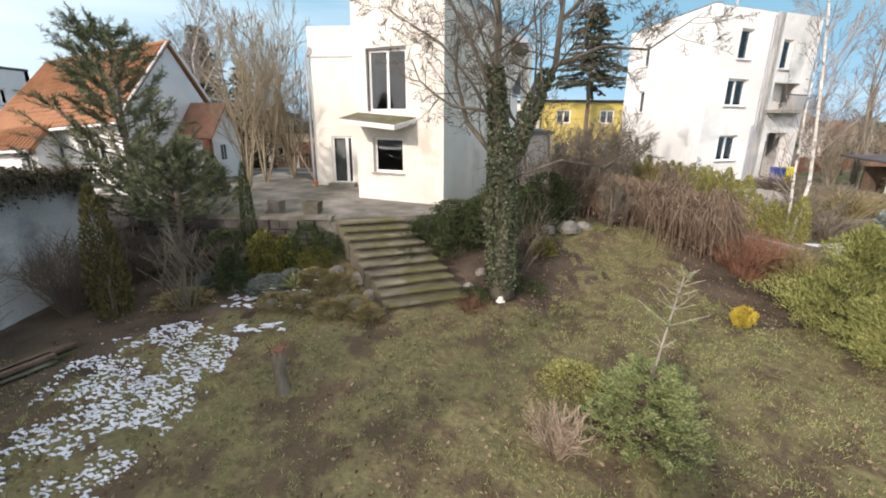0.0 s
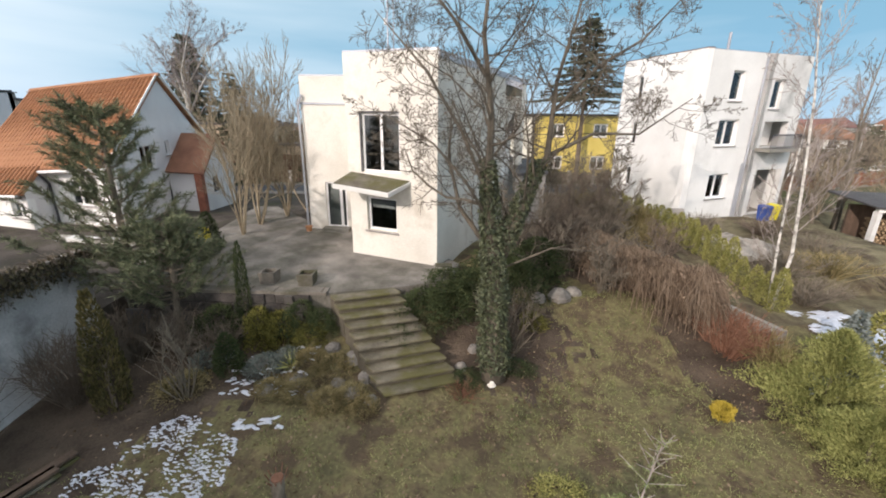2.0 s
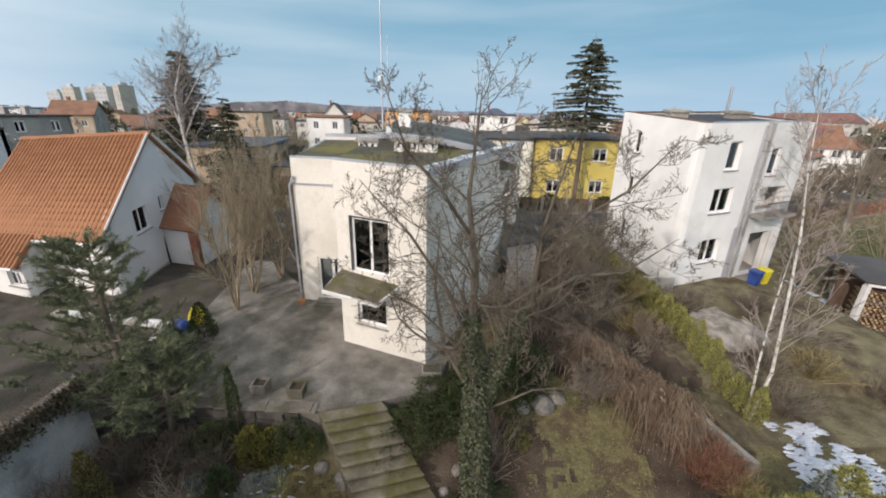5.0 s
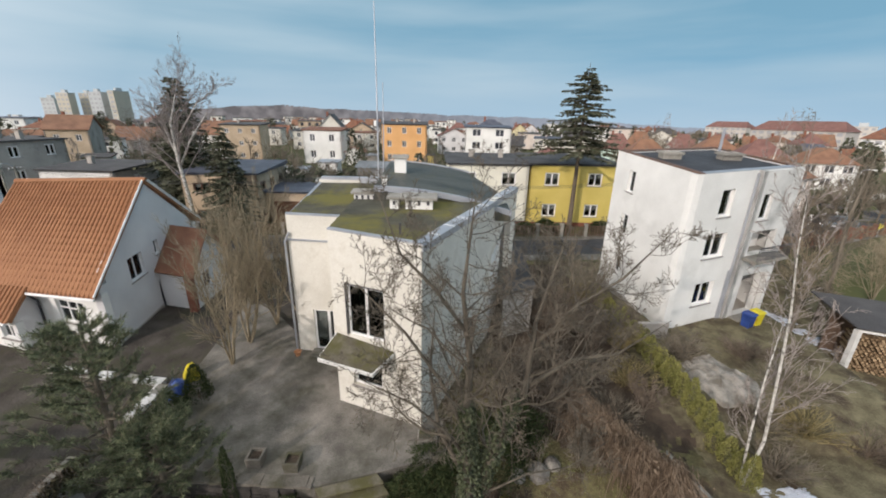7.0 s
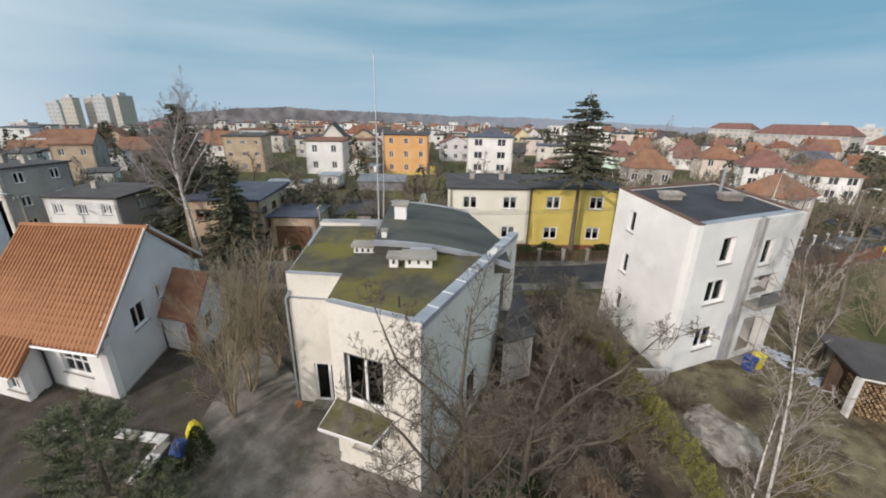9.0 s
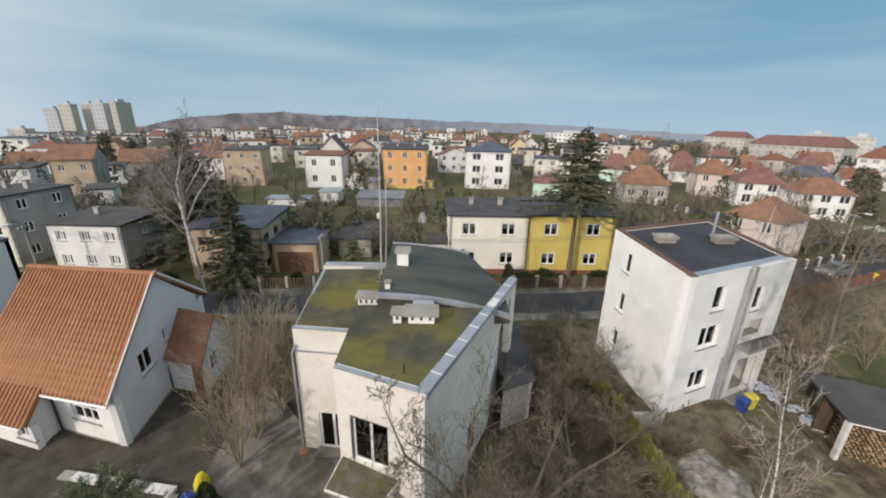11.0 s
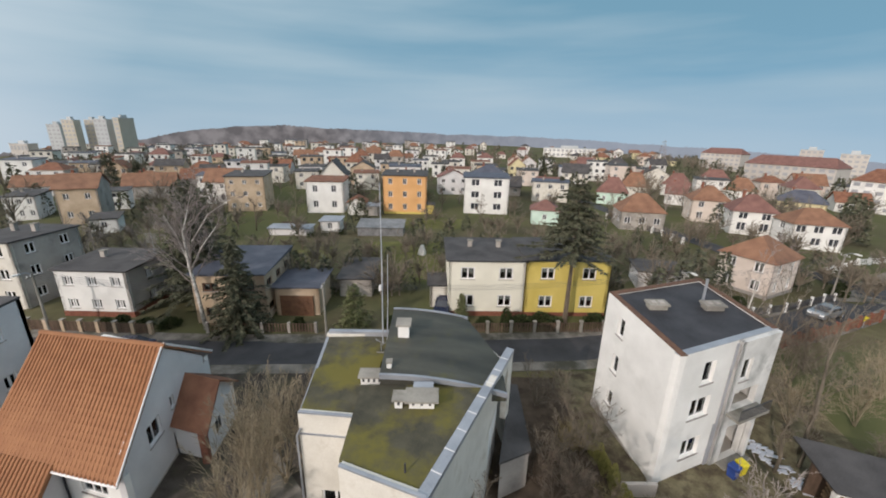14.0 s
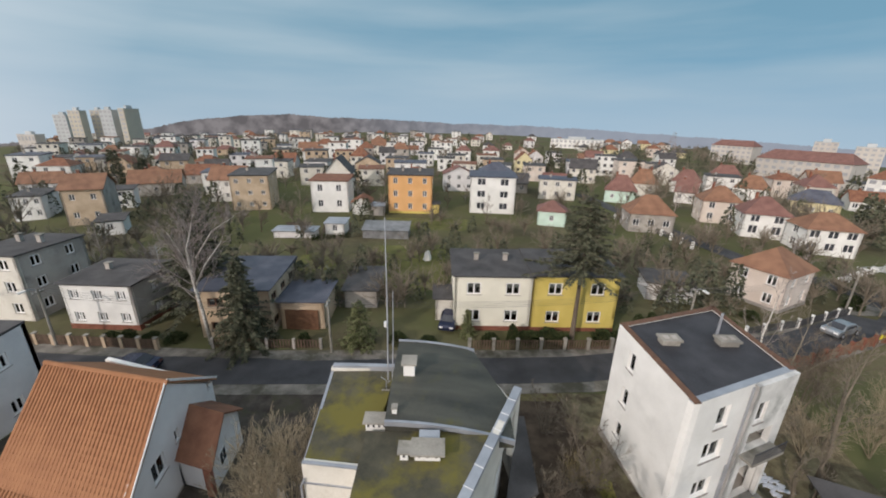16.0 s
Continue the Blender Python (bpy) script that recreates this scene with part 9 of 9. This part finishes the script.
part("mast", Geo().tube([(-31.2, 42.5, 4.6), (-31.2, 42.5, 7.2)], [0.03, 0.025], 6), METAL_SHEET, aerial)
for k in range(6):
    part("rod", Geo().tube([(-31.9, 42.5, 6.0 + k * 0.2), (-30.5, 42.5, 6.0 + k * 0.2)], [0.014, 0.014], 4), METAL_SHEET, aerial)

# ---- the lay of the land: it rises gently from the garden towards the street and the town ----
SLOPE = 0.0787
LEVEL_AT = 12.0


def settle(y):
    """How far a place moves forward and up: the steady slope, and the garden before the patio lies higher and nearer."""
    s = np.clip((11.5 - y) / 7.0, 0.0, 1.0)
    return -0.55 * s, SLOPE * (np.maximum(y, -12.0) - LEVEL_AT) + 0.6 * s


def tree_of(ob):
    return [ob] + [c for k in ob.children for c in tree_of(k)]


def on_slope():
    """Sets each thing on the sloping land: small and distant things stay level, the ground and what is built along the slope follow it."""
    bpy.context.view_layer.update()
    follow = ("garden_steps", "patio", "retaining_wall", "garden_wall", "fence", "creeper_hedge", "hanging_creeper", "power_line", "yard", "low_wall", "road", "side_road", "pavement")
    for top in [o for o in scene.objects if o.parent is None and o.type in ("MESH", "EMPTY")]:
        near_house = top.name.startswith(("house", "garage")) and top.location.y < 30
        if not (top.type == "MESH" or near_house or top.name.startswith(follow)):
            dy, dz = settle(top.location.y)
            top.location.y += float(dy)
            top.location.z += float(dz)
            continue
        for ob in tree_of(top):
            if ob.type != "MESH":
                continue
            m = ob.matrix_world
            if ob.data.users > 1:
                dy, dz = settle((m @ ob.data.vertices[0].co).y)
                ob.location.y += float(dy)
                ob.location.z += float(dz)
                continue
            co = np.empty(len(ob.data.vertices) * 3)
            ob.data.vertices.foreach_get("co", co)
            mat, back = np.array(m), np.array(m.inverted())
            w = co.reshape(-1, 3) @ mat[:3, :3].T + mat[:3, 3]
            dy, dz = settle(w[:, 1])
            w[:, 1] += dy
            w[:, 2] += dz
            ob.data.vertices.foreach_set("co", (w @ back[:3, :3].T + back[:3, 3]).ravel())
            ob.data.update()


on_slope()
